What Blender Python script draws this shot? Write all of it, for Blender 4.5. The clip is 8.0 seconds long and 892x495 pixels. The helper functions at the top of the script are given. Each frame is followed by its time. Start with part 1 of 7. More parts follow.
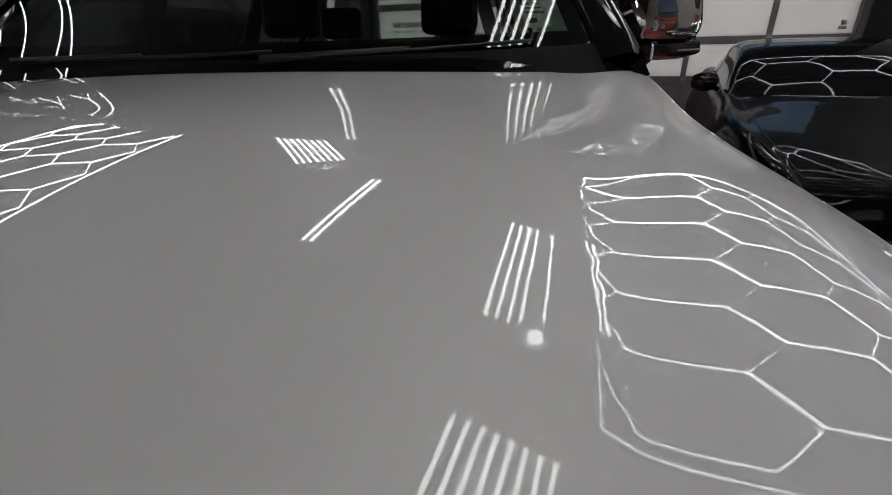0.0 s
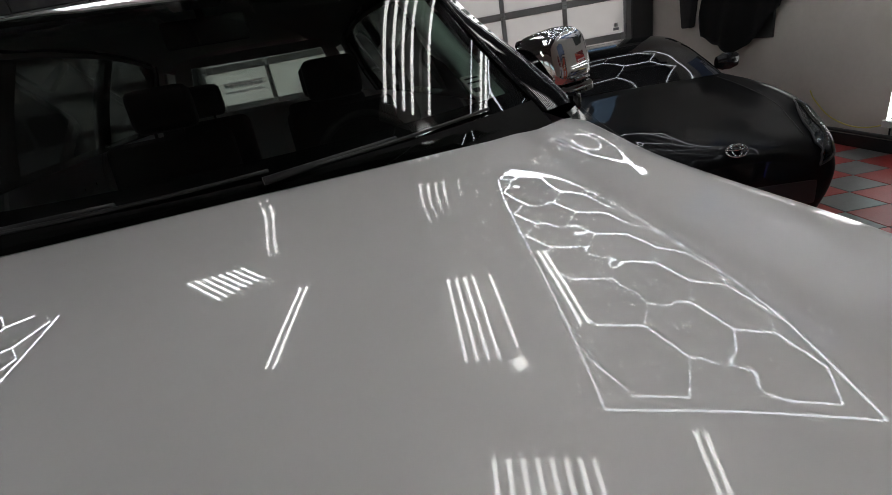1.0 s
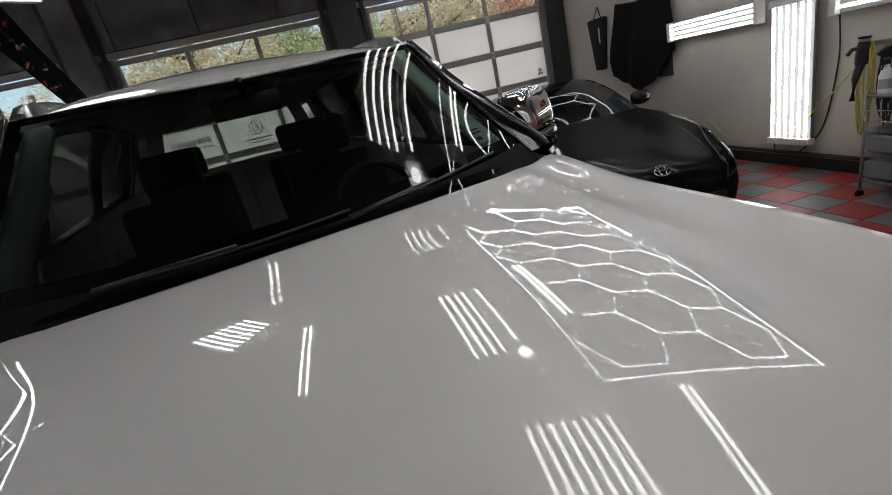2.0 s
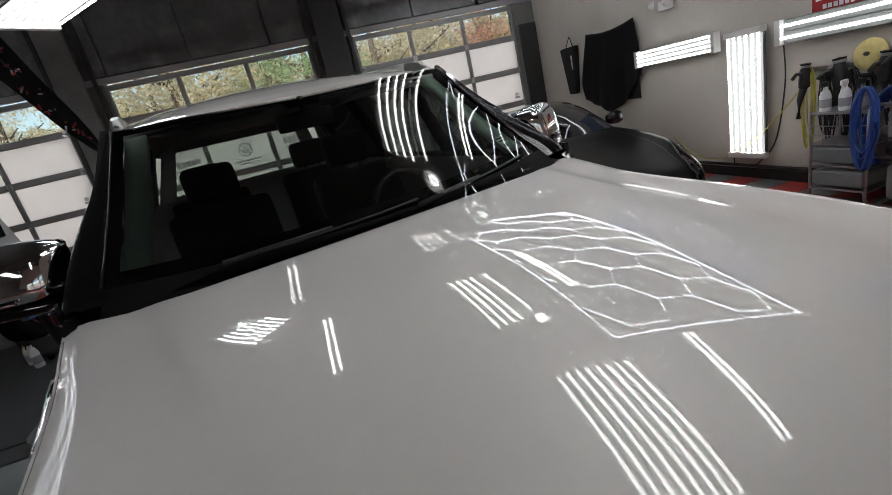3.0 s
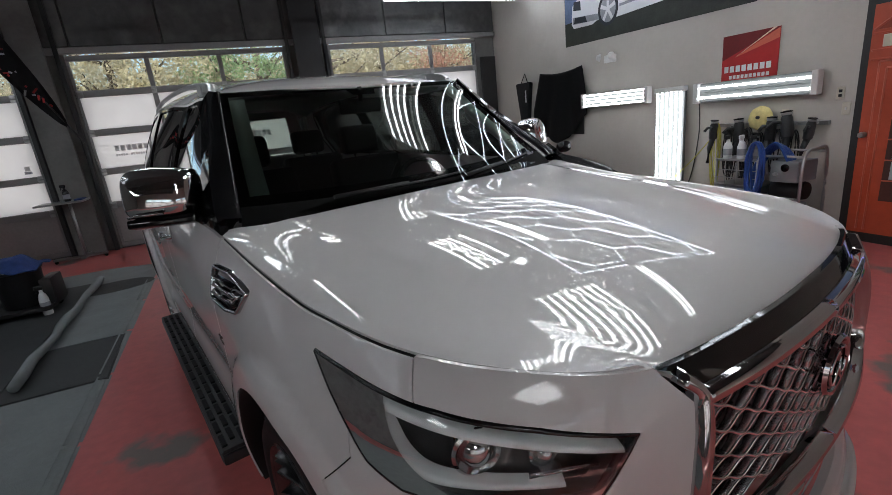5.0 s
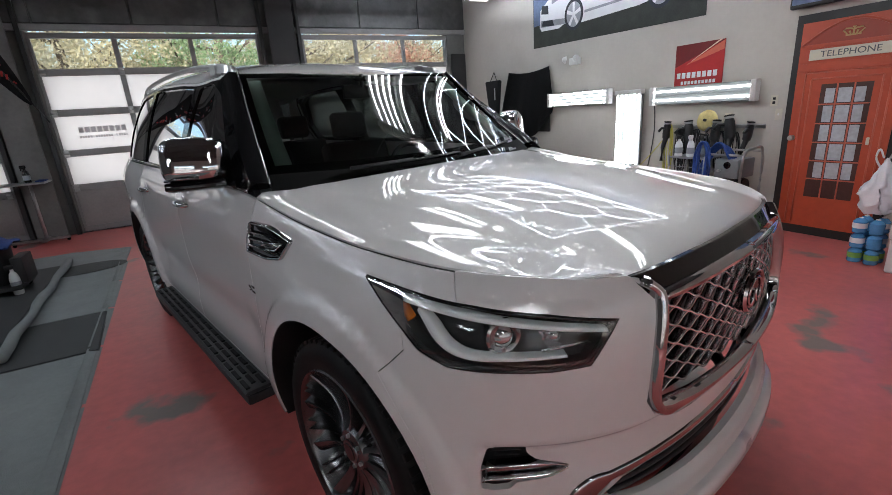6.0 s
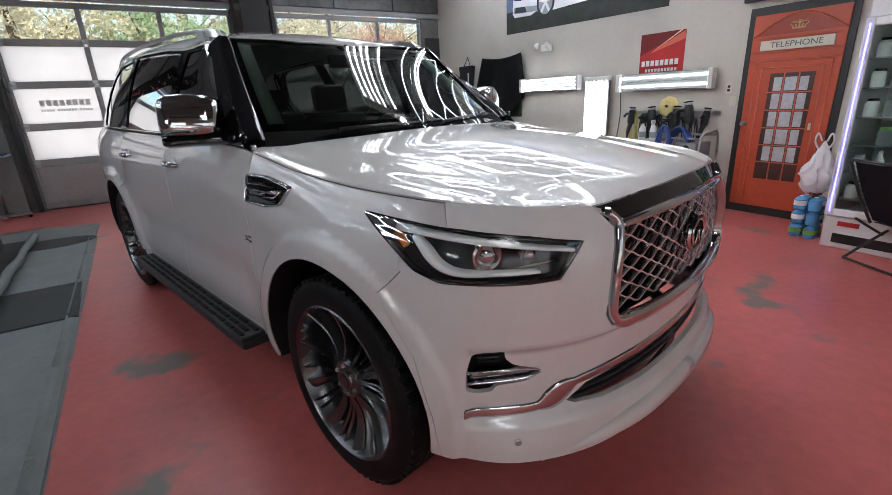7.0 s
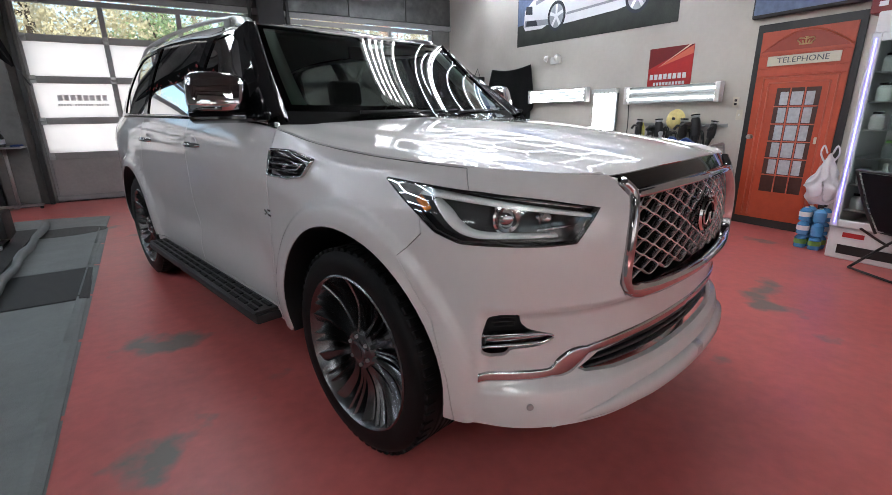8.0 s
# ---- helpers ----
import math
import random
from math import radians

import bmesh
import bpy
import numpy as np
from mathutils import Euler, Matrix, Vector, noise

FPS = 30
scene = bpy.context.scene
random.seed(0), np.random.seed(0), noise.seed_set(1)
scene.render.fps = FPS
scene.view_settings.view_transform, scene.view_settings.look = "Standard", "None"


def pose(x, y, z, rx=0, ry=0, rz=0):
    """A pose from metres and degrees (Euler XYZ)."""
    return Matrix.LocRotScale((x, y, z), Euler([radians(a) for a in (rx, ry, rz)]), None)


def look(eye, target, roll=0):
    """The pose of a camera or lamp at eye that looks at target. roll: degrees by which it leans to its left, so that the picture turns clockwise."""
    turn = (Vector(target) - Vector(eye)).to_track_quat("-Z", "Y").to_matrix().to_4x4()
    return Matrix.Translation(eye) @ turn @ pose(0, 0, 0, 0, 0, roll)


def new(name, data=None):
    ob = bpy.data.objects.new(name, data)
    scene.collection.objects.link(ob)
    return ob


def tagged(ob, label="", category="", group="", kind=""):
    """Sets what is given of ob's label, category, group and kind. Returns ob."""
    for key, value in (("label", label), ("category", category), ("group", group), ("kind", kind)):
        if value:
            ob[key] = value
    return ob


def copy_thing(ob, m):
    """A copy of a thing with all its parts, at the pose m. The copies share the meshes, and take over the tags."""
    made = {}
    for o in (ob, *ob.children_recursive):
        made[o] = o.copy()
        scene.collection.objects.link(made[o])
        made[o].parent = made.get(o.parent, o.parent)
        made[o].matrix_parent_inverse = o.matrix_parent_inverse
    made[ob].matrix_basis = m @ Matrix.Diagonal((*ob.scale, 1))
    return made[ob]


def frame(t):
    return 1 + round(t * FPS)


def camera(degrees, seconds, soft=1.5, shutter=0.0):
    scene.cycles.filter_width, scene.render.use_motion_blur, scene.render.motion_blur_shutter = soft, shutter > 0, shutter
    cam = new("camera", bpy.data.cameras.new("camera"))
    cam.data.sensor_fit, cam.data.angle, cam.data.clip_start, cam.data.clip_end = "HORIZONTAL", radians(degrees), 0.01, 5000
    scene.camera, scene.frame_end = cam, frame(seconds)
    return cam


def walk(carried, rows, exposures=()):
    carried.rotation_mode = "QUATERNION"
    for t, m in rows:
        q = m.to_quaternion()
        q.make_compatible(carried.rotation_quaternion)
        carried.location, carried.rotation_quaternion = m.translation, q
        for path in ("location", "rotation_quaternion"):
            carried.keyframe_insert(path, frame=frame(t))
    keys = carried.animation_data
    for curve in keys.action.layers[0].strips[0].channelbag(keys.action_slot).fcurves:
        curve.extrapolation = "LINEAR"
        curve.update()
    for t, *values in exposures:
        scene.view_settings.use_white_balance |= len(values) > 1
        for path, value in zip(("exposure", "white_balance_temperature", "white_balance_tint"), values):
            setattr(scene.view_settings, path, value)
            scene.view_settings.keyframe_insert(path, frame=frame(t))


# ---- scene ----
# ---- camera ----
cam = camera(88.7, 8.0, soft=0.5)
PATH = [
    (0.0, (0.626, -0.379, 1.309), (0.076, 1.360, 0.489), -1.4),
    (0.5, (0.463, -0.412, 1.395), (0.209, 1.404, 0.597), -7.4),
    (1.0, (0.314, -0.447, 1.449), (0.313, 1.401, 0.684), -10.6),
    (1.5, (0.191, -0.558, 1.486), (0.372, 1.301, 0.770), -12.2),
    (2.0, (0.042, -0.726, 1.545), (0.314, 1.144, 0.892), -13.5),
    (3.5, (-0.410, -1.064, 1.570), (0.063, 0.790, 0.989), -12.2),
    (4.0, (-0.535, -1.173, 1.572), (-0.007, 0.667, 0.993), -9.9),
    (4.5, (-0.705, -1.258, 1.557), (-0.074, 0.556, 1.001), -7.8),
    (6.0, (-1.168, -1.556, 1.505), (-0.295, 0.148, 0.928), -4.1),
    (6.5, (-1.254, -1.642, 1.470), (-0.311, 0.017, 0.870), -3.3),
    (7.0, (-1.325, -1.710, 1.408), (-0.349, -0.080, 0.783), -2.7),
    (7.5, (-1.387, -1.745, 1.350), (-0.404, -0.115, 0.736), -1.7),
    (8.0, (-1.417, -1.752, 1.279), (-0.436, -0.103, 0.716), -0.8),
]
EXPOSURES = [(0.0, -0.10, 6500, 10), (1.0, 0.02, 6550, 10), (2.0, 0.36, 6650, 10), (3.5, 0.58, 6500, 10), (4.5, 0.56, 6300, 10), (6.0, 1.15, 6200, 10), (7.0, 1.38, 6200, 10), (8.0, 1.52, 6200, 10)]
walk(cam, [(t, look(eye, target, roll)) for t, eye, target, roll in PATH], EXPOSURES)

# ---- world, sun ----
world = bpy.data.worlds.new("sky")
scene.world = world
world.use_nodes = True
_sky = world.node_tree.nodes.new("ShaderNodeTexSky")
_sky.sky_type, _sky.sun_disc = "NISHITA", False
_sky.sun_elevation, _sky.sun_rotation = radians(40), radians(202)
world.node_tree.links.new(_sky.outputs[0], world.node_tree.nodes["Background"].inputs[0])
world.node_tree.nodes["Background"].inputs[1].default_value = 0.14
_sun = new("sun", bpy.data.lights.new("sun", "SUN"))
_sun.data.energy, _sun.data.angle, _sun.data.color = 5.0, radians(0.5), (1.0, 0.95, 0.87)
_sun.matrix_world = look((-12, -30, 27), (0, 0, 0))
DOOR_FILL = 16.0   # added lamp outside each garage door's frosted panes, standing in for sky light, watts
TUBE_GLOW = 9.5       # fluorescent and LED tubes
WALL_TUBE_GLOW = 4.0   # shop lights on the cream wall
HEX_GLOW = 8.0        # hexagon LED bars under the ceiling

# ---- materials ----


def shader(name, colour, rough=0.5, metal=0.0, spread=0.0, scale=8.0, bump=0.0, bump_scale=60.0, coat=0.0, stain=None, stain_scale=2.0, stain_cut=(0.5, 0.65), spec=0.5, detail=5.0, vary=0.0, rough_spread=0.0):
    """Principled surface with two scales of variation, fine relief, optional stains or painted sheen."""
    m = bpy.data.materials.new(name)
    m.use_nodes = True
    nt = m.node_tree
    b = nt.nodes["Principled BSDF"]
    b.inputs["Roughness"].default_value = rough
    b.inputs["Metallic"].default_value = metal
    b.inputs["Coat Weight"].default_value = coat
    b.inputs["Coat Roughness"].default_value = 0.004
    b.inputs["Specular IOR Level"].default_value = spec
    b.inputs["Base Color"].default_value = (*colour, 1)
    tc = nt.nodes.new("ShaderNodeTexCoord")
    colour_out = None

    def tex(s, d=detail):
        n = nt.nodes.new("ShaderNodeTexNoise")
        n.inputs["Scale"].default_value, n.inputs["Detail"].default_value = s, d
        nt.links.new(tc.outputs["Object"], n.inputs["Vector"])
        return n

    if spread or stain or vary:
        big, small = tex(scale), tex(scale * 9)
        mix = nt.nodes.new("ShaderNodeMath")
        mix.operation = "MULTIPLY_ADD"
        mix.inputs[1].default_value = 0.6
        add = nt.nodes.new("ShaderNodeMath")
        add.operation = "MULTIPLY"
        add.inputs[1].default_value = 0.4
        nt.links.new(small.outputs["Fac"], add.inputs[0])
        nt.links.new(big.outputs["Fac"], mix.inputs[0])
        nt.links.new(add.outputs[0], mix.inputs[2])
        ramp = nt.nodes.new("ShaderNodeValToRGB")
        ramp.color_ramp.elements[0].position, ramp.color_ramp.elements[1].position = 0.3, 0.7
        ramp.color_ramp.elements[0].color = (*[max(c * (1 - spread), 0) for c in colour], 1)
        ramp.color_ramp.elements[1].color = (*[min(c * (1 + spread), 1) for c in colour], 1)
        nt.links.new(mix.outputs[0], ramp.inputs[0])
        colour_out = ramp.outputs[0]
        if vary:
            info = nt.nodes.new("ShaderNodeObjectInfo")
            scale_c = nt.nodes.new("ShaderNodeHueSaturation")
            mr = nt.nodes.new("ShaderNodeMapRange")
            mr.inputs[3].default_value, mr.inputs[4].default_value = 1 - vary, 1 + vary
            nt.links.new(info.outputs["Random"], mr.inputs[0])
            nt.links.new(mr.outputs[0], scale_c.inputs["Value"])
            nt.links.new(colour_out, scale_c.inputs["Color"])
            colour_out = scale_c.outputs[0]
        if stain:
            sn = tex(stain_scale, 8)
            sr = nt.nodes.new("ShaderNodeValToRGB")
            sr.color_ramp.elements[0].position, sr.color_ramp.elements[1].position = stain_cut
            nt.links.new(sn.outputs["Fac"], sr.inputs[0])
            sm = nt.nodes.new("ShaderNodeMix")
            sm.data_type = "RGBA"
            sm.inputs[7].default_value = (*stain, 1)
            nt.links.new(sr.outputs[0], sm.inputs[0])
            nt.links.new(colour_out, sm.inputs[6])
            colour_out = sm.outputs[2]
        nt.links.new(colour_out, b.inputs["Base Color"])
        if rough_spread:
            rr = nt.nodes.new("ShaderNodeMapRange")
            rr.inputs[3].default_value, rr.inputs[4].default_value = max(rough - rough_spread, 0), rough + rough_spread
            nt.links.new(mix.outputs[0], rr.inputs[0])
            nt.links.new(rr.outputs[0], b.inputs["Roughness"])
    if bump:
        bn = tex(bump_scale, 6)
        bp = nt.nodes.new("ShaderNodeBump")
        bp.inputs["Strength"].default_value, bp.inputs["Distance"].default_value = bump, 0.01
        nt.links.new(bn.outputs["Fac"], bp.inputs["Height"])
        nt.links.new(bp.outputs[0], b.inputs["Normal"])
    return m


def glowing(name, colour, strength):
    m = bpy.data.materials.new(name)
    m.use_nodes = True
    b = m.node_tree.nodes["Principled BSDF"]
    b.inputs["Base Color"].default_value = (0.8, 0.8, 0.8, 1)
    b.inputs["Emission Color"].default_value = (*colour, 1)
    b.inputs["Emission Strength"].default_value = strength
    return m


def glass(name, tint=(1, 1, 1), rough=0.0, see=0.9):
    """Thin pane: lets light straight through with a tint and mirrors at its face."""
    m = bpy.data.materials.new(name)
    m.use_nodes = True
    nt = m.node_tree
    nt.nodes.remove(nt.nodes["Principled BSDF"])
    clear, shine, mix, fres = (nt.nodes.new("ShaderNodeBsdfTransparent"), nt.nodes.new("ShaderNodeBsdfGlossy"), nt.nodes.new("ShaderNodeMixShader"), nt.nodes.new("ShaderNodeFresnel"))
    clear.inputs[0].default_value = (*[c * see for c in tint], 1)
    shine.inputs["Roughness"].default_value = rough
    fres.inputs[0].default_value = 1.52
    nt.links.new(fres.outputs[0], mix.inputs[0])
    nt.links.new(clear.outputs[0], mix.inputs[1])
    nt.links.new(shine.outputs[0], mix.inputs[2])
    nt.links.new(mix.outputs[0], nt.nodes["Material Output"].inputs[0])
    return m


def frosted(name, colour):
    """Milky sheet: half scatters back, half lets daylight through."""
    m = bpy.data.materials.new(name)
    m.use_nodes = True
    nt = m.node_tree
    nt.nodes.remove(nt.nodes["Principled BSDF"])
    a, b, mix = nt.nodes.new("ShaderNodeBsdfDiffuse"), nt.nodes.new("ShaderNodeBsdfTranslucent"), nt.nodes.new("ShaderNodeMixShader")
    tc, n, r = nt.nodes.new("ShaderNodeTexCoord"), nt.nodes.new("ShaderNodeTexNoise"), nt.nodes.new("ShaderNodeValToRGB")
    n.inputs["Scale"].default_value = 3
    r.color_ramp.elements[0].color = (*[c * 0.9 for c in colour], 1)
    r.color_ramp.elements[1].color = (*colour, 1)
    nt.links.new(tc.outputs["Object"], n.inputs["Vector"])
    nt.links.new(n.outputs["Fac"], r.inputs[0])
    nt.links.new(r.outputs[0], a.inputs[0])
    nt.links.new(r.outputs[0], b.inputs[0])
    mix.inputs[0].default_value = 0.6
    nt.links.new(a.outputs[0], mix.inputs[1])
    nt.links.new(b.outputs[0], mix.inputs[2])
    nt.links.new(mix.outputs[0], nt.nodes["Material Output"].inputs[0])
    return m


PAINT = shader("pearl_white_paint", (0.69, 0.67, 0.665), 0.5, 0.12, spread=0.02, scale=3, coat=1.0, spec=0.06)
CHROME = shader("chrome", (0.56, 0.56, 0.57), 0.05, 1.0, spread=0.03, scale=5)
DARK_CHROME = shader("smoked_chrome", (0.22, 0.22, 0.23), 0.08, 1.0, spread=0.05, scale=5)
GLOSS_BLACK = shader("gloss_black", (0.006, 0.006, 0.007), 0.04, spec=0.5)
SATIN_BLACK = shader("satin_black_plastic", (0.012, 0.012, 0.013), 0.45, spread=0.2, scale=30, bump=0.08, bump_scale=300)
SEAT_DARK = shader("dark_leather", (0.014, 0.013, 0.0125), 0.6, spread=0.2, scale=12, bump=0.15, bump_scale=120)
CABIN_GREY = shader("grey_cabin_trim", (0.58, 0.66, 0.60), 0.7, spread=0.1, scale=12, bump=0.1, bump_scale=200)
RUBBER = shader("tyre_rubber", (0.006, 0.006, 0.0063), 0.6, spec=0.2, spread=0.25, scale=20, bump=0.1, bump_scale=150)
RIM = shader("machined_dark_rim", (0.15, 0.15, 0.155), 0.25, 0.95, spread=0.1, scale=18)
RIM_BRIGHT = shader("machined_bright_rim", (0.66, 0.66, 0.67), 0.34, 1.0, spread=0.06, scale=18)
LATTICE = shader("satin_bright_lattice", (0.68, 0.68, 0.69), 0.16, 1.0, spread=0.04, scale=9)
COWL = shader("dull_black_cowl", (0.006, 0.006, 0.006), 0.8, spread=0.2, scale=30, spec=0.15)
STEEL = shader("brushed_steel", (0.42, 0.42, 0.42), 0.35, 1.0, spread=0.12, scale=15)
WS_GLASS = glass("windscreen_glass", (0.78, 0.90, 0.84), see=0.62)
TINT_GLASS = glass("tinted_side_glass", (0.55, 0.60, 0.58), see=0.13)
LENS_GLASS = glass("clear_lens", see=0.97)
CLEAR_GLASS = glass("window_glass", (0.95, 1, 0.97))
DUSTY_GLASS = glass("dusty_door_glass", (0.97, 1, 0.97), rough=0.30, see=0.92)
BLACK_PAINT = shader("black_car_paint", (0.0025, 0.0025, 0.003), 0.4, coat=0.36, spread=0.2, spec=0.03)
AMBER = shader("amber_lens", (0.85, 0.22, 0.02), 0.15, coat=0.6, spread=0.1, scale=40)
LIGHT_PIPE = shader("milky_light_pipe", (0.82, 0.86, 0.86), 0.25, coat=0.5, spread=0.04, scale=20)
RED_FLOOR = shader("red_floor_paint", (0.58, 0.140, 0.130), 0.38, spread=0.20, scale=1.6, bump=0.10, bump_scale=25, stain=(0.21, 0.175, 0.155), stain_scale=1.45, stain_cut=(0.605, 0.66), rough_spread=0.10)
MAT_GREY = shader("grey_rubber_mat", (0.23, 0.25, 0.248), 0.65, spread=0.14, scale=5, bump=0.5, bump_scale=180)
MAT_DARK = shader("dark_rubber_mat", (0.045, 0.048, 0.048), 0.6, spread=0.2, scale=6, bump=0.4, bump_scale=160)
TILE_RED = shader("red_floor_tile", (0.32, 0.03, 0.027), 0.45, spread=0.12, scale=12, bump=0.15, bump_scale=90, vary=0.12)
TILE_GREY = shader("grey_floor_tile", (0.14, 0.15, 0.15), 0.45, spread=0.12, scale=12, bump=0.15, bump_scale=90, vary=0.12)
WALL = shader("cream_wall_paint", (0.54, 0.505, 0.455), 0.62, spread=0.05, scale=2.0, bump=0.15, bump_scale=140, stain=(0.45, 0.415, 0.37), stain_scale=1.1, stain_cut=(0.56, 0.8))
DARK_WALL = shader("dark_grey_wall", (0.16, 0.16, 0.15), 0.65, spread=0.2, scale=2.2, bump=0.2, bump_scale=60, stain=(0.08, 0.075, 0.07), stain_scale=1.5, stain_cut=(0.5, 0.8))
# the foil's lighter blotches put its patchy sheen into the colour
FOIL = shader("dark_foil_insulation", (0.085, 0.085, 0.083), 0.42, 0.5, spread=0.35, scale=1.4, bump=0.6, bump_scale=7, stain=(0.15, 0.15, 0.145), stain_scale=3.5, stain_cut=(0.5, 0.75))
CEILING = shader("grey_ceiling", (0.075, 0.075, 0.073), 0.7, spread=0.2, scale=1.5, bump=0.3, bump_scale=9)
DOOR_FRAME = shader("grey_door_rail", (0.27, 0.265, 0.26), 0.45, 0.15, spread=0.12, scale=6)
DOOR_PANEL = shader("grey_door_panel", (0.30, 0.28, 0.27), 0.55, spread=0.12, scale=3, bump=0.1)
BLACK_STEEL = shader("black_steel", (0.02, 0.02, 0.02), 0.5, spread=0.3, scale=5, bump=0.15, bump_scale=30)
MILK = frosted("frosted_sheet", (0.86, 0.84, 0.82))
TUBE = glowing("lit_tube", (0.99, 1.0, 0.985), TUBE_GLOW)
TUBE_COOL = glowing("lit_cool_tube", (0.92, 0.97, 1.0), TUBE_GLOW)
HEX_BAR = glowing("lit_hexagon_bar", (0.88, 0.93, 1.0), HEX_GLOW)
WHITE_METAL = shader("white_enamel", (0.75, 0.75, 0.73), 0.35, spread=0.06, scale=6)
WALL_TRAY = shader("pale_reflector_enamel", (0.15, 0.16, 0.155), 0.35, spread=0.06, scale=6)
TRAY = shader("grey_reflector_enamel", (0.045, 0.05, 0.046), 0.35, spread=0.06, scale=6)
WALL_TUBE = glowing("lit_wall_tube", (0.98, 0.99, 1.0), WALL_TUBE_GLOW)


# ---- shape of the big white car: plan curve, body side, hood, roof (car axes: x across, y to the rear, z up) ----
PLAN = [(0, -0.885), (0.25, -0.872), (0.45, -0.838), (0.60, -0.79), (0.74, -0.705), (0.86, -0.58), (0.93, -0.42), (0.962, -0.2), (0.975, 0.0),
        (0.975, 0.6), (0.975, 1.6), (0.975, 2.6), (0.965, 3.3), (0.93, 3.75), (0.86, 3.98), (0.6, 4.12), (0.0, 4.17)]


def spline(pts, t):
    i = min(max(int(t), 0), len(pts) - 2)
    f = t - i
    p0, p1, p2, p3 = (pts[max(i - 1, 0)], pts[i], pts[i + 1], pts[min(i + 2, len(pts) - 1)])
    return tuple(0.5 * (2 * b + (c - a) * f + (2 * a - 5 * b + 4 * c - d) * f * f + (3 * b - a - 3 * c + d) * f ** 3) for a, b, c, d in zip(p0, p1, p2, p3))


def interp(table, v):
    if v <= table[0][0]:
        return table[0][1]
    for (a, fa), (b, fb) in zip(table, table[1:]):
        if v <= b:
            return fa + (fb - fa) * (v - a) / (b - a)
    return table[-1][1]


def smooth(a, b, v):
    f = min(max((v - a) / (b - a), 0.0), 1.0)
    return f * f * (3 - 2 * f)


# dense plan with arc length; s = 0 beside the front axle, so that s runs as y along the flank
DENSE = [spline([(-0.25, -0.872)] + PLAN, 1 + i * (len(PLAN) - 1) / 640) for i in range(641)]
ARC = [0.0]
for _a, _b in zip(DENSE, DENSE[1:]):
    ARC.append(ARC[-1] + math.hypot(_b[0] - _a[0], _b[1] - _a[1]))
_zero = next(i for i, p in enumerate(DENSE) if p[1] >= 0 and p[0] > 0.9)
ARC = [a - ARC[_zero] for a in ARC]
S0, S1 = ARC[0], ARC[-1]


def plan(s):
    """Half width, y and outward normal at arc length s."""
    s = min(max(s, S0), S1)
    lo, hi = 0, len(ARC) - 1
    while hi - lo > 1:
        mid = (lo + hi) // 2
        lo, hi = (mid, hi) if ARC[mid] <= s else (lo, mid)
    f = (s - ARC[lo]) / max(ARC[hi] - ARC[lo], 1e-9)

    def direction(i):
        a, b = DENSE[max(i - 4, 0)], DENSE[min(i + 4, len(DENSE) - 1)]
        if i < 4:
            a = (-DENSE[4 - i][0], DENSE[4 - i][1])
        dx, dy = b[0] - a[0], b[1] - a[1]
        n = math.hypot(dx, dy)
        return dx / n, dy / n
    d0, d1 = direction(lo), direction(hi)
    dx, dy = d0[0] + (d1[0] - d0[0]) * f, d0[1] + (d1[1] - d0[1]) * f
    n = math.hypot(dx, dy)
    a, b = DENSE[lo], DENSE[hi]
    return a[0] + (b[0] - a[0]) * f, a[1] + (b[1] - a[1]) * f, dy / n, -dx / n


# how far the shoulder leans in at its top, and how high that top is, along s
LEAN_IN = [(S0, 0.06), (-0.95, 0.055), (-0.80, 0.085), (-0.55, 0.115), (-0.2, 0.10), (0.25, 0.092), (0.55, 0.075), (0.9, 0.055), (3.2, 0.06), (3.7, 0.10), (S1, 0.08)]
TOP = [(S0, 1.122), (-1.25, 1.115), (-0.985, 1.102), (-0.853, 1.114), (-0.709, 1.124), (-0.497, 1.133), (-0.271, 1.144), (-0.025, 1.158), (0.167, 1.172), (0.4, 1.20), (0.55, 1.24), (0.8, 1.264), (1.6, 1.278), (3.4, 1.30), (S1, 1.30)]
AXLES = (0.0, 3.075)


def soft_table(table, v):
    return sum(interp(table, v + o) for o in (-0.12, -0.06, 0, 0.06, 0.12)) / 5


def side_offset(s, z):
    top = soft_table(TOP, s)
    start = top - 0.24
    d = 0.0
    if z > start:
        d -= soft_table(LEAN_IN, s) * ((z - start) / 0.24) ** (2.3 - 0.6 * smooth(-0.6, -0.3, s) * (1 - smooth(0.6, 0.9, s)))
    front = 1 - smooth(-0.75, -0.35, s)
    flank = 1 - front
    if z < 0.62:
        d -= flank * 0.05 * ((0.62 - z) / 0.34) ** 2
    d -= flank * 0.020 * math.exp(-((z - 0.66) / 0.10) ** 2) * smooth(0.5, 0.75, s) * (1 - smooth(2.35, 2.6, s))
    # nose: the face leans back a little towards the top, the lip sticks out below
    d += front * (0.02 * smooth(0.50, 0.38, z) - 0.06 * smooth(0.27, 0.17, z) - 0.030 * smooth(-0.560, -0.600, s) * smooth(0.735, 0.690, z) * smooth(0.455, 0.500, z))
    # swelling round the wheels
    for y in AXLES:
        r = math.hypot(s - y, z - 0.43)
        if r < 0.9:
            d += (0.016 * (1 - smooth(0.535, 0.575, r)) + 0.016 * math.exp(-((max(r - 0.47, 0)) / 0.10) ** 2)) * (1 if r > 0.3 else 0)
    return d


def body(s, z, out=0.0):
    """Place on the right flank's mirror image (x > 0) at arc length s and height z."""
    x, y, nx, ny = plan(s)
    d = side_offset(s, z) + out
    return x + nx * d, y + ny * d, z


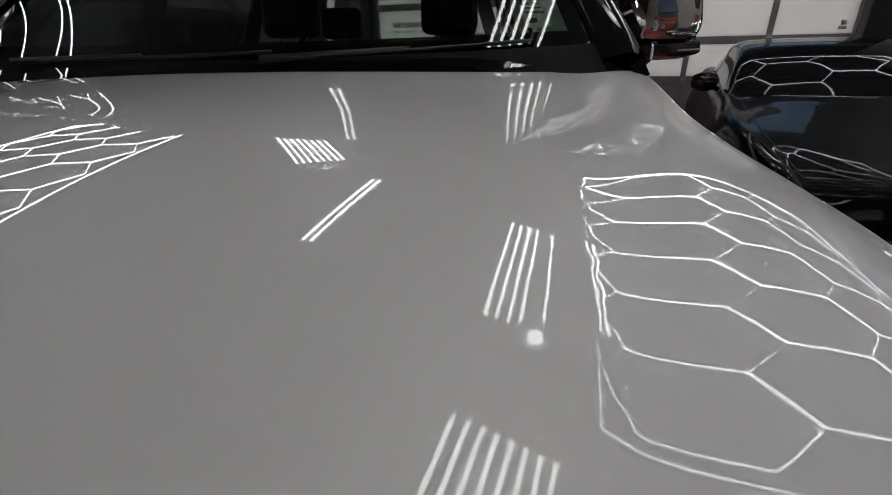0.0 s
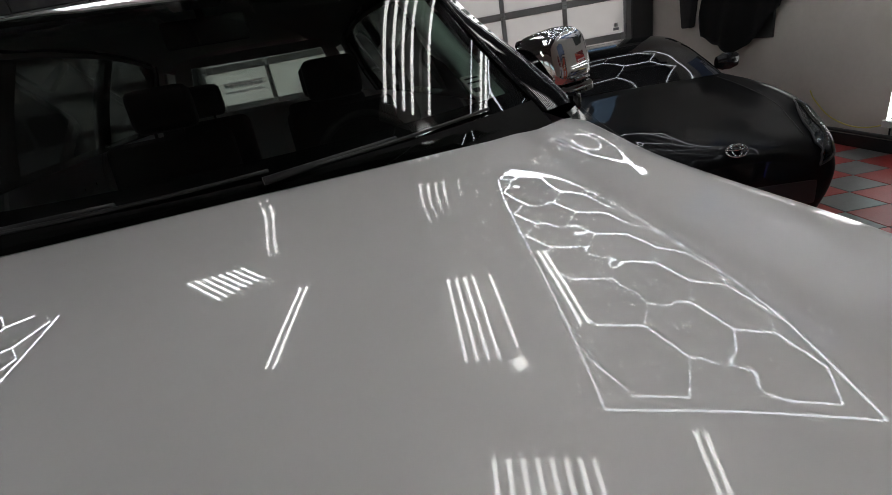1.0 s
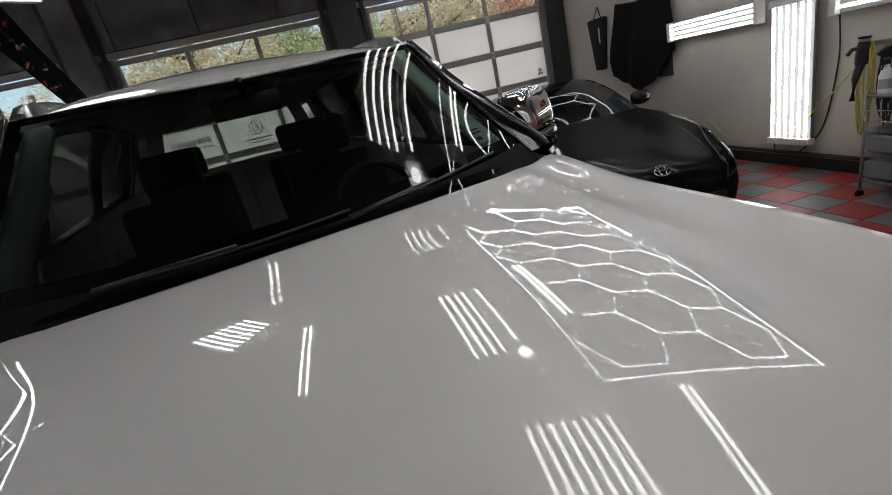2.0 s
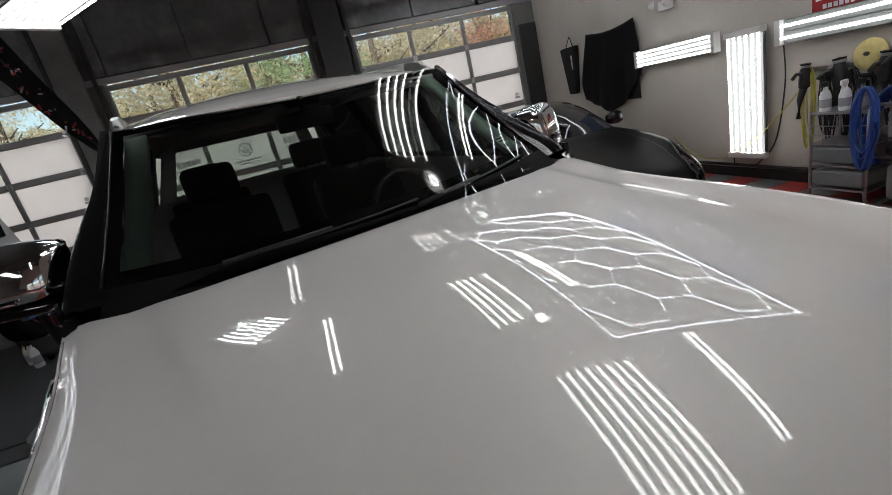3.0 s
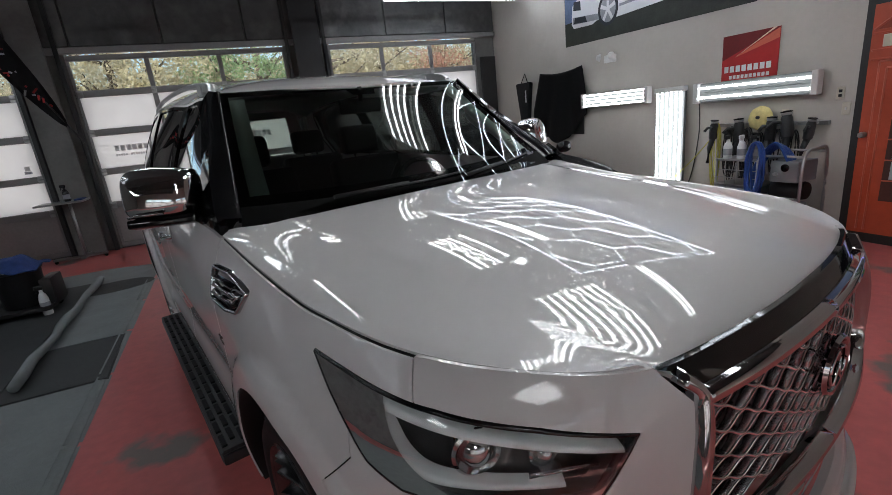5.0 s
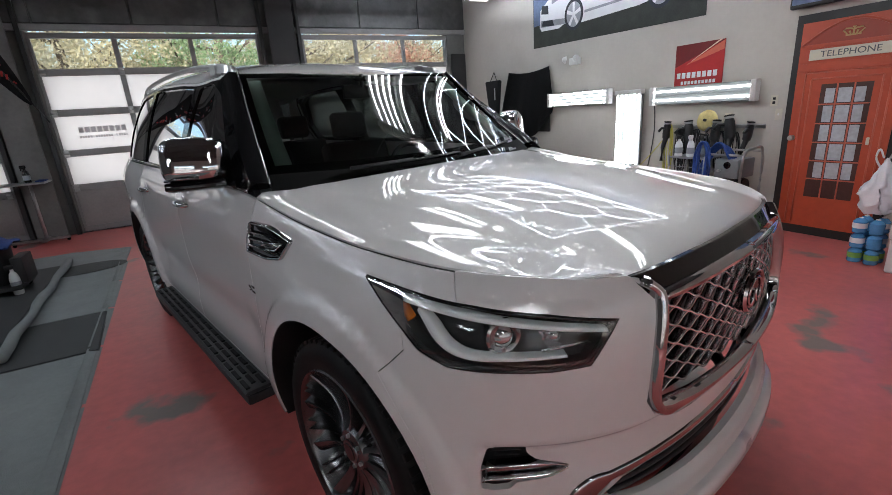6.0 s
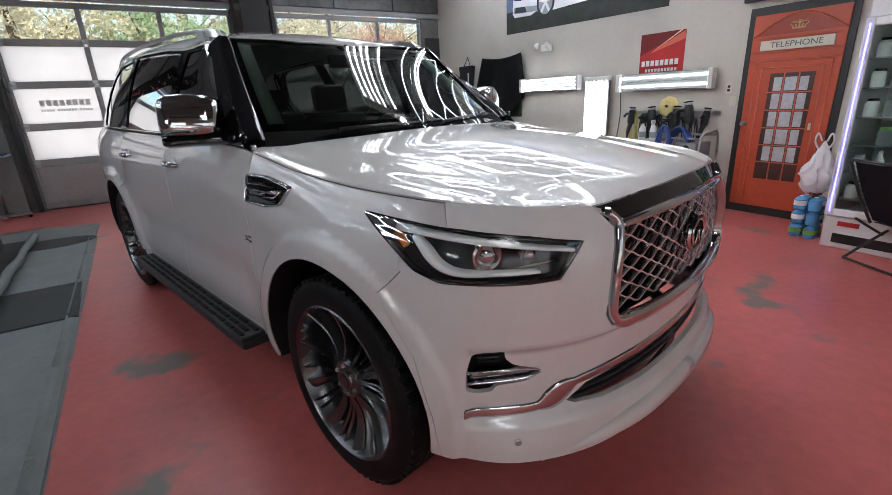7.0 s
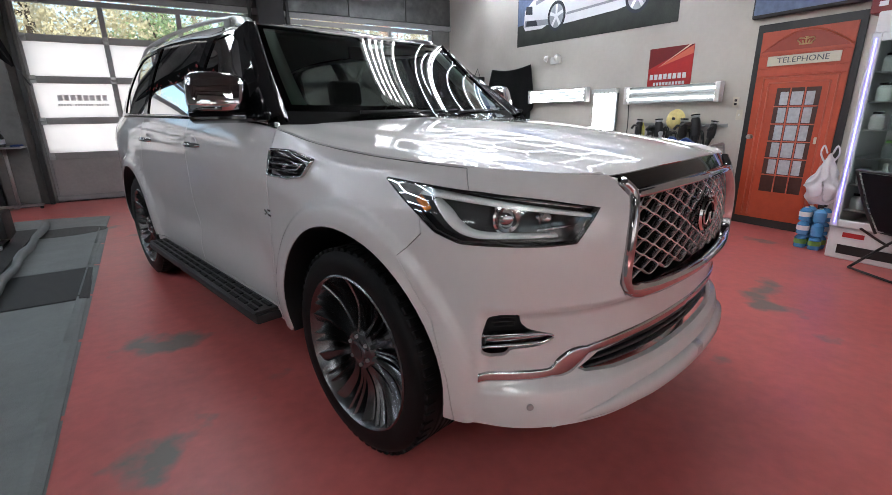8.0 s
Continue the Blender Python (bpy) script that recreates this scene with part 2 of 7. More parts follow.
# height of the hood between its creases: powers of x / 0.6 and (y + 0.15) / 0.6
HOOD_POWERS = [((0, 0), 1.22765), ((0, 1), 0.05873), ((0, 2), -0.04127), ((0, 3), -0.00815), ((0, 4), 0.03673), ((0, 5), 0.01747), ((0, 6), -0.02578),
               ((2, 0), -0.04334), ((2, 1), 0.01661), ((2, 2), 0.00224), ((4, 0), 0.00481)]
EDGE = [body(-0.985 + i * 1.60 / 60, soft_table(TOP, -0.985 + i * 1.60 / 60) - 0.002, -0.0075) for i in range(61)]
EDGE_X = [(-0.92, 0.30), (-0.83, 0.46)] + [(p[1], p[0]) for p in EDGE[::6]]
EDGE_Z = [(-0.92, 1.09), (-0.83, 1.098)] + [(p[1], p[2]) for p in EDGE[::6]]


CREASE = [(-0.84, 0.47), (-0.65, 0.545), (-0.45, 0.572), (-0.2, 0.592), (0.08, 0.612), (0.24, 0.64), (0.45, 0.675), (0.62, 0.69)]


def hood_z(x, y):
    """Raised middle between two creases, a shallow channel outside them, falling to the fenders."""
    x = abs(x)
    crease = interp2(CREASE, y)
    past = 0.5 * (x - crease + math.hypot(x - crease, 0.013))       # soft fold
    m, q = (x - past) / 0.6, (y + 0.15) / 0.6
    zc = sum(c * m ** i * q ** j for (i, j), c in HOOD_POWERS)
    if x < crease - 0.12:
        return zc
    edge, ze = interp2(EDGE_X, y), interp2(EDGE_Z, y)
    f = min(past / max(edge - crease, 0.03), 1.6)
    k = smooth(-0.84, -0.45, y)            # the channel runs out towards the nose
    g = f if f < 1 else 1 + 0.3 * (f - 1)
    channel = 0.60 * (1 - math.exp(-f / 0.30)) + 0.421 * g ** 7
    return zc - (zc - ze) * (k * channel + (1 - k) * (0.7 * f + 0.3 * f ** 3))


def interp2(table, v):
    """Smooth table look-up."""
    xs = [a for a, _ in table]
    if v <= xs[0]:
        return table[0][1]
    for i in range(len(xs) - 1):
        if v <= xs[i + 1]:
            a, b = table[i], table[i + 1]
            sl = lambda j: (table[min(j + 1, len(xs) - 1)][1] - table[max(j - 1, 0)][1]) / (table[min(j + 1, len(xs) - 1)][0] - table[max(j - 1, 0)][0])
            h = b[0] - a[0]
            f = (v - a[0]) / h
            return ((2 * f ** 3 - 3 * f * f + 1) * a[1] + (f ** 3 - 2 * f * f + f) * h * sl(i) + (3 * f * f - 2 * f ** 3) * b[1] + (f ** 3 - f * f) * h * sl(i + 1))
    return table[-1][1]


# ---- mesh helpers ----


def finish(bm, sharp=35):
    """Smooth shading with edges sharper than the given degrees kept hard."""
    for f in bm.faces:
        f.smooth = True
    for e in bm.edges:
        if len(e.link_faces) == 2:
            e.smooth = e.calc_face_angle(0) < radians(sharp)
    return bm


def part(name, bm, material, parent=None, label="", m=None, sharp=35):
    """One mesh object from a bmesh (or a ready mesh), under a thing or a part."""
    if isinstance(bm, bmesh.types.BMesh):
        finish(bm, sharp)
        me = bpy.data.meshes.new(name)
        bm.to_mesh(me)
        bm.free()
    else:
        me = bm
    if material and not me.materials:
        me.materials.append(material)
    ob = new(name, me)
    if parent:
        ob.parent = parent
    if m is not None:
        ob.matrix_basis = m
    if label:
        ob["label"] = label
    return ob


def thing(name, m, label, category, group="", kind=""):
    return tagged(placed(new(name), m), label, category, group, kind)


def placed(ob, m):
    ob.matrix_basis = m
    return ob


def add_box(bm, lo, hi, bevel=0.0, m=None, seg=1):
    """Box between two corners, with bevelled edges."""
    r = bmesh.ops.create_cube(bm, size=1)
    vs = r["verts"]
    for v in vs:
        v.co = Vector([lo[i] + (v.co[i] + 0.5) * (hi[i] - lo[i]) for i in range(3)])
    if bevel:
        es = list({e for v in vs for e in v.link_edges})
        vs = list({v for f in bmesh.ops.bevel(bm, geom=es, offset=bevel, segments=seg, affect="EDGES", profile=0.6)["faces"] for v in f.verts} | {v for v in vs if v.is_valid})
    if m is not None:
        bmesh.ops.transform(bm, matrix=m, verts=[v for v in vs if v.is_valid])
    return vs


def box(lo, hi, bevel=0.0, seg=1):
    bm = bmesh.new()
    add_box(bm, lo, hi, bevel, None, seg)
    return bm


def add_lathe(bm, profile, n=24, m=None, caps=True):
    """Turns (radius, z) pairs round the z axis."""
    rings = []
    for r, z in profile:
        if r < 1e-5:
            rings.append([bm.verts.new((0, 0, z))])
        else:
            rings.append([bm.verts.new((r * math.cos(2 * math.pi * i / n), r * math.sin(2 * math.pi * i / n), z)) for i in range(n)])
    for a, b in zip(rings, rings[1:]):
        for i in range(n):
            j = (i + 1) % n
            if len(a) == 1 and len(b) > 1:
                bm.faces.new((a[0], b[j], b[i]))
            elif len(b) == 1 and len(a) > 1:
                bm.faces.new((a[i], a[j], b[0]))
            elif len(a) > 1:
                bm.faces.new((a[i], a[j], b[j], b[i]))
    if caps:
        for ring, flip in ((rings[0], True), (rings[-1], False)):
            if len(ring) > 1:
                bm.faces.new(ring[::-1] if flip else ring)
    vs = [v for r in rings for v in r]
    if m is not None:
        bmesh.ops.transform(bm, matrix=m, verts=vs)
    return vs


def lathe(profile, n=24, m=None, caps=True):
    bm = bmesh.new()
    add_lathe(bm, profile, n, m, caps)
    bmesh.ops.recalc_face_normals(bm, faces=bm.faces)
    return bm


def add_tube(bm, pts, r, n=8, closed=False, flat=None, up=(0, 0, 1)):
    """Sweeps a round (or flat=(width, height) rectangular) section along points."""
    pts = [Vector(p) for p in pts]
    rings = []
    k = len(pts)
    up = Vector(up)
    for i, p in enumerate(pts):
        a = pts[i - 1] if (i or closed) else p
        b = pts[(i + 1) % k] if (i < k - 1 or closed) else p
        d = (b - a).normalized()
        side = d.cross(up)
        if side.length < 1e-3:
            side = d.cross(Vector((1, 0, 0)))
        side.normalize()
        top = side.cross(d).normalized()
        rr = r[i] if isinstance(r, (list, tuple)) else r
        if flat:
            w, h = flat
            corner = ((w / 2, h / 2), (-w / 2, h / 2), (-w / 2, -h / 2), (w / 2, -h / 2))
            rings.append([bm.verts.new(p + side * u + top * v) for u, v in corner])
        else:
            rings.append([bm.verts.new(p + side * rr * math.cos(2 * math.pi * j / n) + top * rr * math.sin(2 * math.pi * j / n)) for j in range(n)])
    m = len(rings[0])
    for i in range(k if closed else k - 1):
        a, b = rings[i], rings[(i + 1) % k]
        for j in range(m):
            bm.faces.new((a[j], a[(j + 1) % m], b[(j + 1) % m], b[j]))
    if not closed:
        bm.faces.new(rings[0][::-1])
        bm.faces.new(rings[-1])
    return bm


def tube(pts, r, n=8, closed=False, flat=None, up=(0, 0, 1)):
    return add_tube(bmesh.new(), pts, r, n, closed, flat, up)


def curve_pts(ctrl, n=8):
    """Smooth run of points through a few control points."""
    out = []
    for i in range((len(ctrl) - 1) * n + 1):
        t = i / n
        out.append(spline(ctrl, min(t, len(ctrl) - 1 - 1e-6)))
    return out


def text_part(name, words, size, material, parent, m, depth=0.002, mirror=False, align="CENTER", stretch=1.0):
    """Lettering as a mesh of its own."""
    cu = bpy.data.curves.new(name, "FONT")
    cu.body, cu.size, cu.extrude, cu.align_x, cu.align_y = words, size, depth, align, "CENTER"
    tmp = bpy.data.objects.new(name, cu)
    scene.collection.objects.link(tmp)
    me = bpy.data.meshes.new_from_object(tmp.evaluated_get(bpy.context.evaluated_depsgraph_get()))
    bpy.data.objects.remove(tmp)
    for v in me.vertices:
        v.co.x *= (-stretch if mirror else stretch)
    if mirror:
        me.flip_normals()
    me.materials.clear()
    me.materials.append(material)
    return part(name, me, None, parent, m=m)


# ---- the workshop: floor, walls, ceiling ----
WX, GY = 4.28, 7.55                      # the cream wall's face, the garage door wall's face
LX, BY, CH = -9.0, -7.0, 4.25            # far left wall, wall behind the camera, ceiling height
floor = tagged(part("floor", box((LX, BY, -0.2), (WX, GY + 0.1, 0.0)), RED_FLOOR), "worn red painted concrete workshop floor with bare patches", "floor", kind="structure")
tagged(part("wall_east", box((WX, BY - 0.2, -0.2), (WX + 0.2, GY + 0.2, CH)), WALL), "cream painted workshop side wall", "wall", kind="structure")
# south wall is out of view; its door openings are added to light the car's front
SOUTH = [(-7.4, -4.3), (-3.4, -0.3), (0.6, 3.7)]
bm = bmesh.new()
edges = [LX] + [v for d in SOUTH for v in d] + [WX]
for a, b in zip(edges[::2], edges[1::2]):
    add_box(bm, (a, BY - 0.2, -0.2), (b, BY, 3.04))
add_box(bm, (LX, BY - 0.2, 3.04), (WX, BY, CH))
tagged(part("wall_south", bm, WALL), "unseen cream painted wall with three added door openings", "wall", kind="structure")
tagged(part("wall_west", box((LX - 0.2, BY - 0.2, -0.2), (LX, GY + 0.2, CH)), DARK_WALL), "dark grey workshop side wall", "wall", kind="structure")
bm = bmesh.new()
add_box(bm, (LX - 0.2, BY - 0.2, CH), (WX + 0.2, GY + 0.2, CH + 0.15))
for i in range(9):                        # purlins under the ceiling sheet
    add_box(bm, (LX, BY + 0.7 + i * 1.7, CH - 0.14), (WX, BY + 0.78 + i * 1.7, CH), 0.006)
tagged(part("ceiling", bm, CEILING), "grey workshop ceiling with steel purlins", "ceiling", kind="structure")
tagged(part("baseboard", box((WX - 0.015, 1.13, 0.0), (WX, 7.5, 0.12), 0.004), BLACK_STEEL), "black rubber baseboard along the cream wall", "baseboard", kind="structure")

# garage wall: three door openings, dark piers between them, foil-faced panels above
DOORS = [(-8.0, -3.72), (-3.02, 0.12), (0.88, 3.86)]
DOOR_TOP = 2.98
bm = bmesh.new()
edges = [LX - 0.2] + [v for d in DOORS for v in d] + [WX + 0.2]
for a, b in zip(edges[::2], edges[1::2]):
    add_box(bm, (a, GY, -0.2), (b, GY + 0.2, DOOR_TOP + 0.06))
add_box(bm, (LX - 0.2, GY, DOOR_TOP + 0.06), (WX + 0.2, GY + 0.2, CH))
wall_north = tagged(part("wall_north", bm, DARK_WALL), "dark grey garage wall with three door openings", "wall", kind="structure")
bm = bmesh.new()
x = LX
while x < WX - 0.1:                       # foil panels with seams, above the doors
    add_box(bm, (x + 0.008, GY - 0.05, DOOR_TOP + 0.11), (min(x + 1.22, WX) - 0.008, GY - 0.004, CH - 0.01), 0.01)
    x += 1.22
part("insulation_panels", bm, FOIL, wall_north, "dark foil-faced insulation panels")
for i, (a, b) in enumerate(((-3.72, -3.02), (0.12, 0.88))):
    bm = box((a + 0.20, GY - 0.22, 0), (b - 0.20, GY - 0.005, CH - 0.01), 0.01)
    add_box(bm, (a + 0.16, GY - 0.235, 0), (b - 0.16, GY - 0.215, CH - 0.01))
    part("column", bm, BLACK_STEEL if i else DARK_WALL, wall_north, "dark steel column between the doors")
    for dx in ((a + 0.06, b - 0.06)):     # door tracks beside the column
        part("door_track", box((dx - 0.03, GY - 0.09, 0), (dx + 0.03, GY - 0.006, CH - 0.05), 0.004), BLACK_STEEL, wall_north)
part("header", box((LX, GY - 0.07, DOOR_TOP + 0.01), (WX, GY - 0.003, DOOR_TOP + 0.10), 0.005), DOOR_FRAME, wall_north, "grey door header")
part("corner_panel", box((3.93, GY - 0.06, 0.0), (4.26, GY - 0.004, 2.62), 0.005), BLACK_STEEL, wall_north, "dark door panel in the corner")

RAILS = [0.05, 0.72, 1.25, 1.85, 2.43, 2.95]


def garage_door(i, x0, x1, cols, group):
    d = tagged(placed(new(f"door_{i}"), pose(0, 0, 0)), "closed sectional garage door with frosted panes and a clear top row", "garage door", group, "structure")
    y0, y1 = GY + 0.02, GY + 0.065
    for k, z in enumerate(RAILS):
        h = 0.05 if k else 0.06
        part("rail", box((x0, y0, z - h), (x1, y1, z + (0.05 if k < 5 else 0.03)), 0.006), DOOR_FRAME, d)
        if 0 < k < 5:
            for hx in [x0 + 0.06] + [x0 + (x1 - x0) * c / cols for c in range(1, cols)] + [x1 - 0.06]:
                hb = box((hx - 0.035, y0 - 0.014, z - 0.055), (hx + 0.035, y0 + 0.004, z + 0.055), 0.004)
                add_tube(hb, [(hx - 0.04, y0 - 0.016, z), (hx + 0.04, y0 - 0.016, z)], 0.01, 8)
                part("hinge", hb, STEEL, d)
    for c in range(cols + 1):
        x = x0 + (x1 - x0) * c / cols
        a, b = max(x - 0.035, x0), min(x + 0.035, x1)
        for lo, hi in zip(RAILS, RAILS[1:]):
            part("stile", box((a, y0 + 0.002, lo + 0.05), (b, y1 - 0.002, hi - 0.05), 0.004), DOOR_FRAME, d)
        if c < cols:
            xa, xb = x0 + (x1 - x0) * c / cols + 0.035, x0 + (x1 - x0) * (c + 1) / cols - 0.035
            for k, (lo, hi) in enumerate(zip(RAILS, RAILS[1:])):
                if k == 0:
                    part("panel", box((xa, y0 + 0.012, lo + 0.05), (xb, y1 - 0.01, hi - 0.05), 0.006), DOOR_PANEL, d, "solid grey bottom panel")
                else:
                    p = part("pane", box((xa, y0 + 0.02, lo + 0.05), (xb, y0 + 0.026, hi - 0.05)), DUSTY_GLASS if k == 4 else MILK, d, "clear pane" if k == 4 else "frosted pane")
                    if k == 4:
                        p.visible_shadow = False
    part("seal", box((x0, y0, 0.0), (x1, y1, 0.02)), RUBBER, d)
    return d


garage_door(1, *DOORS[0], 4, "garage doors")
garage_door(2, *DOORS[1], 3, "garage doors")
garage_door(3, *DOORS[2], 3, "garage doors")

# unseen doors added in the south wall to bring light onto the car's front
for i, (a, b) in enumerate(SOUTH):
    d = garage_door(5 + i, -b, -a, 3, "garage doors")
    d.matrix_basis = Matrix.Translation((0, GY + BY, 0)) @ Matrix.Rotation(math.pi, 4, "Z")
# added area lamps on the outer side of the frosted panes, standing in for daylight
for a, b in DOORS + SOUTH:
    sky = new("door_fill_lamp", bpy.data.lights.new("door_fill_lamp", "AREA"))
    north = (a, b) in DOORS
    sky.data.shape, sky.data.size, sky.data.size_y, sky.data.energy, sky.data.color = "RECTANGLE", b - a - 0.1, 1.65, DOOR_FILL * (b - a) / 3 * (1.0 if north else 0.6), (1.0, 0.97, 0.94)
    sky.matrix_world = pose((a + b) / 2, GY + 0.14 if north else BY - 0.14, 1.58, -90 if north else 90)

# ---- outdoors seen through the doors ----
ASPHALT = shader("pale_concrete_yard", (0.30, 0.29, 0.27), 0.9, spread=0.15, scale=0.6, bump=0.2, bump_scale=20)
tagged(part("ground", box((-120, -120, -0.45), (120, 240, -0.21)), ASPHALT), "pale concrete yard outside the garage doors", "ground", kind="structure")


# ---- lamps on the ceiling and on the cream wall ----


def tube_fixture(name, length, width, tubes, material, label, group, m, hang=0.0, dead=()):
    """Steel tray with lit tubes; length along y, lit side facing -z."""
    f = thing(name, m, label, "light fixture", group)
    pan = WALL_TRAY if material is WALL_TUBE else TRAY
    thick = 0.0135 if material is WALL_TUBE else 0.009 if material is TUBE_COOL else 0.0125
    part("tray", box((-width / 2, -length / 2, 0.0), (width / 2, length / 2, 0.035), 0.006), pan, f)
    for i in range(tubes):                # ridged reflectors over the tubes
        x = -width / 2 + width * (i + 0.5) / tubes
        part("reflector", box((x - width / tubes * 0.46, -length / 2 + 0.05, -0.006), (x + width / tubes * 0.46, length / 2 - 0.05, 0.001), 0.002), pan, f)
    if hang:                              # rods to the ceiling
        for s in (-1, 1):
            part("rod", tube([(0, s * length * 0.4, 0.03), (0, s * length * 0.4, hang)], 0.006, 6), STEEL, f)
    else:
        for s in (-1, 1):
            part("bracket", box((-0.04, s * length * 0.35 - 0.03, 0.03), (0.04, s * length * 0.35 + 0.03, 0.112), 0.004), STEEL, f)
    for s in (-1, 1):
        part("end_cap", box((-width / 2 - 0.008, s * length / 2 - 0.03, -0.05), (width / 2 + 0.008, s * length / 2 + 0.03, 0.04), 0.006), WHITE_METAL, f)
    for i in range(tubes):
        x = -width / 2 + width * (i + 0.5) / tubes
        part("tube", tube([(x, -length / 2 + 0.03, -0.03), (x, length / 2 - 0.03, -0.03)], thick, 8), WHITE_METAL if i in dead else material, f)
    return f


FZ, CZ, HZ = 2.94, 2.86, 3.32             # heights of the tube fixtures, the cool fixture and the hexagon lights
EIGHT = "eight-tube fluorescent fixture hung under the ceiling"
TWO = "two-tube fluorescent fixture hung under the ceiling"
tube_fixture("ceiling_light", 1.24, 0.60, 8, TUBE, EIGHT, "ceiling lights", pose(0.88, 0.15, FZ, 0, 0, -3), CH - FZ)
tube_fixture("ceiling_light", 1.24, 0.48, 6, TUBE, "six-tube fluorescent fixture with one dead tube under the ceiling", "ceiling lights", pose(0.79, 2.20, FZ + 0.20, 0, 0, 3), CH - FZ - 0.20, (4,))
tube_fixture("ceiling_light", 1.24, 0.46, 8, TUBE_COOL, "eight-tube cool white fixture hung askew under the ceiling", "ceiling lights", pose(-1.64, 3.13, CZ, 0, 0, 45), CH - CZ)
tube_fixture("ceiling_light", 1.24, 0.12, 2, TUBE, TWO, "ceiling lights", pose(-0.78, 2.32, FZ + 0.16, 0, 0, 1), CH - FZ - 0.16)
tube_fixture("ceiling_light", 1.24, 0.12, 2, TUBE, TWO, "ceiling lights", pose(1.75, 0.30, FZ, 0, 0, -11), CH - FZ)
tube_fixture("ceiling_light", 1.24, 0.12, 2, TUBE, TWO, "ceiling lights", pose(1.47, 2.35, FZ, 0, 0, 2), CH - FZ)
tube_fixture("ceiling_light", 1.22, 0.58, 8, TUBE, EIGHT, "ceiling lights", pose(-1.6, -3.2, FZ), CH - FZ)
# unseen fixture added to brighten the floor and the car's right flank
tube_fixture("ceiling_light", 1.22, 0.58, 8, TUBE, EIGHT, "ceiling lights", pose(-5.2, -2.6, FZ), CH - FZ)


def hexagon_light(name, m, width, length, cell, label):
    """Frame of light bars with a honeycomb of bars inside, lit side down."""
    h = thing(name, m, label, "hexagon light", "hexagon lights")
    w, l = width / 2, length / 2
    corner = [(-w, -l), (w, -l), (w, l), (-w, l)]
    for a, b in zip(corner, corner[1:] + corner[:1]):
        part("frame_bar", tube([(*a, 0), (*b, 0)], 0, flat=(0.0065, 0.02)), HEX_BAR, h)
    for sx in (-1, 1):
        for sy in (-1, 1):
            part("wire", tube([(sx * w, sy * l, 0), (sx * w, sy * l, CH - HZ)], 0.003, 6), STEEL, h)
    a = cell
    seen = set()
    for c in range(int((width - 2 * a) / (1.5 * a)) + 1):
        for r in range(int((length - 0.12) / (math.sqrt(3) * a)) - c % 2):
            cx = -w + 0.04 + a + 1.5 * a * c
            cy = -l + 0.12 + math.sqrt(3) * a * (r + 0.5 + 0.5 * (c % 2))
            ring = [(cx + a * math.cos(k * math.pi / 3), cy + a * math.sin(k * math.pi / 3), 0) for k in range(6)]
            for p, q in zip(ring, ring[1:] + ring[:1]):
                key = tuple(sorted((round(v[0], 2), round(v[1], 2)) for v in (p, q)))
                if key not in seen:
                    seen.add(key)
                    part("light_bar", tube([p, q], 0, flat=(0.0065, 0.018)), HEX_BAR, h)
    return h


hexagon_light("hexagon_light", pose(2.81, 3.79, HZ + 0.05), 2.40, 4.88, 0.455, "honeycomb of white LED bars under the ceiling over the black car")
hexagon_light("hexagon_light", pose(-4.94, 2.47, HZ, 0, 0, 15), 2.38, 4.86, 0.455, "honeycomb of white LED bars under the ceiling over the empty bay")

dome = thing("dome_light", pose(0.95, 1.45, FZ), "small round lit dome lamp hung under the ceiling", "ceiling light", "dome lights")
part("shade", lathe([(0.03, 0.10), (0.05, 0.09), (0.11, 0.02), (0.125, 0.0), (0.118, 0.0), (0.10, 0.02), (0.03, 0.085)], 32, caps=False), STEEL, dome, "metal bell shade")
part("bulb", lathe([(0.0, -0.01), (0.035, 0.0), (0.05, 0.025), (0.04, 0.055), (0.02, 0.08)], 20, caps=False), TUBE, dome, "round lit bulb")
part("rod", tube([(0, 0, 0.09), (0, 0, CH - FZ)], 0.008, 6), STEEL, dome)

# wall fixtures: local y along the wall, lit side facing the room (-x)
def on_wall(y, z, turn=0):
    return pose(WX - 0.11, y, z) @ Matrix.Rotation(radians(90), 4, "Y") @ Matrix.Rotation(radians(turn), 4, "Z")


tube_fixture("wall_light", 1.26, 0.20, 4, WALL_TUBE, "four-tube shop light mounted level on the cream wall", "wall lights", on_wall(4.03, 1.53))
tube_fixture("wall_light", 1.26, 0.42, 6, WALL_TUBE, "six-tube shop light mounted upright on the cream wall", "wall lights", on_wall(3.04, 0.93, 90))
tube_fixture("wall_light", 1.26, 0.21, 2, WALL_TUBE, "two-tube shop light mounted level on the cream wall", "wall lights", on_wall(2.03, 1.48))


# ---- materials of the small things ----
BLACK_CLOTH = shader("black_cloth", (0.008, 0.008, 0.009), 0.9, spread=0.3, scale=14, bump=0.4, bump_scale=220)
RED_PRINT = shader("red_print", (0.42, 0.018, 0.02), 0.45, spread=0.12, scale=4)
DARK_RED = shader("dark_red_print", (0.16, 0.008, 0.01), 0.45, spread=0.15, scale=4)
ORANGE_RED = shader("warm_red_print", (0.62, 0.14, 0.08), 0.45, spread=0.12, scale=4)
CREAM_PRINT = shader("cream_print", (0.80, 0.62, 0.50), 0.45, spread=0.08, scale=4)
WHITE_PRINT = shader("white_print", (0.78, 0.78, 0.80), 0.45, spread=0.04, scale=6)
BLUE_PRINT = shader("blue_grey_print", (0.12, 0.17, 0.30), 0.4, spread=0.35, scale=2.2)
NAVY_PRINT = shader("night_print", (0.012, 0.016, 0.028), 0.35, spread=0.4, scale=3)
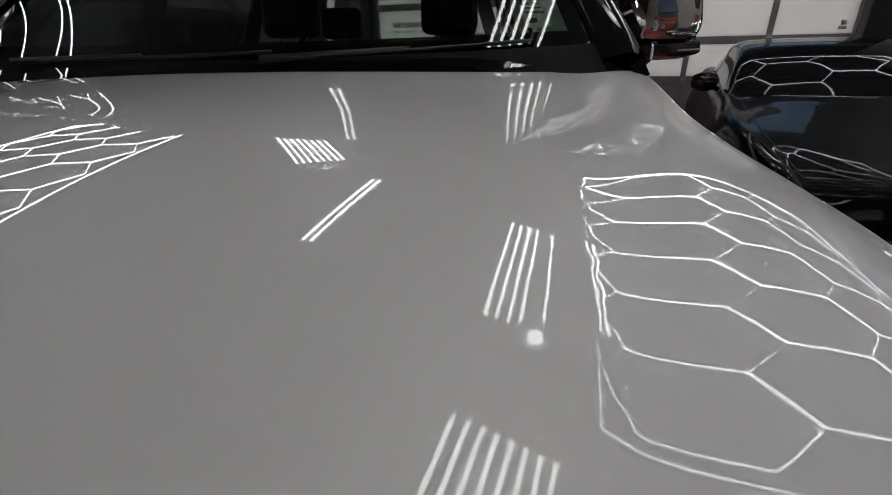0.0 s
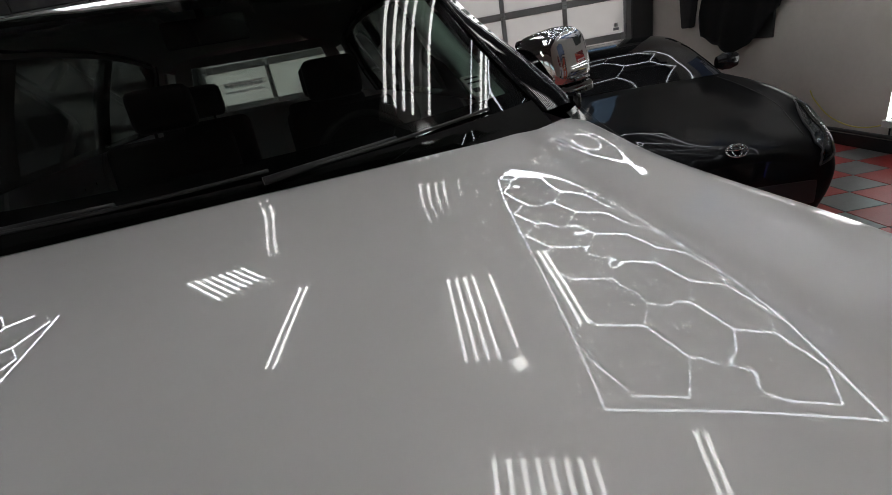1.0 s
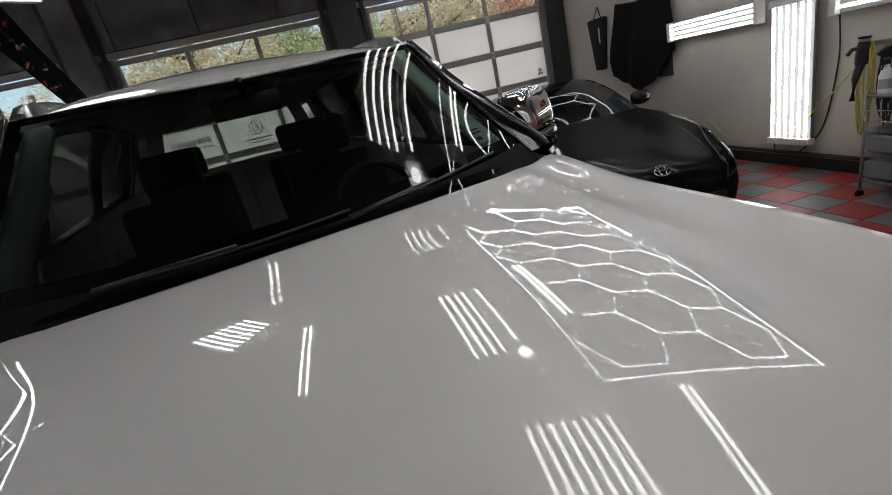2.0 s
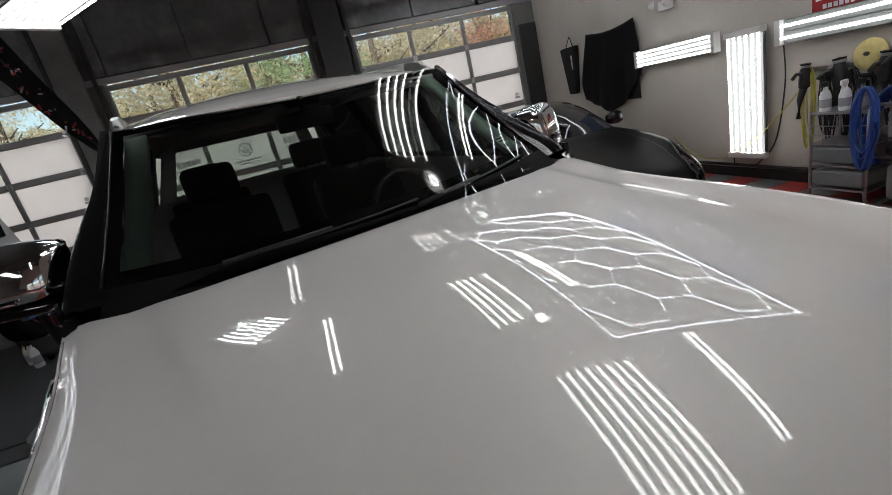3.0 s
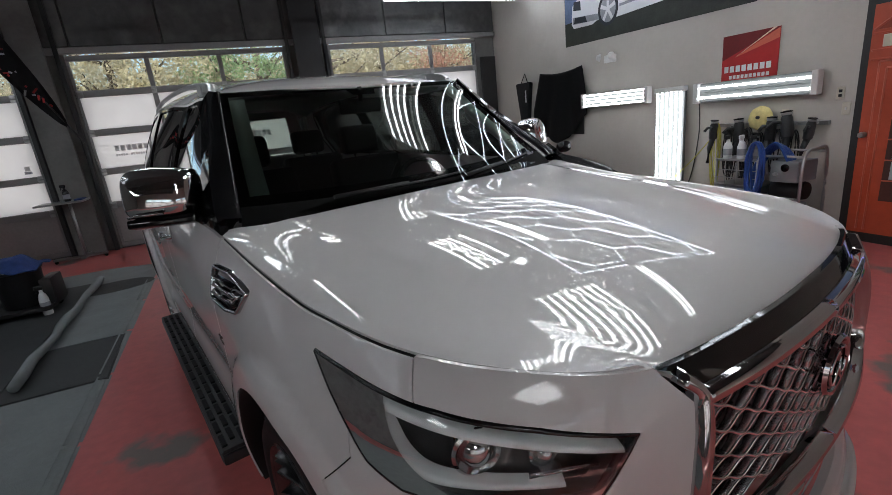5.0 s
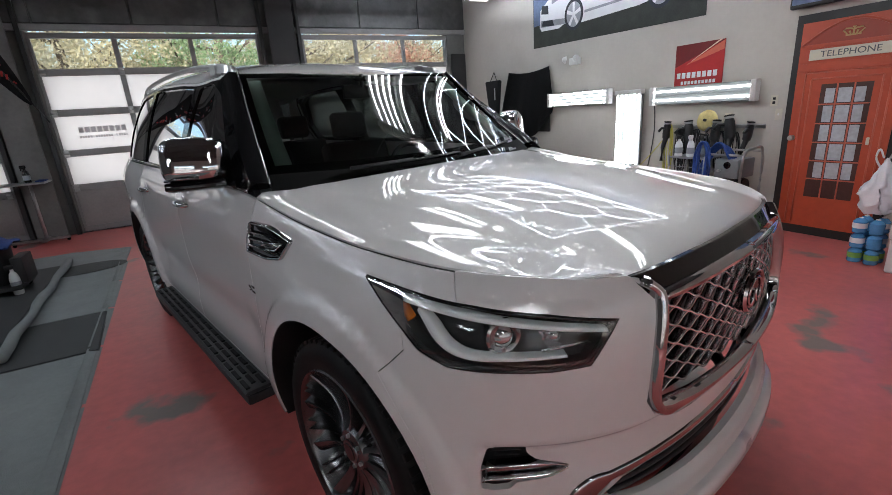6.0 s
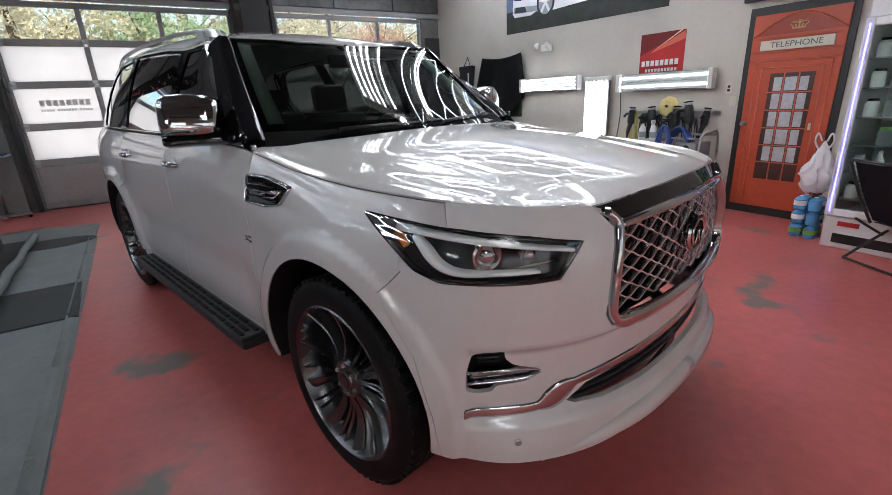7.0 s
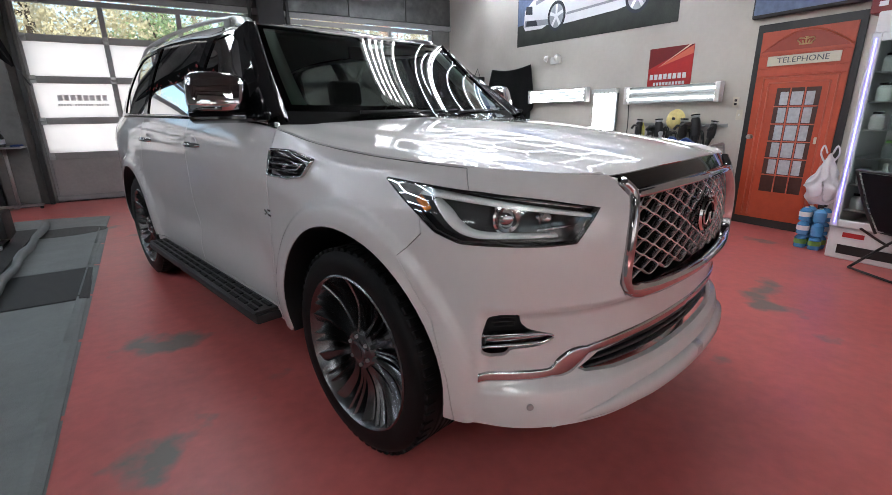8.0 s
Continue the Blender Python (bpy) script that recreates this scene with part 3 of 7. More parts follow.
GREY_PRINT = shader("grey_print", (0.32, 0.33, 0.36), 0.4, spread=0.15, scale=5)
GRASS_PRINT = shader("dark_ground_print", (0.020, 0.024, 0.018), 0.5, spread=0.5, scale=6)
TEL_RED = shader("telephone_box_red", (0.47, 0.075, 0.032), 0.40, spread=0.14, scale=2.2, bump=0.03, bump_scale=60)
TEL_DARK = shader("telephone_box_shadow_red", (0.30, 0.040, 0.020), 0.40, spread=0.14, scale=3)
TEL_LIGHT = shader("telephone_box_edge_red", (0.58, 0.13, 0.075), 0.40, spread=0.14, scale=3)
GILT = shader("dull_gilt_print", (0.50, 0.30, 0.12), 0.45, spread=0.2, scale=30)
LETTER_GREY = shader("grey_lettering", (0.075, 0.08, 0.10), 0.5, spread=0.15, scale=30)
TEL_PANE = shader("telephone_pane_grey", (0.46, 0.49, 0.53), 0.35, spread=0.30, scale=3.5)
TEL_GLOOM = shader("telephone_pane_dark", (0.07, 0.03, 0.025), 0.35, spread=0.3, scale=3.5)
PLATE = shader("ivory_plate", (0.62, 0.58, 0.48), 0.4, spread=0.05, scale=20)
YELLOW_CORD = shader("yellow_cord", (0.55, 0.50, 0.10), 0.55, spread=0.15, scale=30)
WOOL = shader("yellow_wool_pad", (0.62, 0.52, 0.22), 0.95, spread=0.2, scale=25, bump=0.9, bump_scale=140)
BLUE_HOSE = shader("blue_hose", (0.02, 0.07, 0.30), 0.4, spread=0.15, scale=25)
BLUE_CLOTH = shader("blue_towel", (0.03, 0.06, 0.20), 0.95, spread=0.25, scale=18, bump=0.6, bump_scale=150)
GREY_TANK = shader("grey_tank", (0.20, 0.215, 0.225), 0.4, spread=0.1, scale=8)
BOTTLE_BLUE = shader("blue_bottle_plastic", (0.10, 0.32, 0.62), 0.12, spread=0.15, scale=14, coat=0.3)
BOTTLE_WHITE = shader("white_bottle_plastic", (0.72, 0.74, 0.74), 0.3, spread=0.06, scale=14)
LABEL_GREEN = shader("green_label", (0.16, 0.36, 0.08), 0.45, spread=0.2, scale=25)
BAG_WHITE = shader("white_carrier_bag", (0.74, 0.72, 0.76), 0.4, spread=0.06, scale=9, bump=0.3, bump_scale=18)
FRIDGE_WHITE = shader("fridge_enamel", (0.70, 0.70, 0.71), 0.3, spread=0.04, scale=5)
BLUE_GLOW = glowing("blue_led", (0.10, 0.10, 1.0), 3.0)
FRIDGE_LIGHT = glowing("fridge_lamp", (0.9, 1.0, 0.95), 3.0)
SLING = shader("dark_sling_cloth", (0.012, 0.014, 0.022), 0.8, spread=0.3, scale=10, bump=0.5, bump_scale=260)
INK = shader("grey_ink", (0.62, 0.60, 0.60), 0.6, spread=0.1, scale=20)

# ---- stickers on the garage doors: writing as bars ----


def bars(name, rows, m, material, label, category):
    """Rows of short bars for writing; rows: (z, height, [(x0, x1), ...])."""
    t = thing(name, m, label, category)
    for z, h, runs in rows:
        for a, b in runs:
            part("bar", box((a, -0.001, z - h / 2), (b, 0.0015, z + h / 2)), material, t)
    return t


word = [(-0.32 + i * 0.08, -0.26 + i * 0.08) for i in range(8)]
small = [(-0.33 + i * 0.034, -0.305 + i * 0.034) for i in range(19) if i not in (5, 13)]
bars("pane_lettering", [(0.03, 0.085, word), (-0.075, 0.035, small)], pose(-2.41, GY + 0.036, 1.56), INK, "grey lettering in two lines on a frosted garage pane", "lettering")
bars("pane_lettering", [(0.03, 0.11, word[:5]), (-0.07, 0.03, small[:12])], pose(-0.42, GY + 0.036, 1.56), INK, "grey lettering in two lines on a frosted garage pane", "lettering")
logo = thing("pane_logo", pose(-1.38, GY + 0.036, 1.60, 90), "round grey logo with small lines on a frosted garage pane", "logo")
part("ring", lathe([(0.095, 0.0), (0.095, 0.002), (0.115, 0.002), (0.115, 0.0)], 40, caps=False), INK, logo)
part("stroke", box((-0.045, -0.05, 0.0), (-0.03, 0.05, 0.002)), INK, logo)
part("stroke", box((-0.01, -0.05, 0.0), (0.004, 0.05, 0.002)), INK, logo)
part("stroke", box((0.02, -0.05, 0.0), (0.05, 0.05, 0.002)), INK, logo)
part("line", box((-0.22, -0.19, 0.0), (0.22, -0.165, 0.002)), INK, logo)
part("line", box((-0.16, -0.235, 0.0), (0.16, -0.215, 0.002)), INK, logo)
for x, z in ((3.70, 1.40), (-3.90, 1.40), (0.02 - 0.10, 0.86)):
    st = thing("pane_sticker", pose(x, GY + 0.036, z), "small dark sticker on a frosted garage pane", "sticker", "pane stickers")
    part("square", box((-0.035, -0.001, 0.0), (0.03, 0.001, 0.06)), INK, st)
    part("strip", box((-0.05, -0.001, -0.05), (0.045, 0.001, -0.012)), GREY_PRINT, st)

# ---- things on the cream wall ----


def wall_pose(y, z, out=0.004):
    """Axes on the cream wall: x runs towards -y (to the right as seen), z up, -y out into the room."""
    return Matrix.Translation((WX - out, y, z)) @ Matrix.Rotation(radians(-90), 4, "Z")


def flat(poly, depth=0.002, lift=0.0):
    bm = bmesh.new()
    a = [bm.verts.new((x, -lift - depth, z)) for x, z in poly]
    b = [bm.verts.new((x, -lift, z)) for x, z in poly]
    bm.faces.new(a)
    bm.faces.new(b[::-1])
    for i in range(len(a)):
        j = (i + 1) % len(a)
        bm.faces.new((a[j], a[i], b[i], b[j]))
    bmesh.ops.recalc_face_normals(bm, faces=bm.faces)
    return bm


ban = thing("car_banner", wall_pose(3.66, 2.40), "wide printed banner of a white saloon car before a blue sky", "banner")
part("sheet", flat([(-1.55, 0.0), (1.56, -0.06), (1.56, 1.22), (-1.55, 1.25)]), GRASS_PRINT, ban, "dark banner sheet")
part("printed_sky", flat([(-1.54, 0.34), (1.55, 0.42), (1.55, 1.21), (-1.54, 1.24)], 0.001, 0.003), BLUE_PRINT, ban)
CARP = [(-1.38, 0.30), (-1.33, 0.24), (-0.92, 0.22), (-0.80, 0.26), (-0.40, 0.22), (0.62, 0.24), (1.05, 0.30), (1.36, 0.36), (1.44, 0.56), (1.38, 0.74), (1.0, 0.80), (0.62, 1.04), (0.0, 1.07), (-0.46, 0.82), (-1.10, 0.72), (-1.36, 0.56)]
part("printed_car", flat(CARP, 0.001, 0.005), WHITE_PRINT, ban, "white printed car")
part("printed_window", flat([(-0.36, 0.80), (0.02, 1.01), (0.58, 0.99), (0.84, 0.80)], 0.001, 0.007), NAVY_PRINT, ban)
part("printed_shadow", flat([(-1.36, 0.30), (-0.75, 0.26), (-0.75, 0.34), (-1.34, 0.40)], 0.001, 0.007), GREY_PRINT, ban)
part("printed_grille", flat([(-1.34, 0.50), (-1.16, 0.47), (-1.17, 0.60), (-1.32, 0.62)], 0.001, 0.007), NAVY_PRINT, ban)
part("printed_intake", flat([(-1.32, 0.31), (-1.02, 0.28), (-1.06, 0.37), (-1.30, 0.39)], 0.001, 0.009), NAVY_PRINT, ban)
part("printed_lamp", flat([(-1.08, 0.60), (-0.86, 0.64), (-0.90, 0.68), (-1.08, 0.66)], 0.001, 0.007), GREY_PRINT, ban)
part("printed_sill", flat([(-0.36, 0.34), (0.76, 0.36), (0.76, 0.39), (-0.36, 0.375)], 0.001, 0.007), GREY_PRINT, ban)
for cx in (-0.58, 0.94):
    part("printed_tyre", flat([(cx + 0.20 * math.cos(a), 0.36 + 0.22 * math.sin(a)) for a in [2 * math.pi * i / 28 for i in range(28)]], 0.001, 0.008), NAVY_PRINT, ban)
    part("printed_rim", flat([(cx + 0.155 * math.cos(a), 0.36 + 0.175 * math.sin(a)) for a in [2 * math.pi * i / 28 for i in range(28)]], 0.001, 0.010), GREY_PRINT, ban)
    for k in range(5):
        a = 2 * math.pi * k / 5 + 0.3
        part("printed_spoke", flat([(cx + 0.02 * math.cos(a + 1.5), 0.36 + 0.02 * math.sin(a + 1.5)), (cx + 0.02 * math.cos(a - 1.5), 0.36 + 0.02 * math.sin(a - 1.5)), (cx + 0.15 * math.cos(a - 0.16), 0.36 + 0.17 * math.sin(a - 0.16)), (cx + 0.15 * math.cos(a + 0.16), 0.36 + 0.17 * math.sin(a + 0.16))], 0.001, 0.012), WHITE_PRINT, ban)

sign = thing("red_sign", wall_pose(2.14, 1.82), "square red advertising sign with a pale diagonal streak and white lettering", "sign")
part("board", flat([(-0.305, -0.235), (0.305, -0.235), (0.305, 0.235), (-0.305, 0.235)], 0.006), RED_PRINT, sign)
part("dark_field", flat([(-0.304, -0.02), (0.30, 0.225), (0.304, 0.234), (-0.304, 0.234)], 0.001, 0.007), DARK_RED, sign)
part("warm_field", flat([(-0.16, 0.0), (0.304, 0.13), (0.304, 0.225)], 0.001, 0.0085), ORANGE_RED, sign)
part("streak", flat([(-0.15, 0.005), (0.24, 0.234), (0.275, 0.234)], 0.001, 0.010), CREAM_PRINT, sign)
for i in range(8):
    part("letter_bar", flat([(-0.27 + i * 0.066, -0.15), (-0.222 + i * 0.066, -0.15), (-0.222 + i * 0.066, -0.085), (-0.27 + i * 0.066, -0.085)], 0.001, 0.010), WHITE_PRINT, sign)
for i in range(10):
    part("letter_bar", flat([(-0.21 + i * 0.045, -0.222), (-0.178 + i * 0.045, -0.222), (-0.178 + i * 0.045, -0.185), (-0.21 + i * 0.045, -0.185)], 0.001, 0.010), WHITE_PRINT, sign)

em = thing("emergency_light", wall_pose(4.19, 2.09), "white twin-head emergency light on the cream wall", "emergency light")
part("case", box((-0.09, -0.06, -0.055), (0.11, 0.0, 0.05), 0.012, 2), WHITE_METAL, em)
for sx, rz in ((-0.13, -35), (0.10, 25)):
    head = part("lamp_head", lathe([(0.0, 0.05), (0.03, 0.045), (0.052, 0.0), (0.055, -0.012), (0.048, -0.014), (0.03, 0.012), (0.0, 0.016)], 24, pose(sx, -0.10, 0.03, 80, 0, rz)), WHITE_METAL, em)
    part("lamp_lens", lathe([(0.0, -0.006), (0.046, -0.010)], 20, pose(sx, -0.10, 0.03, 80, 0, rz), caps=False), CHROME, head)


def hanging_cloth(name, label):
    """Cloth pinned at its top corners, drawn up on one side, hanging in folds."""
    bm = bmesh.new()
    n, k = 34, 24
    grid = []
    for i in range(n + 1):
        u = i / n
        row = []
        low = interp2([(0.0, 1.10), (0.10, 1.02), (0.25, 0.98), (0.45, 0.89), (0.62, 0.93), (0.80, 1.10), (0.92, 1.24), (1.0, 1.34)], u) + 0.012 * math.sin(23 * u)
        for j in range(k + 1):
            v = j / k
            a = interp2([(0.0, 5.88), (0.5, 6.04), (0.75, 6.10), (1.0, 6.06)], v)
            b = interp2([(0.0, 4.75), (0.5, 4.66), (0.85, 4.62), (1.0, 4.66)], v)
            top = 2.08 - 0.055 * math.sin(math.pi * u)
            fold = 0.022 * math.sin(13 * u + 2.5 * v) * (0.2 + v) + 0.010 * math.sin(31 * u + 3 * v) * v
            row.append(bm.verts.new((WX - 0.065 - fold - 0.03 * v * math.sin(math.pi * u), a + (b - a) * u, top + (low - top) * v)))
        grid.append(row)
    for i in range(n):
        for j in range(k):
            bm.faces.new((grid[i][j], grid[i + 1][j], grid[i + 1][j + 1], grid[i][j + 1]))
    bmesh.ops.solidify(bm, geom=bm.faces[:], thickness=0.004)
    bmesh.ops.recalc_face_normals(bm, faces=bm.faces)
    return tagged(part(name, bm, BLACK_CLOTH, sharp=80), label, "cloth")


hanging_cloth("black_cloth", "large black cloth draped over a board on the cream wall")
tagged(part("wall_board", box((WX - 0.03, 4.80, 1.02), (WX - 0.002, 5.80, 2.03), 0.004), BLACK_STEEL), "flat black board on the cream wall behind the cloth", "board")
bag = thing("garment_bag", Matrix.Translation((WX - 0.06, 6.40, 1.22)), "slim black bag hung from a hook by the corner", "bag")
bm = box((-0.045, -0.22, 0.0), (0.05, 0.24, 0.76), 0.03, 2)
for vert in bm.verts:                      # narrower towards the bottom
    vert.co.y *= 0.45 + 0.55 * smooth(0.0, 0.76, vert.co.z)
part("body", bm, BLACK_CLOTH, bag)
part("strap", tube([(0.0, -0.12, 0.74), (0.02, 0.0, 0.92), (0.0, 0.12, 0.74)], 0.008, 6), BLACK_CLOTH, bag)
part("pocket", box((-0.058, -0.12, 0.40), (-0.044, -0.09, 0.62), 0.006), STEEL, bag)

for y, z, nm in ((1.25, 1.36, "outlet"), (1.19, 1.22, "switch"), (1.72, 1.19, "outlet")):
    o = thing("wall_plate", wall_pose(y, z), "ivory switch plate on the cream wall" if nm == "switch" else "ivory outlet plate on the cream wall", "wall plate", "wall plates")
    part("plate", box((-0.035, -0.008, -0.057), (0.035, 0.0, 0.057), 0.004), PLATE, o)
    if nm == "switch":
        part("toggle", box((-0.006, -0.018, -0.012), (0.006, -0.007, 0.012), 0.003), WHITE_METAL, o)
    else:
        for dz in (-0.02, 0.02):
            part("socket", box((-0.014, -0.010, dz - 0.013), (0.014, -0.0075, dz + 0.013), 0.002), SATIN_BLACK if y < 1.5 else PLATE, o)

# power leads of the wall lights
for pts in ([(WX - 0.03, 3.34, 1.47), (WX - 0.02, 3.31, 1.1), (WX - 0.015, 3.33, 0.6), (WX - 0.02, 3.30, 0.16)],
            [(WX - 0.03, 2.70, 1.42), (WX - 0.02, 2.69, 1.0), (WX - 0.02, 2.80, 0.42), (WX - 0.03, 3.02, 0.16)]):
    tagged(part("power_lead", tube(curve_pts(pts, 8), 0.007, 6), BLACK_STEEL), "black power lead hanging down the cream wall", "cable", "power leads")
lead = [(WX - 0.03, 2.42, 1.06), (WX - 0.10, 2.72, 0.68), (WX - 0.15, 3.05, 0.38), (WX - 0.14, 3.43, 0.24), (WX - 0.10, 3.8, 0.27), (WX - 0.05, 4.08, 0.40), (WX - 0.02, 4.2, 0.49)]
tagged(part("extension_lead", tube(curve_pts(lead, 10), 0.006, 6), YELLOW_CORD), "thin yellow extension lead slung along the cream wall", "cable")
pipe = tube([(WX - 0.05, 1.7, 0.16), (WX - 0.05, 6.0, 0.16)], 0.018, 8)
tagged(part("floor_conduit", pipe, BLACK_STEEL), "black conduit running low along the cream wall", "conduit")

# ---- tool corner ----
board = thing("tool_rail", wall_pose(1.85, 1.10), "narrow steel rail with hooks for polishers and cords", "tool rail")
part("rail", box((-0.62, -0.03, -0.02), (0.55, 0.0, 0.02), 0.004), STEEL, board)
for i in range(7):
    x = -0.56 + i * 0.17
    part("hook", tube([(x, -0.02, 0.0), (x, -0.09, -0.01), (x, -0.10, 0.03)], 0.006, 6), STEEL, board)


def coil(name, y, z, r, drop, turns, material, label, thick=0.006, out=0.10):
    pts = []
    for i in range(turns * 20 + 1):
        a = 2 * math.pi * i / 20
        w = r * (0.8 + 0.25 * math.sin(i * 0.37))
        h = drop * (0.9 + 0.12 * math.sin(i * 0.23))
        pts.append((WX - out - 0.022 * math.sin(i * 0.11), y + w * math.sin(a), z - h / 2 + h / 2 * math.cos(a)))
    return tagged(part(name, tube(pts, thick, 6), material), label, "cord", "hanging cords")


coil("coiled_cable", 2.40, 1.13, 0.055, 0.75, 5, YELLOW_CORD, "yellow power cord coiled over a hook")
coil("coiled_cable", 2.24, 1.08, 0.06, 0.55, 4, SATIN_BLACK, "black power cord coiled over a hook")
coil("coiled_cable", 2.06, 1.06, 0.05, 0.62, 3, SATIN_BLACK, "black power cord coiled over a hook")
coil("coiled_cable", 1.72, 1.05, 0.06, 0.50, 4, SATIN_BLACK, "black power cord coiled over a hook")


def polisher(y, z, size, tilt, label):
    p = thing("polisher", Matrix.Translation((WX - 0.13, y, z)) @ Matrix.Rotation(radians(tilt), 4, "X") @ Matrix.Rotation(radians(tilt * 3), 4, "Z") @ Matrix.Scale(size, 4), label, "polisher", "polishers on the rail")
    part("motor", lathe([(0.0, 0.0), (0.045, 0.0), (0.05, 0.06), (0.045, 0.16), (0.03, 0.20), (0.0, 0.205)], 18), SATIN_BLACK, p)
    part("grip", tube([(0, 0, 0.01), (-0.02, 0.02, -0.12), (-0.02, 0.02, -0.30)], [0.034, 0.026, 0.022], 10), SATIN_BLACK, p)
    part("side_handle", tube([(0, 0, 0.13), (-0.10, 0.03, 0.14), (-0.14, 0.04, 0.10)], [0.016, 0.015, 0.017], 8), SATIN_BLACK, p)
    part("backing_plate", lathe([(0.0, 0.205), (0.042, 0.208), (0.046, 0.220), (0.0, 0.226)], 22), RUBBER, p)
    part("collar", lathe([(0.04, 0.185), (0.044, 0.19), (0.044, 0.205), (0.035, 0.21)], 18, caps=False), STEEL, p)


for y, z, size, tilt in ((2.42, 0.96, 0.95, 4), (2.10, 0.93, 1.12, -5), (1.97, 0.80, 1.0, 14), (1.78, 0.95, 1.05, 3), (1.60, 0.98, 1.15, -8), (1.42, 0.96, 0.9, 9)):
    polisher(y, z, size, tilt, "black rotary polisher hung on the tool rail" if abs(tilt) < 9 else "black rotary polisher hung askew on the tool rail")
coil("coiled_cable", 1.90, 1.02, 0.05, 0.68, 3, SATIN_BLACK, "black power cord coiled over a hook")
coil("coiled_cable", 1.56, 1.04, 0.05, 0.58, 3, SATIN_BLACK, "black power cord coiled over a hook")
pad = thing("wool_pad", Matrix.Translation((WX - 0.10, 1.90, 1.17)) @ Matrix.Rotation(radians(-80), 4, "Y"), "round yellow wool buffing pad over the tool rail", "buffing pad")
bm = lathe([(0.0, -0.02), (0.09, -0.018), (0.118, 0.0), (0.122, 0.02), (0.10, 0.042), (0.05, 0.05), (0.0, 0.045)], 36)
for v in bm.verts:
    v.co += noise.noise_vector(v.co * 40) * 0.006
part("wool", bm, WOOL, pad, sharp=80)
part("spindle", lathe([(0.0, 0.04), (0.018, 0.042), (0.016, 0.07), (0.0, 0.072)], 14), SATIN_BLACK, pad)

rack = thing("wire_cart", Matrix.Translation((WX - 0.33, 1.86, 0.0)), "grey wire cart with drawers, loaded with bottles", "cart")
for sx in (-0.17, 0.17):
    for sy in (-0.22, 0.22):
        part("post", tube([(sx, sy, 0.06), (sx, sy, 0.80)], 0.011, 8), STEEL, rack)
        part("caster", lathe([(0.0, -0.012), (0.03, -0.012), (0.03, 0.012), (0.0, 0.012)], 16, Matrix.Translation((sx, sy, 0.03)) @ Matrix.Rotation(radians(90), 4, "X")), RUBBER, rack)
for z in (0.14, 0.34, 0.52, 0.78):
    part("shelf", box((-0.18, -0.23, z - 0.008), (0.18, 0.23, z + 0.008), 0.003), STEEL, rack)
for z in (0.17, 0.37):
    part("drawer", box((-0.185, -0.20, z), (0.14, 0.20, z + 0.13), 0.012), GREY_TANK, rack)
for k in range(5):
    part("wire", tube([(-0.18, -0.22 + 0.11 * k, 0.52), (-0.18, -0.22 + 0.11 * k, 0.76)], 0.004, 6), STEEL, rack)
for z in (0.60, 0.68):
    part("wire", tube([(-0.18, -0.23, z), (-0.18, 0.23, z)], 0.004, 6), STEEL, rack)


def spray_bottle(m, body_mat, cap_mat, label, h=0.20):
    b = thing("spray_bottle", m, label, "spray bottle", "spray bottles")
    part("bottle", lathe([(0.0, 0.0), (0.038, 0.0), (0.042, 0.01), (0.042, h * 0.62), (0.03, h * 0.82), (0.015, h * 0.9), (0.015, h), (0.0, h)], 20), body_mat, b)
    part("label_band", lathe([(0.0428, h * 0.18), (0.0428, h * 0.52)], 20, caps=False), GREY_PRINT, b)
    bm = box((-0.05, -0.013, h), (0.022, 0.013, h + 0.045), 0.008)
    add_tube(bm, [(-0.03, 0, h + 0.01), (-0.045, 0, h - 0.03)], 0.006, 6)
    part("trigger_head", bm, cap_mat, b)
    return b


spray_bottle(Matrix.Translation((WX - 0.42, 2.02, 0.786)), BOTTLE_WHITE, SATIN_BLACK, "white spray bottle with a black trigger on the wire cart")
spray_bottle(Matrix.Translation((WX - 0.40, 1.88, 0.786)), BOTTLE_WHITE, BOTTLE_WHITE, "white spray bottle on the wire cart")
spray_bottle(Matrix.Translation((WX - 0.42, 1.74, 0.786)), GREY_TANK, SATIN_BLACK, "grey spray bottle on the wire cart")

pump = thing("pressure_washer", Matrix.Translation((WX - 0.36, 1.40, 0.0)), "grey and black pressure washer on a tubular steel frame", "pressure washer")
for sy in (-0.20, 0.20):
    part("frame_tube", tube(curve_pts([(0.18, sy, 0.06), (-0.18, sy, 0.06), (-0.20, sy, 0.45), (-0.17, sy, 0.84), (0.0, sy, 0.90), (0.16, sy, 0.86), (0.18, sy, 0.40), (0.18, sy, 0.10)], 6), 0.014, 8), STEEL, pump)
for x, z in ((-0.18, 0.06), (0.18, 0.06), (-0.17, 0.84), (0.16, 0.86), (-0.20, 0.45)):
    part("cross_tube", tube([(x, -0.20, z), (x, 0.20, z)], 0.012, 8), STEEL, pump)
part("control_box", box((-0.20, -0.17, 0.60), (0.10, 0.08, 0.80), 0.015, 2), GREY_TANK, pump, "grey control box")
part("gauge", lathe([(0.0, 0.0), (0.034, 0.0), (0.036, 0.012), (0.03, 0.014), (0.0, 0.012)], 24, Matrix.Translation((-0.20, -0.06, 0.74)) @ Matrix.Rotation(radians(-90), 4, "Y")), GLOSS_BLACK, pump)
for dy in (0.02, 0.09):
    part("valve", lathe([(0.0, 0.0), (0.016, 0.0), (0.016, 0.03), (0.0, 0.032)], 14, Matrix.Translation((-0.20, dy, 0.68)) @ Matrix.Rotation(radians(-90), 4, "Y")), STEEL, pump)
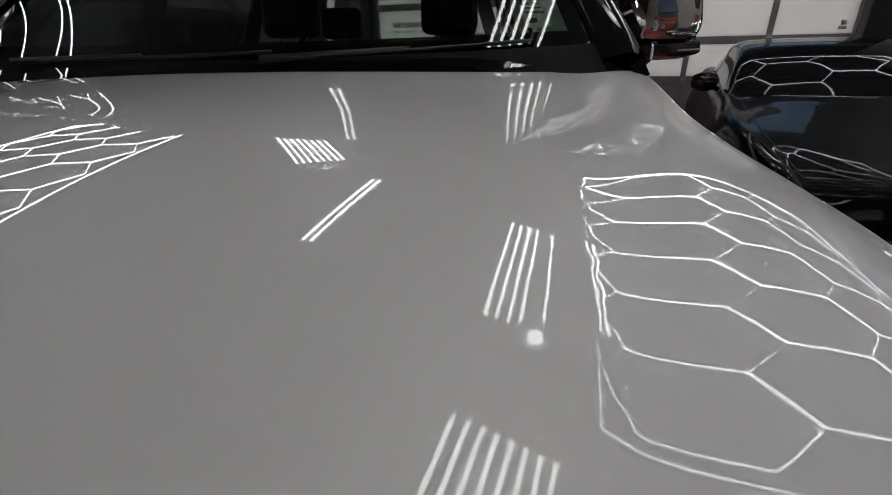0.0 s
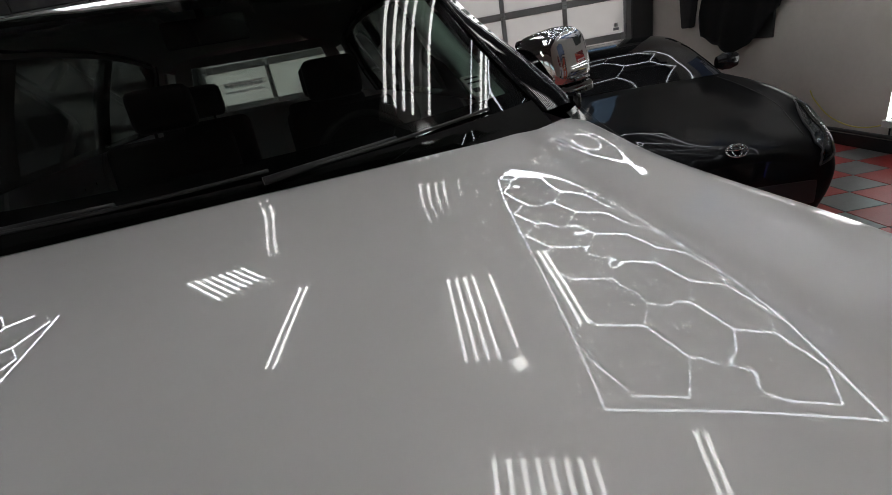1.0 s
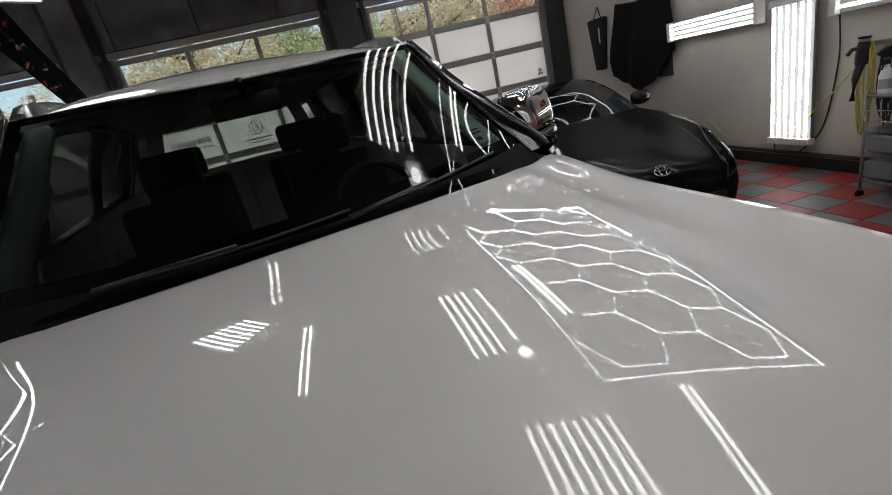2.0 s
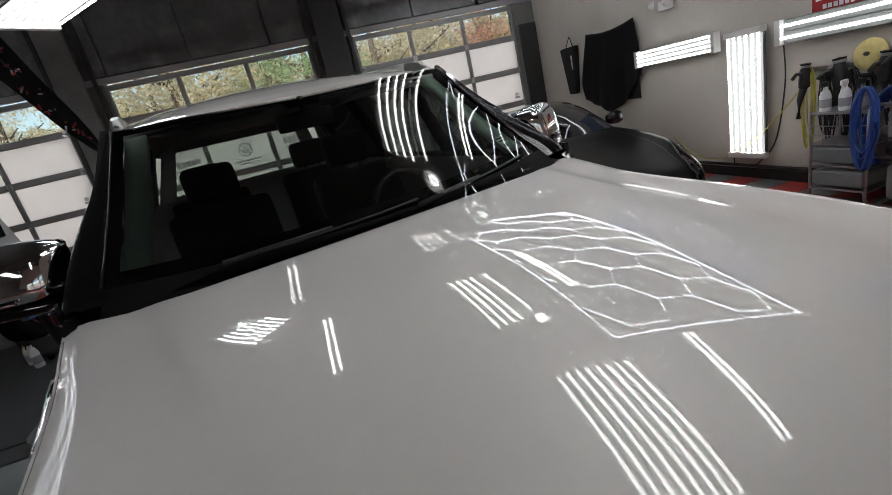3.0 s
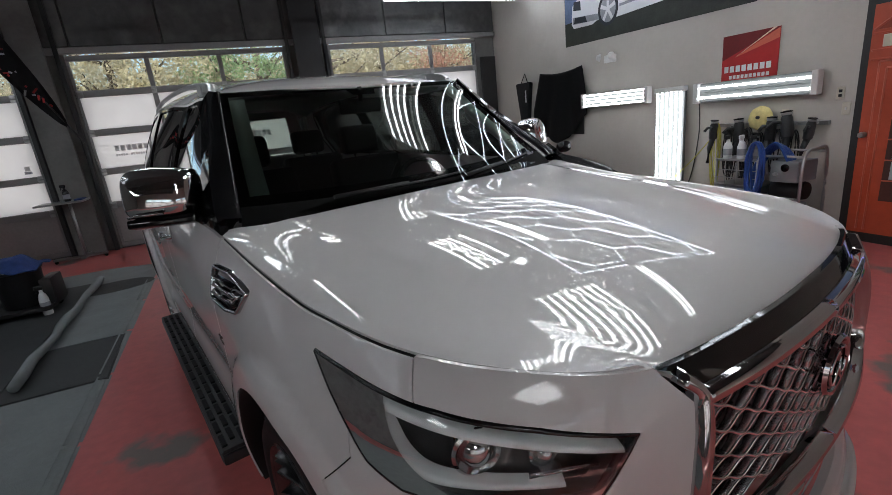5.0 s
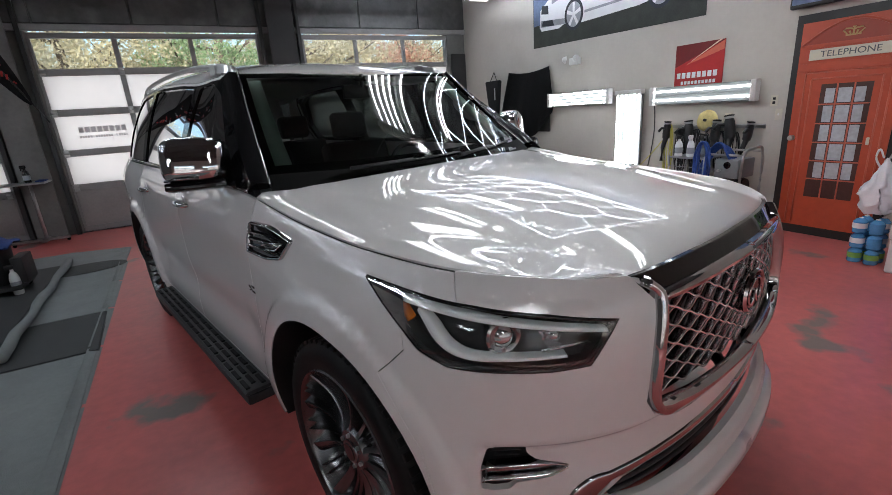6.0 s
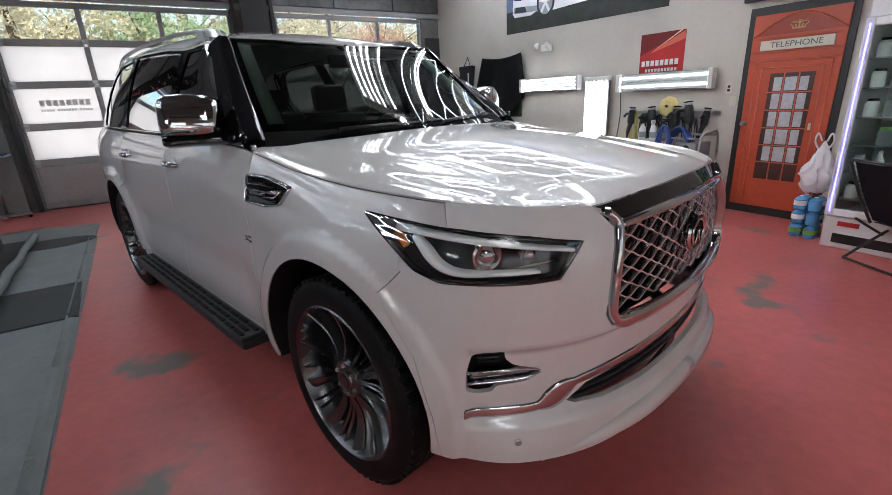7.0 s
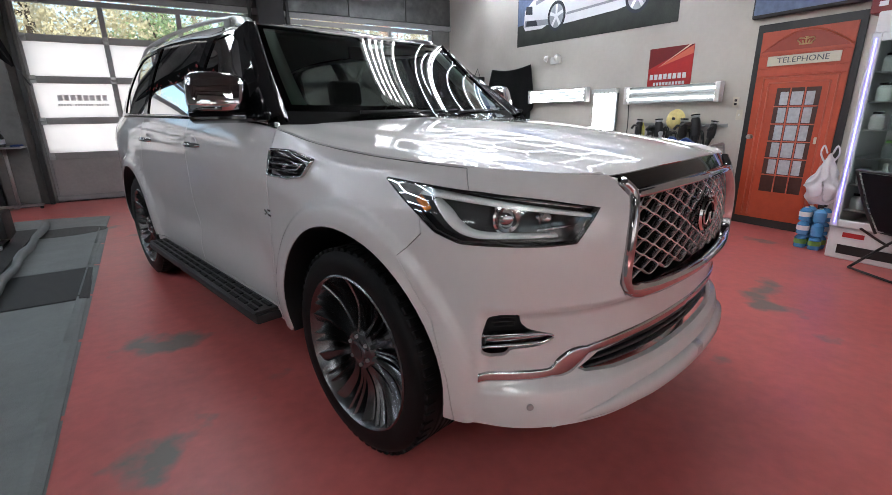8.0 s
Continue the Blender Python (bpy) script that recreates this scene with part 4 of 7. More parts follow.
part("motor", lathe([(0.0, -0.15), (0.09, -0.15), (0.095, -0.10), (0.095, 0.10), (0.08, 0.15), (0.0, 0.15)], 24, Matrix.Translation((0.0, 0.0, 0.50)) @ Matrix.Rotation(radians(90), 4, "X")), SATIN_BLACK, pump)
part("tank", lathe([(0.0, 0.07), (0.10, 0.075), (0.155, 0.11), (0.16, 0.16), (0.16, 0.33), (0.14, 0.37), (0.0, 0.38)], 28), GREY_TANK, pump)
pts = []
for k in range(7):                         # long loops draped over the top of the frame
    loop = [(-0.02 * k, 1.34, 0.80), (-0.02 * k, 1.44, 0.915 + 0.008 * k), (-0.015 * k, 1.56, 0.87 + 0.006 * k), (-0.012 * k, 1.645 + 0.006 * k, 0.70), (-0.01 * k, 1.66 + 0.008 * (k % 3), 0.48), (-0.015 * k, 1.60, 0.38 + 0.02 * (k % 2))]
    pts += [(WX - 0.42 + x, y, z) for x, y, z in (loop if k % 2 == 0 else loop[::-1])]
hose = tagged(part("blue_hose", tube(curve_pts(pts, 4), 0.012, 8), BLUE_HOSE), "blue high-pressure hose draped over the pressure washer", "hose")

coil("pressure_hose", 1.60, 0.98, 0.085, 0.62, 7, BLUE_HOSE, "blue hose looped over the pressure washer frame", 0.011, 0.60)
coil("coiled_cable", 2.16, 1.10, 0.045, 0.66, 4, SATIN_BLACK, "black power cord coiled over a hook", out=0.16)
coil("coiled_cable", 1.98, 1.08, 0.05, 0.60, 4, SATIN_BLACK, "black power cord coiled over a hook", out=0.17)

# ---- printed telephone-box door ----
tel = tagged(placed(new("door_4"), wall_pose(0.645, 0.0, 0.003)), "closed door covered with a print of a red telephone box", "door", kind="structure")
part("door_frame", flat([(-0.475, 0.0), (0.46, 0.0), (0.46, 2.14), (-0.475, 2.14)], 0.02), BLACK_STEEL, tel, "black door frame")
part("door_leaf", flat([(-0.405, 0.09), (0.385, 0.09), (0.405, 2.06), (-0.415, 2.06)], 0.012, 0.021), TEL_RED, tel, "red printed door leaf")
part("arch_field", flat([(-0.385, 1.86)] + [(-0.385 + 0.77 * i / 16, 1.86 + 0.17 * math.sin(math.pi * i / 16)) for i in range(17)] + [(0.385, 1.86)], 0.002, 0.034), TEL_DARK, tel)
part("arch_moulding", tube([(-0.395 + 0.79 * i / 20, -0.037, 1.86 + 0.185 * math.sin(math.pi * i / 20)) for i in range(21)], 0.010, 8), TEL_RED, tel)
for z in (1.83, 1.695, 1.62):
    part("cross_moulding", box((-0.40, -0.042, z - 0.008), (0.395, -0.033, z + 0.008), 0.003), TEL_RED, tel)
part("name_board", box((-0.325, -0.046, 1.715), (0.32, -0.034, 1.812), 0.004), PLATE, tel, "pale name board")
text_part("lettering", "TELEPHONE", 0.076, LETTER_GREY, tel, Matrix.Translation((0.0, -0.0475, 1.763)) @ Matrix.Rotation(radians(90), 4, "X"), 0.0008, stretch=1.12)
crown = bmesh.new()                         # two arches of beads over a band, with a cross on top
for sx in (-1, 1):
    add_tube(crown, [(sx * 0.045, -0.037, 1.912), (sx * 0.078, -0.037, 1.945), (sx * 0.060, -0.037, 1.962), (sx * 0.022, -0.037, 1.958), (0, -0.037, 1.945)], [0.006, 0.007, 0.008, 0.007, 0.005], 6)
    add_tube(crown, [(sx * 0.022, -0.037, 1.912), (sx * 0.032, -0.037, 1.938)], [0.006, 0.009], 6)
add_tube(crown, [(0, -0.037, 1.912), (0, -0.037, 1.972)], [0.008, 0.007], 6)
add_box(crown, (-0.014, -0.041, 1.966), (0.014, -0.034, 1.976), 0.002)
add_box(crown, (-0.058, -0.041, 1.898), (0.058, -0.034, 1.912), 0.002)
part("crown", crown, GILT, tel, "small gilt crown")
for a, b in (((-0.33, 0.12), (-0.33, 1.60)), ((0.335, 0.12), (0.335, 1.60)), ((-0.33, 1.60), (0.335, 1.60)), ((-0.275, 0.12), (-0.275, 1.545)), ((0.275, 0.12), (0.275, 1.545)), ((-0.275, 1.545), (0.275, 1.545))):
    part("moulding", tube([(a[0], -0.034, a[1]), (b[0], -0.034, b[1])], 0.008, 6), TEL_LIGHT, tel)
part("pane_ground", flat([(-0.195, 0.40), (0.205, 0.40), (0.215, 1.49), (-0.185, 1.49)], 0.001, 0.034), TEL_GLOOM, tel)
for r in range(6):
    for c in range(3):
        x0, z0 = -0.185 + c * 0.133, 0.41 + r * 0.18
        if r > 0:
            part("pane", flat([(x0 + 0.012 + 0.03 * (c == 0), z0 + 0.008), (x0 + 0.118 - 0.03 * (c == 2), z0 + 0.008), (x0 + 0.118 - 0.03 * (c == 2), z0 + 0.160 - 0.02 * (r == 5)), (x0 + 0.012 + 0.03 * (c == 0), z0 + 0.160 - 0.02 * (r == 5))], 0.001, 0.0365), TEL_PANE, tel)
        if c and r == 0:
            part("glazing_bar", box((x0 - 0.006, -0.044, 0.40), (x0 + 0.006, -0.036, 1.49), 0.002), TEL_LIGHT, tel)
    if r:
        part("glazing_bar", box((-0.19, -0.044, 0.404 + r * 0.18 - 0.006), (0.21, -0.036, 0.404 + r * 0.18 + 0.006), 0.002), TEL_LIGHT, tel)
part("door_knob", lathe([(0.0, 0.06), (0.022, 0.055), (0.027, 0.04), (0.018, 0.02), (0.024, 0.004), (0.026, 0.0)], 20, Matrix.Translation((-0.372, -0.033, 0.985)) @ Matrix.Rotation(radians(90), 4, "X")), STEEL, tel, "steel door knob")
part("printed_handle", box((0.235, -0.044, 0.93), (0.26, -0.034, 1.00), 0.006), PLATE, tel)

tv = thing("television", wall_pose(0.66, 2.20, 0.004), "dark flat television mounted above the red door", "television")
part("case", box((-0.52, -0.09, 0.0), (0.56, -0.03, 0.66), 0.012), SATIN_BLACK, tv)
part("screen", box((-0.50, -0.092, 0.035), (0.54, -0.089, 0.64)), BLUE_PRINT, tv)
part("bracket", box((-0.12, -0.03, 0.2), (0.12, 0.0, 0.45)), BLACK_STEEL, tv)

# ---- drinks fridge, water, bag, chair ----
fr = thing("drinks_fridge", pose(WX - 0.40, -0.42, 0.0), "tall white glass-door drinks fridge with a blue light edge, half full", "fridge")
part("cabinet_side", box((-0.33, 0.27, 0.10), (0.36, 0.30, 1.98), 0.006), FRIDGE_WHITE, fr)
part("cabinet_side", box((-0.33, -0.30, 0.10), (0.36, -0.27, 1.98), 0.006), FRIDGE_WHITE, fr)
part("cabinet_back", box((0.33, -0.27, 0.10), (0.36, 0.27, 1.98)), FRIDGE_WHITE, fr)
part("cabinet_top", box((-0.35, -0.30, 1.84), (0.36, 0.30, 2.0), 0.01), FRIDGE_WHITE, fr)
part("plinth", box((-0.35, -0.30, 0.0), (0.36, 0.30, 0.28), 0.01), FRIDGE_WHITE, fr)
part("vent_slot", box((-0.356, -0.22, 0.05), (-0.349, 0.22, 0.13)), SATIN_BLACK, fr)
part("lettering_bar", box((-0.356, 0.05, 0.20), (-0.349, 0.20, 0.24)), RED_PRINT, fr)
for sy in (-1, 1):
    part("door_stile", box((-0.385, sy * 0.27 - 0.03, 0.29), (-0.345, sy * 0.27 + 0.03, 1.84), 0.006), FRIDGE_WHITE, fr)
for z0, z1 in ((0.29, 0.35), (1.78, 1.84)):
    part("door_rail", box((-0.384, -0.24, z0), (-0.346, 0.24, z1), 0.006), FRIDGE_WHITE, fr)
dg = part("door_glass", box((-0.370, -0.24, 0.35), (-0.362, 0.24, 1.78)), CLEAR_GLASS, fr)
dg.visible_shadow = False
part("light_edge", box((-0.388, 0.262, 0.32), (-0.384, 0.272, 1.80)), BLUE_GLOW, fr, "blue light strip")
part("inner_lamp", box((-0.33, -0.255, 0.36), (-0.31, -0.24, 1.76)), FRIDGE_LIGHT, fr)
for k in range(6):
    part("shelf", box((-0.32, -0.265, 0.42 + k * 0.225), (0.32, 0.265, 0.43 + k * 0.225)), STEEL, fr)
random.seed(4)
for k in range(6):
    n = 4 if k != 2 else 3
    for i in range(n):
        y = -0.19 + i * 0.125
        m = pose(WX - 0.40 - 0.24, -0.42 + y, 0.431 + k * 0.225)
        if random.random() < 0.5:
            j = thing("glass_jar", m, "clear jar on a fridge shelf", "jar", "things in the fridge")
            part("jar", lathe([(0.0, 0.0), (0.045, 0.0), (0.05, 0.01), (0.05, 0.10), (0.035, 0.12), (0.0, 0.12)], 16), BOTTLE_WHITE if i % 2 else GREY_TANK, j)
            part("lid", lathe([(0.0, 0.12), (0.038, 0.12), (0.038, 0.14), (0.0, 0.142)], 16), random.choice((STEEL, GLOSS_BLACK, LABEL_GREEN)), j)
        else:
            j = thing("drinks_bottle", m, "small drinks bottle on a fridge shelf", "bottle", "things in the fridge")
            part("bottle", lathe([(0.0, 0.0), (0.032, 0.0), (0.034, 0.01), (0.034, 0.10), (0.015, 0.14), (0.015, 0.165), (0.0, 0.165)], 16), random.choice((BOTTLE_WHITE, GREY_TANK, LABEL_GREEN, WOOL)), j)
            part("cap", lathe([(0.0, 0.165), (0.017, 0.165), (0.017, 0.18), (0.0, 0.182)], 12), random.choice((RED_PRINT, WHITE_METAL, GLOSS_BLACK)), j)
fp = thing("red_flag_box", pose(WX - 0.42, -0.30, 2.0), "dark red carton with white lettering lying on the fridge", "carton")
part("carton", box((-0.25, -0.25, 0.0), (0.22, 0.27, 0.34), 0.01), DARK_RED, fp)
for k in range(4):
    part("letter_bar", box((-0.255, 0.16, 0.05 + k * 0.05), (-0.250, 0.215, 0.085 + k * 0.05)), WHITE_PRINT, fp)

for row in range(2):
    for c in range(2):
        for k in range(3):
            w = thing("water_bottle", pose(WX - 0.60 + c * 0.10, 0.02 + row * 0.115, 0.0 + k * 0.13), "blue plastic water bottle stacked in a shrink-wrapped pack", "bottle", "water pack")
            part("bottle", lathe([(0.0, 0.0), (0.044, 0.0), (0.05, 0.012), (0.046, 0.03), (0.05, 0.05), (0.046, 0.075), (0.05, 0.095), (0.03, 0.118), (0.016, 0.124), (0.0, 0.124)], 16), BOTTLE_BLUE, w)
            part("label_band", lathe([(0.0508, 0.04), (0.0508, 0.085)], 16, caps=False), LABEL_GREEN if k == 0 else BOTTLE_WHITE if (row + c) % 2 else BOTTLE_BLUE, w)
            part("cap", lathe([(0.0, 0.124), (0.016, 0.124), (0.016, 0.129), (0.0, 0.1295)], 12), WHITE_METAL, w)
bm = bmesh.new()
bmesh.ops.create_icosphere(bm, subdivisions=4, radius=1.0)
for v in bm.verts:
    p = v.co.copy()
    n = noise.noise_vector(p * 1.8) * 0.42 + noise.noise_vector(p * 5) * 0.16
    top = max(p.z, 0)
    v.co = Vector(((p.x + n.x) * (0.085 - 0.045 * top), (p.y + n.y) * (0.14 - 0.075 * top), p.z * (0.17 + 0.12 * top) + n.z * 0.06))
for sy in (-1, 1):
    add_tube(bm, curve_pts([(0.0, sy * 0.03, 0.22), (0.0, sy * 0.07, 0.30), (-0.01, sy * 0.05, 0.37), (0.0, sy * 0.02, 0.30)], 5), 0.008, 6)
tagged(placed(part("carrier_bag", bm, BAG_WHITE, sharp=60), pose(WX - 0.55, 0.065, 0.585)), "crumpled white plastic carrier bag on the water bottles", "carrier bag")

ch = thing("folding_chair", pose(3.44, -0.74, 0.0, 0, 0, 62) @ Matrix.Diagonal((0.84, 0.84, 0.74, 1)), "black folding lounge chair with a laced dark sling", "chair")
for s in (-0.28, 0.28):
    part("leg_loop", tube(curve_pts([(s, -0.34, 0.03), (s, 0.10, 0.30), (s, 0.34, 0.46)], 5), 0.013, 8), BLACK_STEEL, ch)
    part("leg_loop", tube(curve_pts([(s * 0.9, 0.40, 0.03), (s * 0.9, 0.05, 0.28), (s * 0.9, -0.30, 0.50), (s * 0.9, -0.34, 0.56)], 5), 0.013, 8), BLACK_STEEL, ch)
    part("back_tube", tube(curve_pts([(s, 0.18, 0.40), (s, 0.36, 0.72), (s, 0.52, 1.10)], 5), 0.013, 8), BLACK_STEEL, ch)
    part("armrest", tube([(s * 1.08, -0.20, 0.60), (s * 1.08, 0.26, 0.62)], 0, flat=(0.05, 0.025)), SATIN_BLACK, ch)
for y, z in ((-0.34, 0.03), (0.40, 0.03), (0.52, 1.10)):
    part("cross_tube", tube([(-0.28 * (0.9 if z < 0.1 and y > 0 else 1), y, z), (0.28 * (0.9 if z < 0.1 and y > 0 else 1), y, z)], 0.013, 8), BLACK_STEEL, ch)


def sling(p0, p1, sag):
    bm = bmesh.new()
    rows = []
    for i in range(9):
        f = i / 8
        p = Vector(p0).lerp(Vector(p1), f)
        off = sag * math.sin(math.pi * f)
        rows.append([bm.verts.new((x, p.y + off * 0.4, p.z - off)) for x in (-0.245, -0.1, 0.1, 0.245)])
    for a, b in zip(rows, rows[1:]):
        for j in range(3):
            bm.faces.new((a[j], a[j + 1], b[j + 1], b[j]))
    bmesh.ops.solidify(bm, geom=bm.faces[:], thickness=0.008)
    return bm


part("seat_sling", sling((0, -0.34, 0.50), (0, 0.20, 0.42), 0.03), SLING, ch)
part("back_sling", sling((0, 0.20, 0.44), (0, 0.51, 1.08), 0.02), SLING, ch)
lace = bpy.data.meshes.new("lace")
bm = tube([(-0.02, 0, 0), (0.02, 0.006, 0.01)], 0.004, 6)
finish(bm)
bm.to_mesh(lace)
bm.free()
lace.materials.append(WHITE_METAL)
for s in (-1, 1):
    for i in range(12):
        f = (i + 0.5) / 12
        part("lace", lace, None, ch, m=Matrix.Translation((s * 0.262, 0.20 + 0.31 * f, 0.44 + 0.64 * f)))

# ---- left bay: mats, cart, shelf, flag, white off-roader ----


def mat(name, poly, thick, material, label):
    bm = bmesh.new()
    lo = [bm.verts.new((x, y, 0.0015)) for x, y in poly]
    hi = [bm.verts.new((x, y, thick)) for x, y in poly]
    bm.faces.new(lo[::-1])
    bm.faces.new(hi)
    for i in range(len(lo)):
        j = (i + 1) % len(lo)
        bm.faces.new((lo[i], lo[j], hi[j], hi[i]))
    bmesh.ops.bevel(bm, geom=[e for e in bm.edges if all(v.co.z > thick * 0.9 for v in e.verts)], offset=thick * 0.5, segments=2, affect="EDGES")
    return tagged(part(name, bm, material), label, "floor mat", "floor mats")


mat("floor_mat", [(-6.5, 3.19), (-2.15, 3.19), (-2.22, 5.80), (-2.9, 6.02), (-6.5, 6.02)], 0.012, MAT_GREY, "pale grey rubber mat on the red floor")
mat("floor_mat", [(-6.5, 2.30), (-2.08, 2.30), (-2.14, 3.18), (-6.5, 3.18)], 0.014, MAT_DARK, "dark grey rubber mat on the red floor")
mat("floor_mat", [(-6.5, -3.0), (-1.86, -3.0), (-1.99, 0.25), (-2.09, 2.29), (-6.5, 2.29)], 0.010, MAT_GREY, "pale grey ribbed rubber mat on the red floor")
el = [(-2.60 + 0.42 * math.cos(a), 4.95 + 0.25 * math.sin(a)) for a in [2 * math.pi * i / 40 for i in range(40)]]
bm = bmesh.new()
bm.faces.new([bm.verts.new((x, y, 0.0145)) for x, y in el])
r = bmesh.ops.extrude_face_region(bm, geom=bm.faces[:])
bmesh.ops.translate(bm, vec=(0, 0, -0.002), verts=[v for v in r["geom"] if isinstance(v, bmesh.types.BMVert)])
bmesh.ops.recalc_face_normals(bm, faces=bm.faces)
tagged(part("mat_patch", bm, MAT_DARK), "dark oval patch lying on the pale grey mat", "patch")
bm = bmesh.new()
pts = [(-2.80 + 0.012 * i + 0.012 * math.sin(i * 1.7), 5.30 - 0.24 * i, 0.066 + 0.006 * math.sin(i * 2.1)) for i in range(13)]
add_tube(bm, pts, [0.036 + 0.005 * math.sin(i * 1.3) for i in range(13)], 14)
tagged(part("rolled_mat", bm, MAT_GREY), "rolled edge of a grey mat lying across the mats", "rolled mat")
mat("floor_mat", [(-5.6, 2.5), (-2.74, 2.5), (-2.86, 5.28), (-5.6, 5.28)], 0.030, MAT_DARK, "dark rubber mat folded over the pale mats")
for k in range(9):
    y0, y1 = -2.0 + k * 0.88, -2.0 + k * 0.88 + 0.84
    if y1 > 5.8:
        break
    x0 = -1.92 - 0.041 * (y0 + 2.0)
    x1 = -1.92 - 0.041 * (y1 + 2.0)
    bm = bmesh.new()
    vs = [bm.verts.new(p) for p in ((x0 + 0.03, y0, 0.002), (x1 + 0.03, y1, 0.002), (x1 - 0.06, y1, 0.016), (x0 - 0.06, y0, 0.016), (x0 - 0.06, y0, 0.011), (x1 - 0.06, y1, 0.011))]
    bm.faces.new((vs[0], vs[1], vs[2], vs[3]))
    bm.faces.new((vs[3], vs[2], vs[5], vs[4]))
    bm.faces.new((vs[0], vs[3], vs[4]))
    bm.faces.new((vs[1], vs[5], vs[2]))
    tagged(part("mat_edging", bm, MAT_GREY), "grey ramped edging strip along the mats", "mat edging", "mat edging")

tc = thing("detailing_cart", pose(-3.22, 4.45, 0.030), "black wheeled bucket cart with a blue towel over it", "cart")
part("bucket", lathe([(0.0, 0.10), (0.17, 0.10), (0.18, 0.12), (0.20, 0.46), (0.215, 0.47), (0.215, 0.49), (0.19, 0.49), (0.17, 0.14), (0.0, 0.14)], 28), SATIN_BLACK, tc)
part("dolly", box((-0.26, -0.24, 0.05), (0.26, 0.24, 0.095), 0.02, 2), SATIN_BLACK, tc)
for sx in (-0.2, 0.2):
    for sy in (-0.18, 0.18):
        part("caster", lathe([(0.0, -0.012), (0.027, -0.012), (0.027, 0.012), (0.0, 0.012)], 14, Matrix.Translation((sx, sy, 0.027)) @ Matrix.Rotation(radians(90), 4, "X")), RUBBER, tc)
part("side_caddy", box((0.20, -0.16, 0.10), (0.30, 0.16, 0.36), 0.015, 2), SATIN_BLACK, tc)
bm = bmesh.new()
bmesh.ops.create_grid(bm, x_segments=18, y_segments=18, size=0.23)
for v in bm.verts:
    d = v.co.xy.length
    v.co.z = 0.60 - 0.12 * smooth(0.08, 0.28, d) + 0.03 * noise.noise(v.co * 9)
bmesh.ops.solidify(bm, geom=bm.faces[:], thickness=0.01)
tagged(placed(part("blue_towel", bm, BLUE_CLOTH, sharp=80), pose(-3.22, 4.45, 0.035)), "crumpled blue towel thrown over the black cart", "towel")
spray_bottle(pose(-3.02, 4.28, 0.030), BOTTLE_WHITE, SATIN_BLACK, "white spray bottle standing by the black cart", 0.26)
spray_bottle(pose(-3.46, 4.14, 0.030), BOTTLE_WHITE, SATIN_BLACK, "white spray bottle standing by the black cart", 0.24)
spray_bottle(pose(-3.60, 4.30, 0.030), PLATE, SATIN_BLACK, "cream spray bottle standing by the black cart", 0.22)

sh = thing("side_table", pose(-3.52, 7.12, 0.0), "narrow grey side table on a wheeled foot before the dark column", "table")
part("tabletop", box((-0.26, -0.19, 0.885), (0.34, 0.19, 0.91), 0.006), STEEL, sh)
part("leg", tube([(0.12, 0.0, 0.06), (0.12, 0.0, 0.886)], 0.02, 10), STEEL, sh)
part("foot", box((-0.30, -0.03, 0.04), (0.40, 0.03, 0.075), 0.008), STEEL, sh)
part("foot", box((0.09, -0.18, 0.04), (0.15, 0.18, 0.076), 0.008), STEEL, sh)
for sx in (-0.27, 0.37):
    part("caster", lathe([(0.0, -0.012), (0.022, -0.012), (0.022, 0.012), (0.0, 0.012)], 12, Matrix.Translation((sx, 0, 0.022)) @ Matrix.Rotation(radians(90), 4, "X")), RUBBER, sh)
spray_bottle(pose(-3.40, 7.10, 0.911), GLOSS_BLACK, GLOSS_BLACK, "slim dark bottle with a pale label on the side table", 0.20)
tagged(part("blue_cloth", box((-3.30, 6.98, 0.912), (-3.19, 7.20, 0.935), 0.01, 2), BLUE_CLOTH), "folded blue cloth on the side table", "cloth")

fl = thing("feather_flag", Matrix.Identity(4), "black feather flag with red print on a bent ceiling pole", "flag")
bm = bmesh.new()
rows = []
for i in range(25):
    f = i / 24
    base = Vector((-3.72 + 0.80 * f, 6.35, 3.55 - 1.62 * f))
    w = 0.40 * (1 - f) ** 0.6 + 0.04
    rows.append([bm.verts.new(base + Vector((0.85 * w * u, 0.03 * math.sin(9 * f + 3 * u), 0.5 * w * u))) for u in (-0.5, -0.25, 0, 0.25, 0.5)])
for a, b in zip(rows, rows[1:]):
    for j in range(4):
        bm.faces.new((a[j], b[j], b[j + 1], a[j + 1]))
bmesh.ops.solidify(bm, geom=bm.faces[:], thickness=0.003)
part("flag_cloth", bm, BLACK_CLOTH, fl, sharp=80)
random.seed(11)
for k in range(26):
    f = 0.12 + 0.72 * random.random()
    base = Vector((-3.72 + 0.80 * f, 6.325, 3.55 - 1.62 * f))
    w = (0.40 * (1 - f) ** 0.6 + 0.04) * random.uniform(-0.3, 0.3)
    p = base + Vector((0.85 * w, -0.012, 0.5 * w))
    q = p + Vector((random.uniform(-0.06, 0.06), 0, random.uniform(-0.08, 0.08)))
    part("print_streak", tube([p, q], 0, flat=(0.022, 0.006), up=(0, 1, 0)), random.choice((RED_PRINT, DARK_RED, GREY_PRINT)), fl)
part("flag_pole", tube(curve_pts([(-4.05, 6.37, CH - 0.02), (-3.72, 6.37, 3.55), (-3.3, 6.37, 2.70), (-2.92, 6.37, 1.95), (-2.80, 6.37, 1.70)], 8), 0.010, 8), BLACK_STEEL, fl)

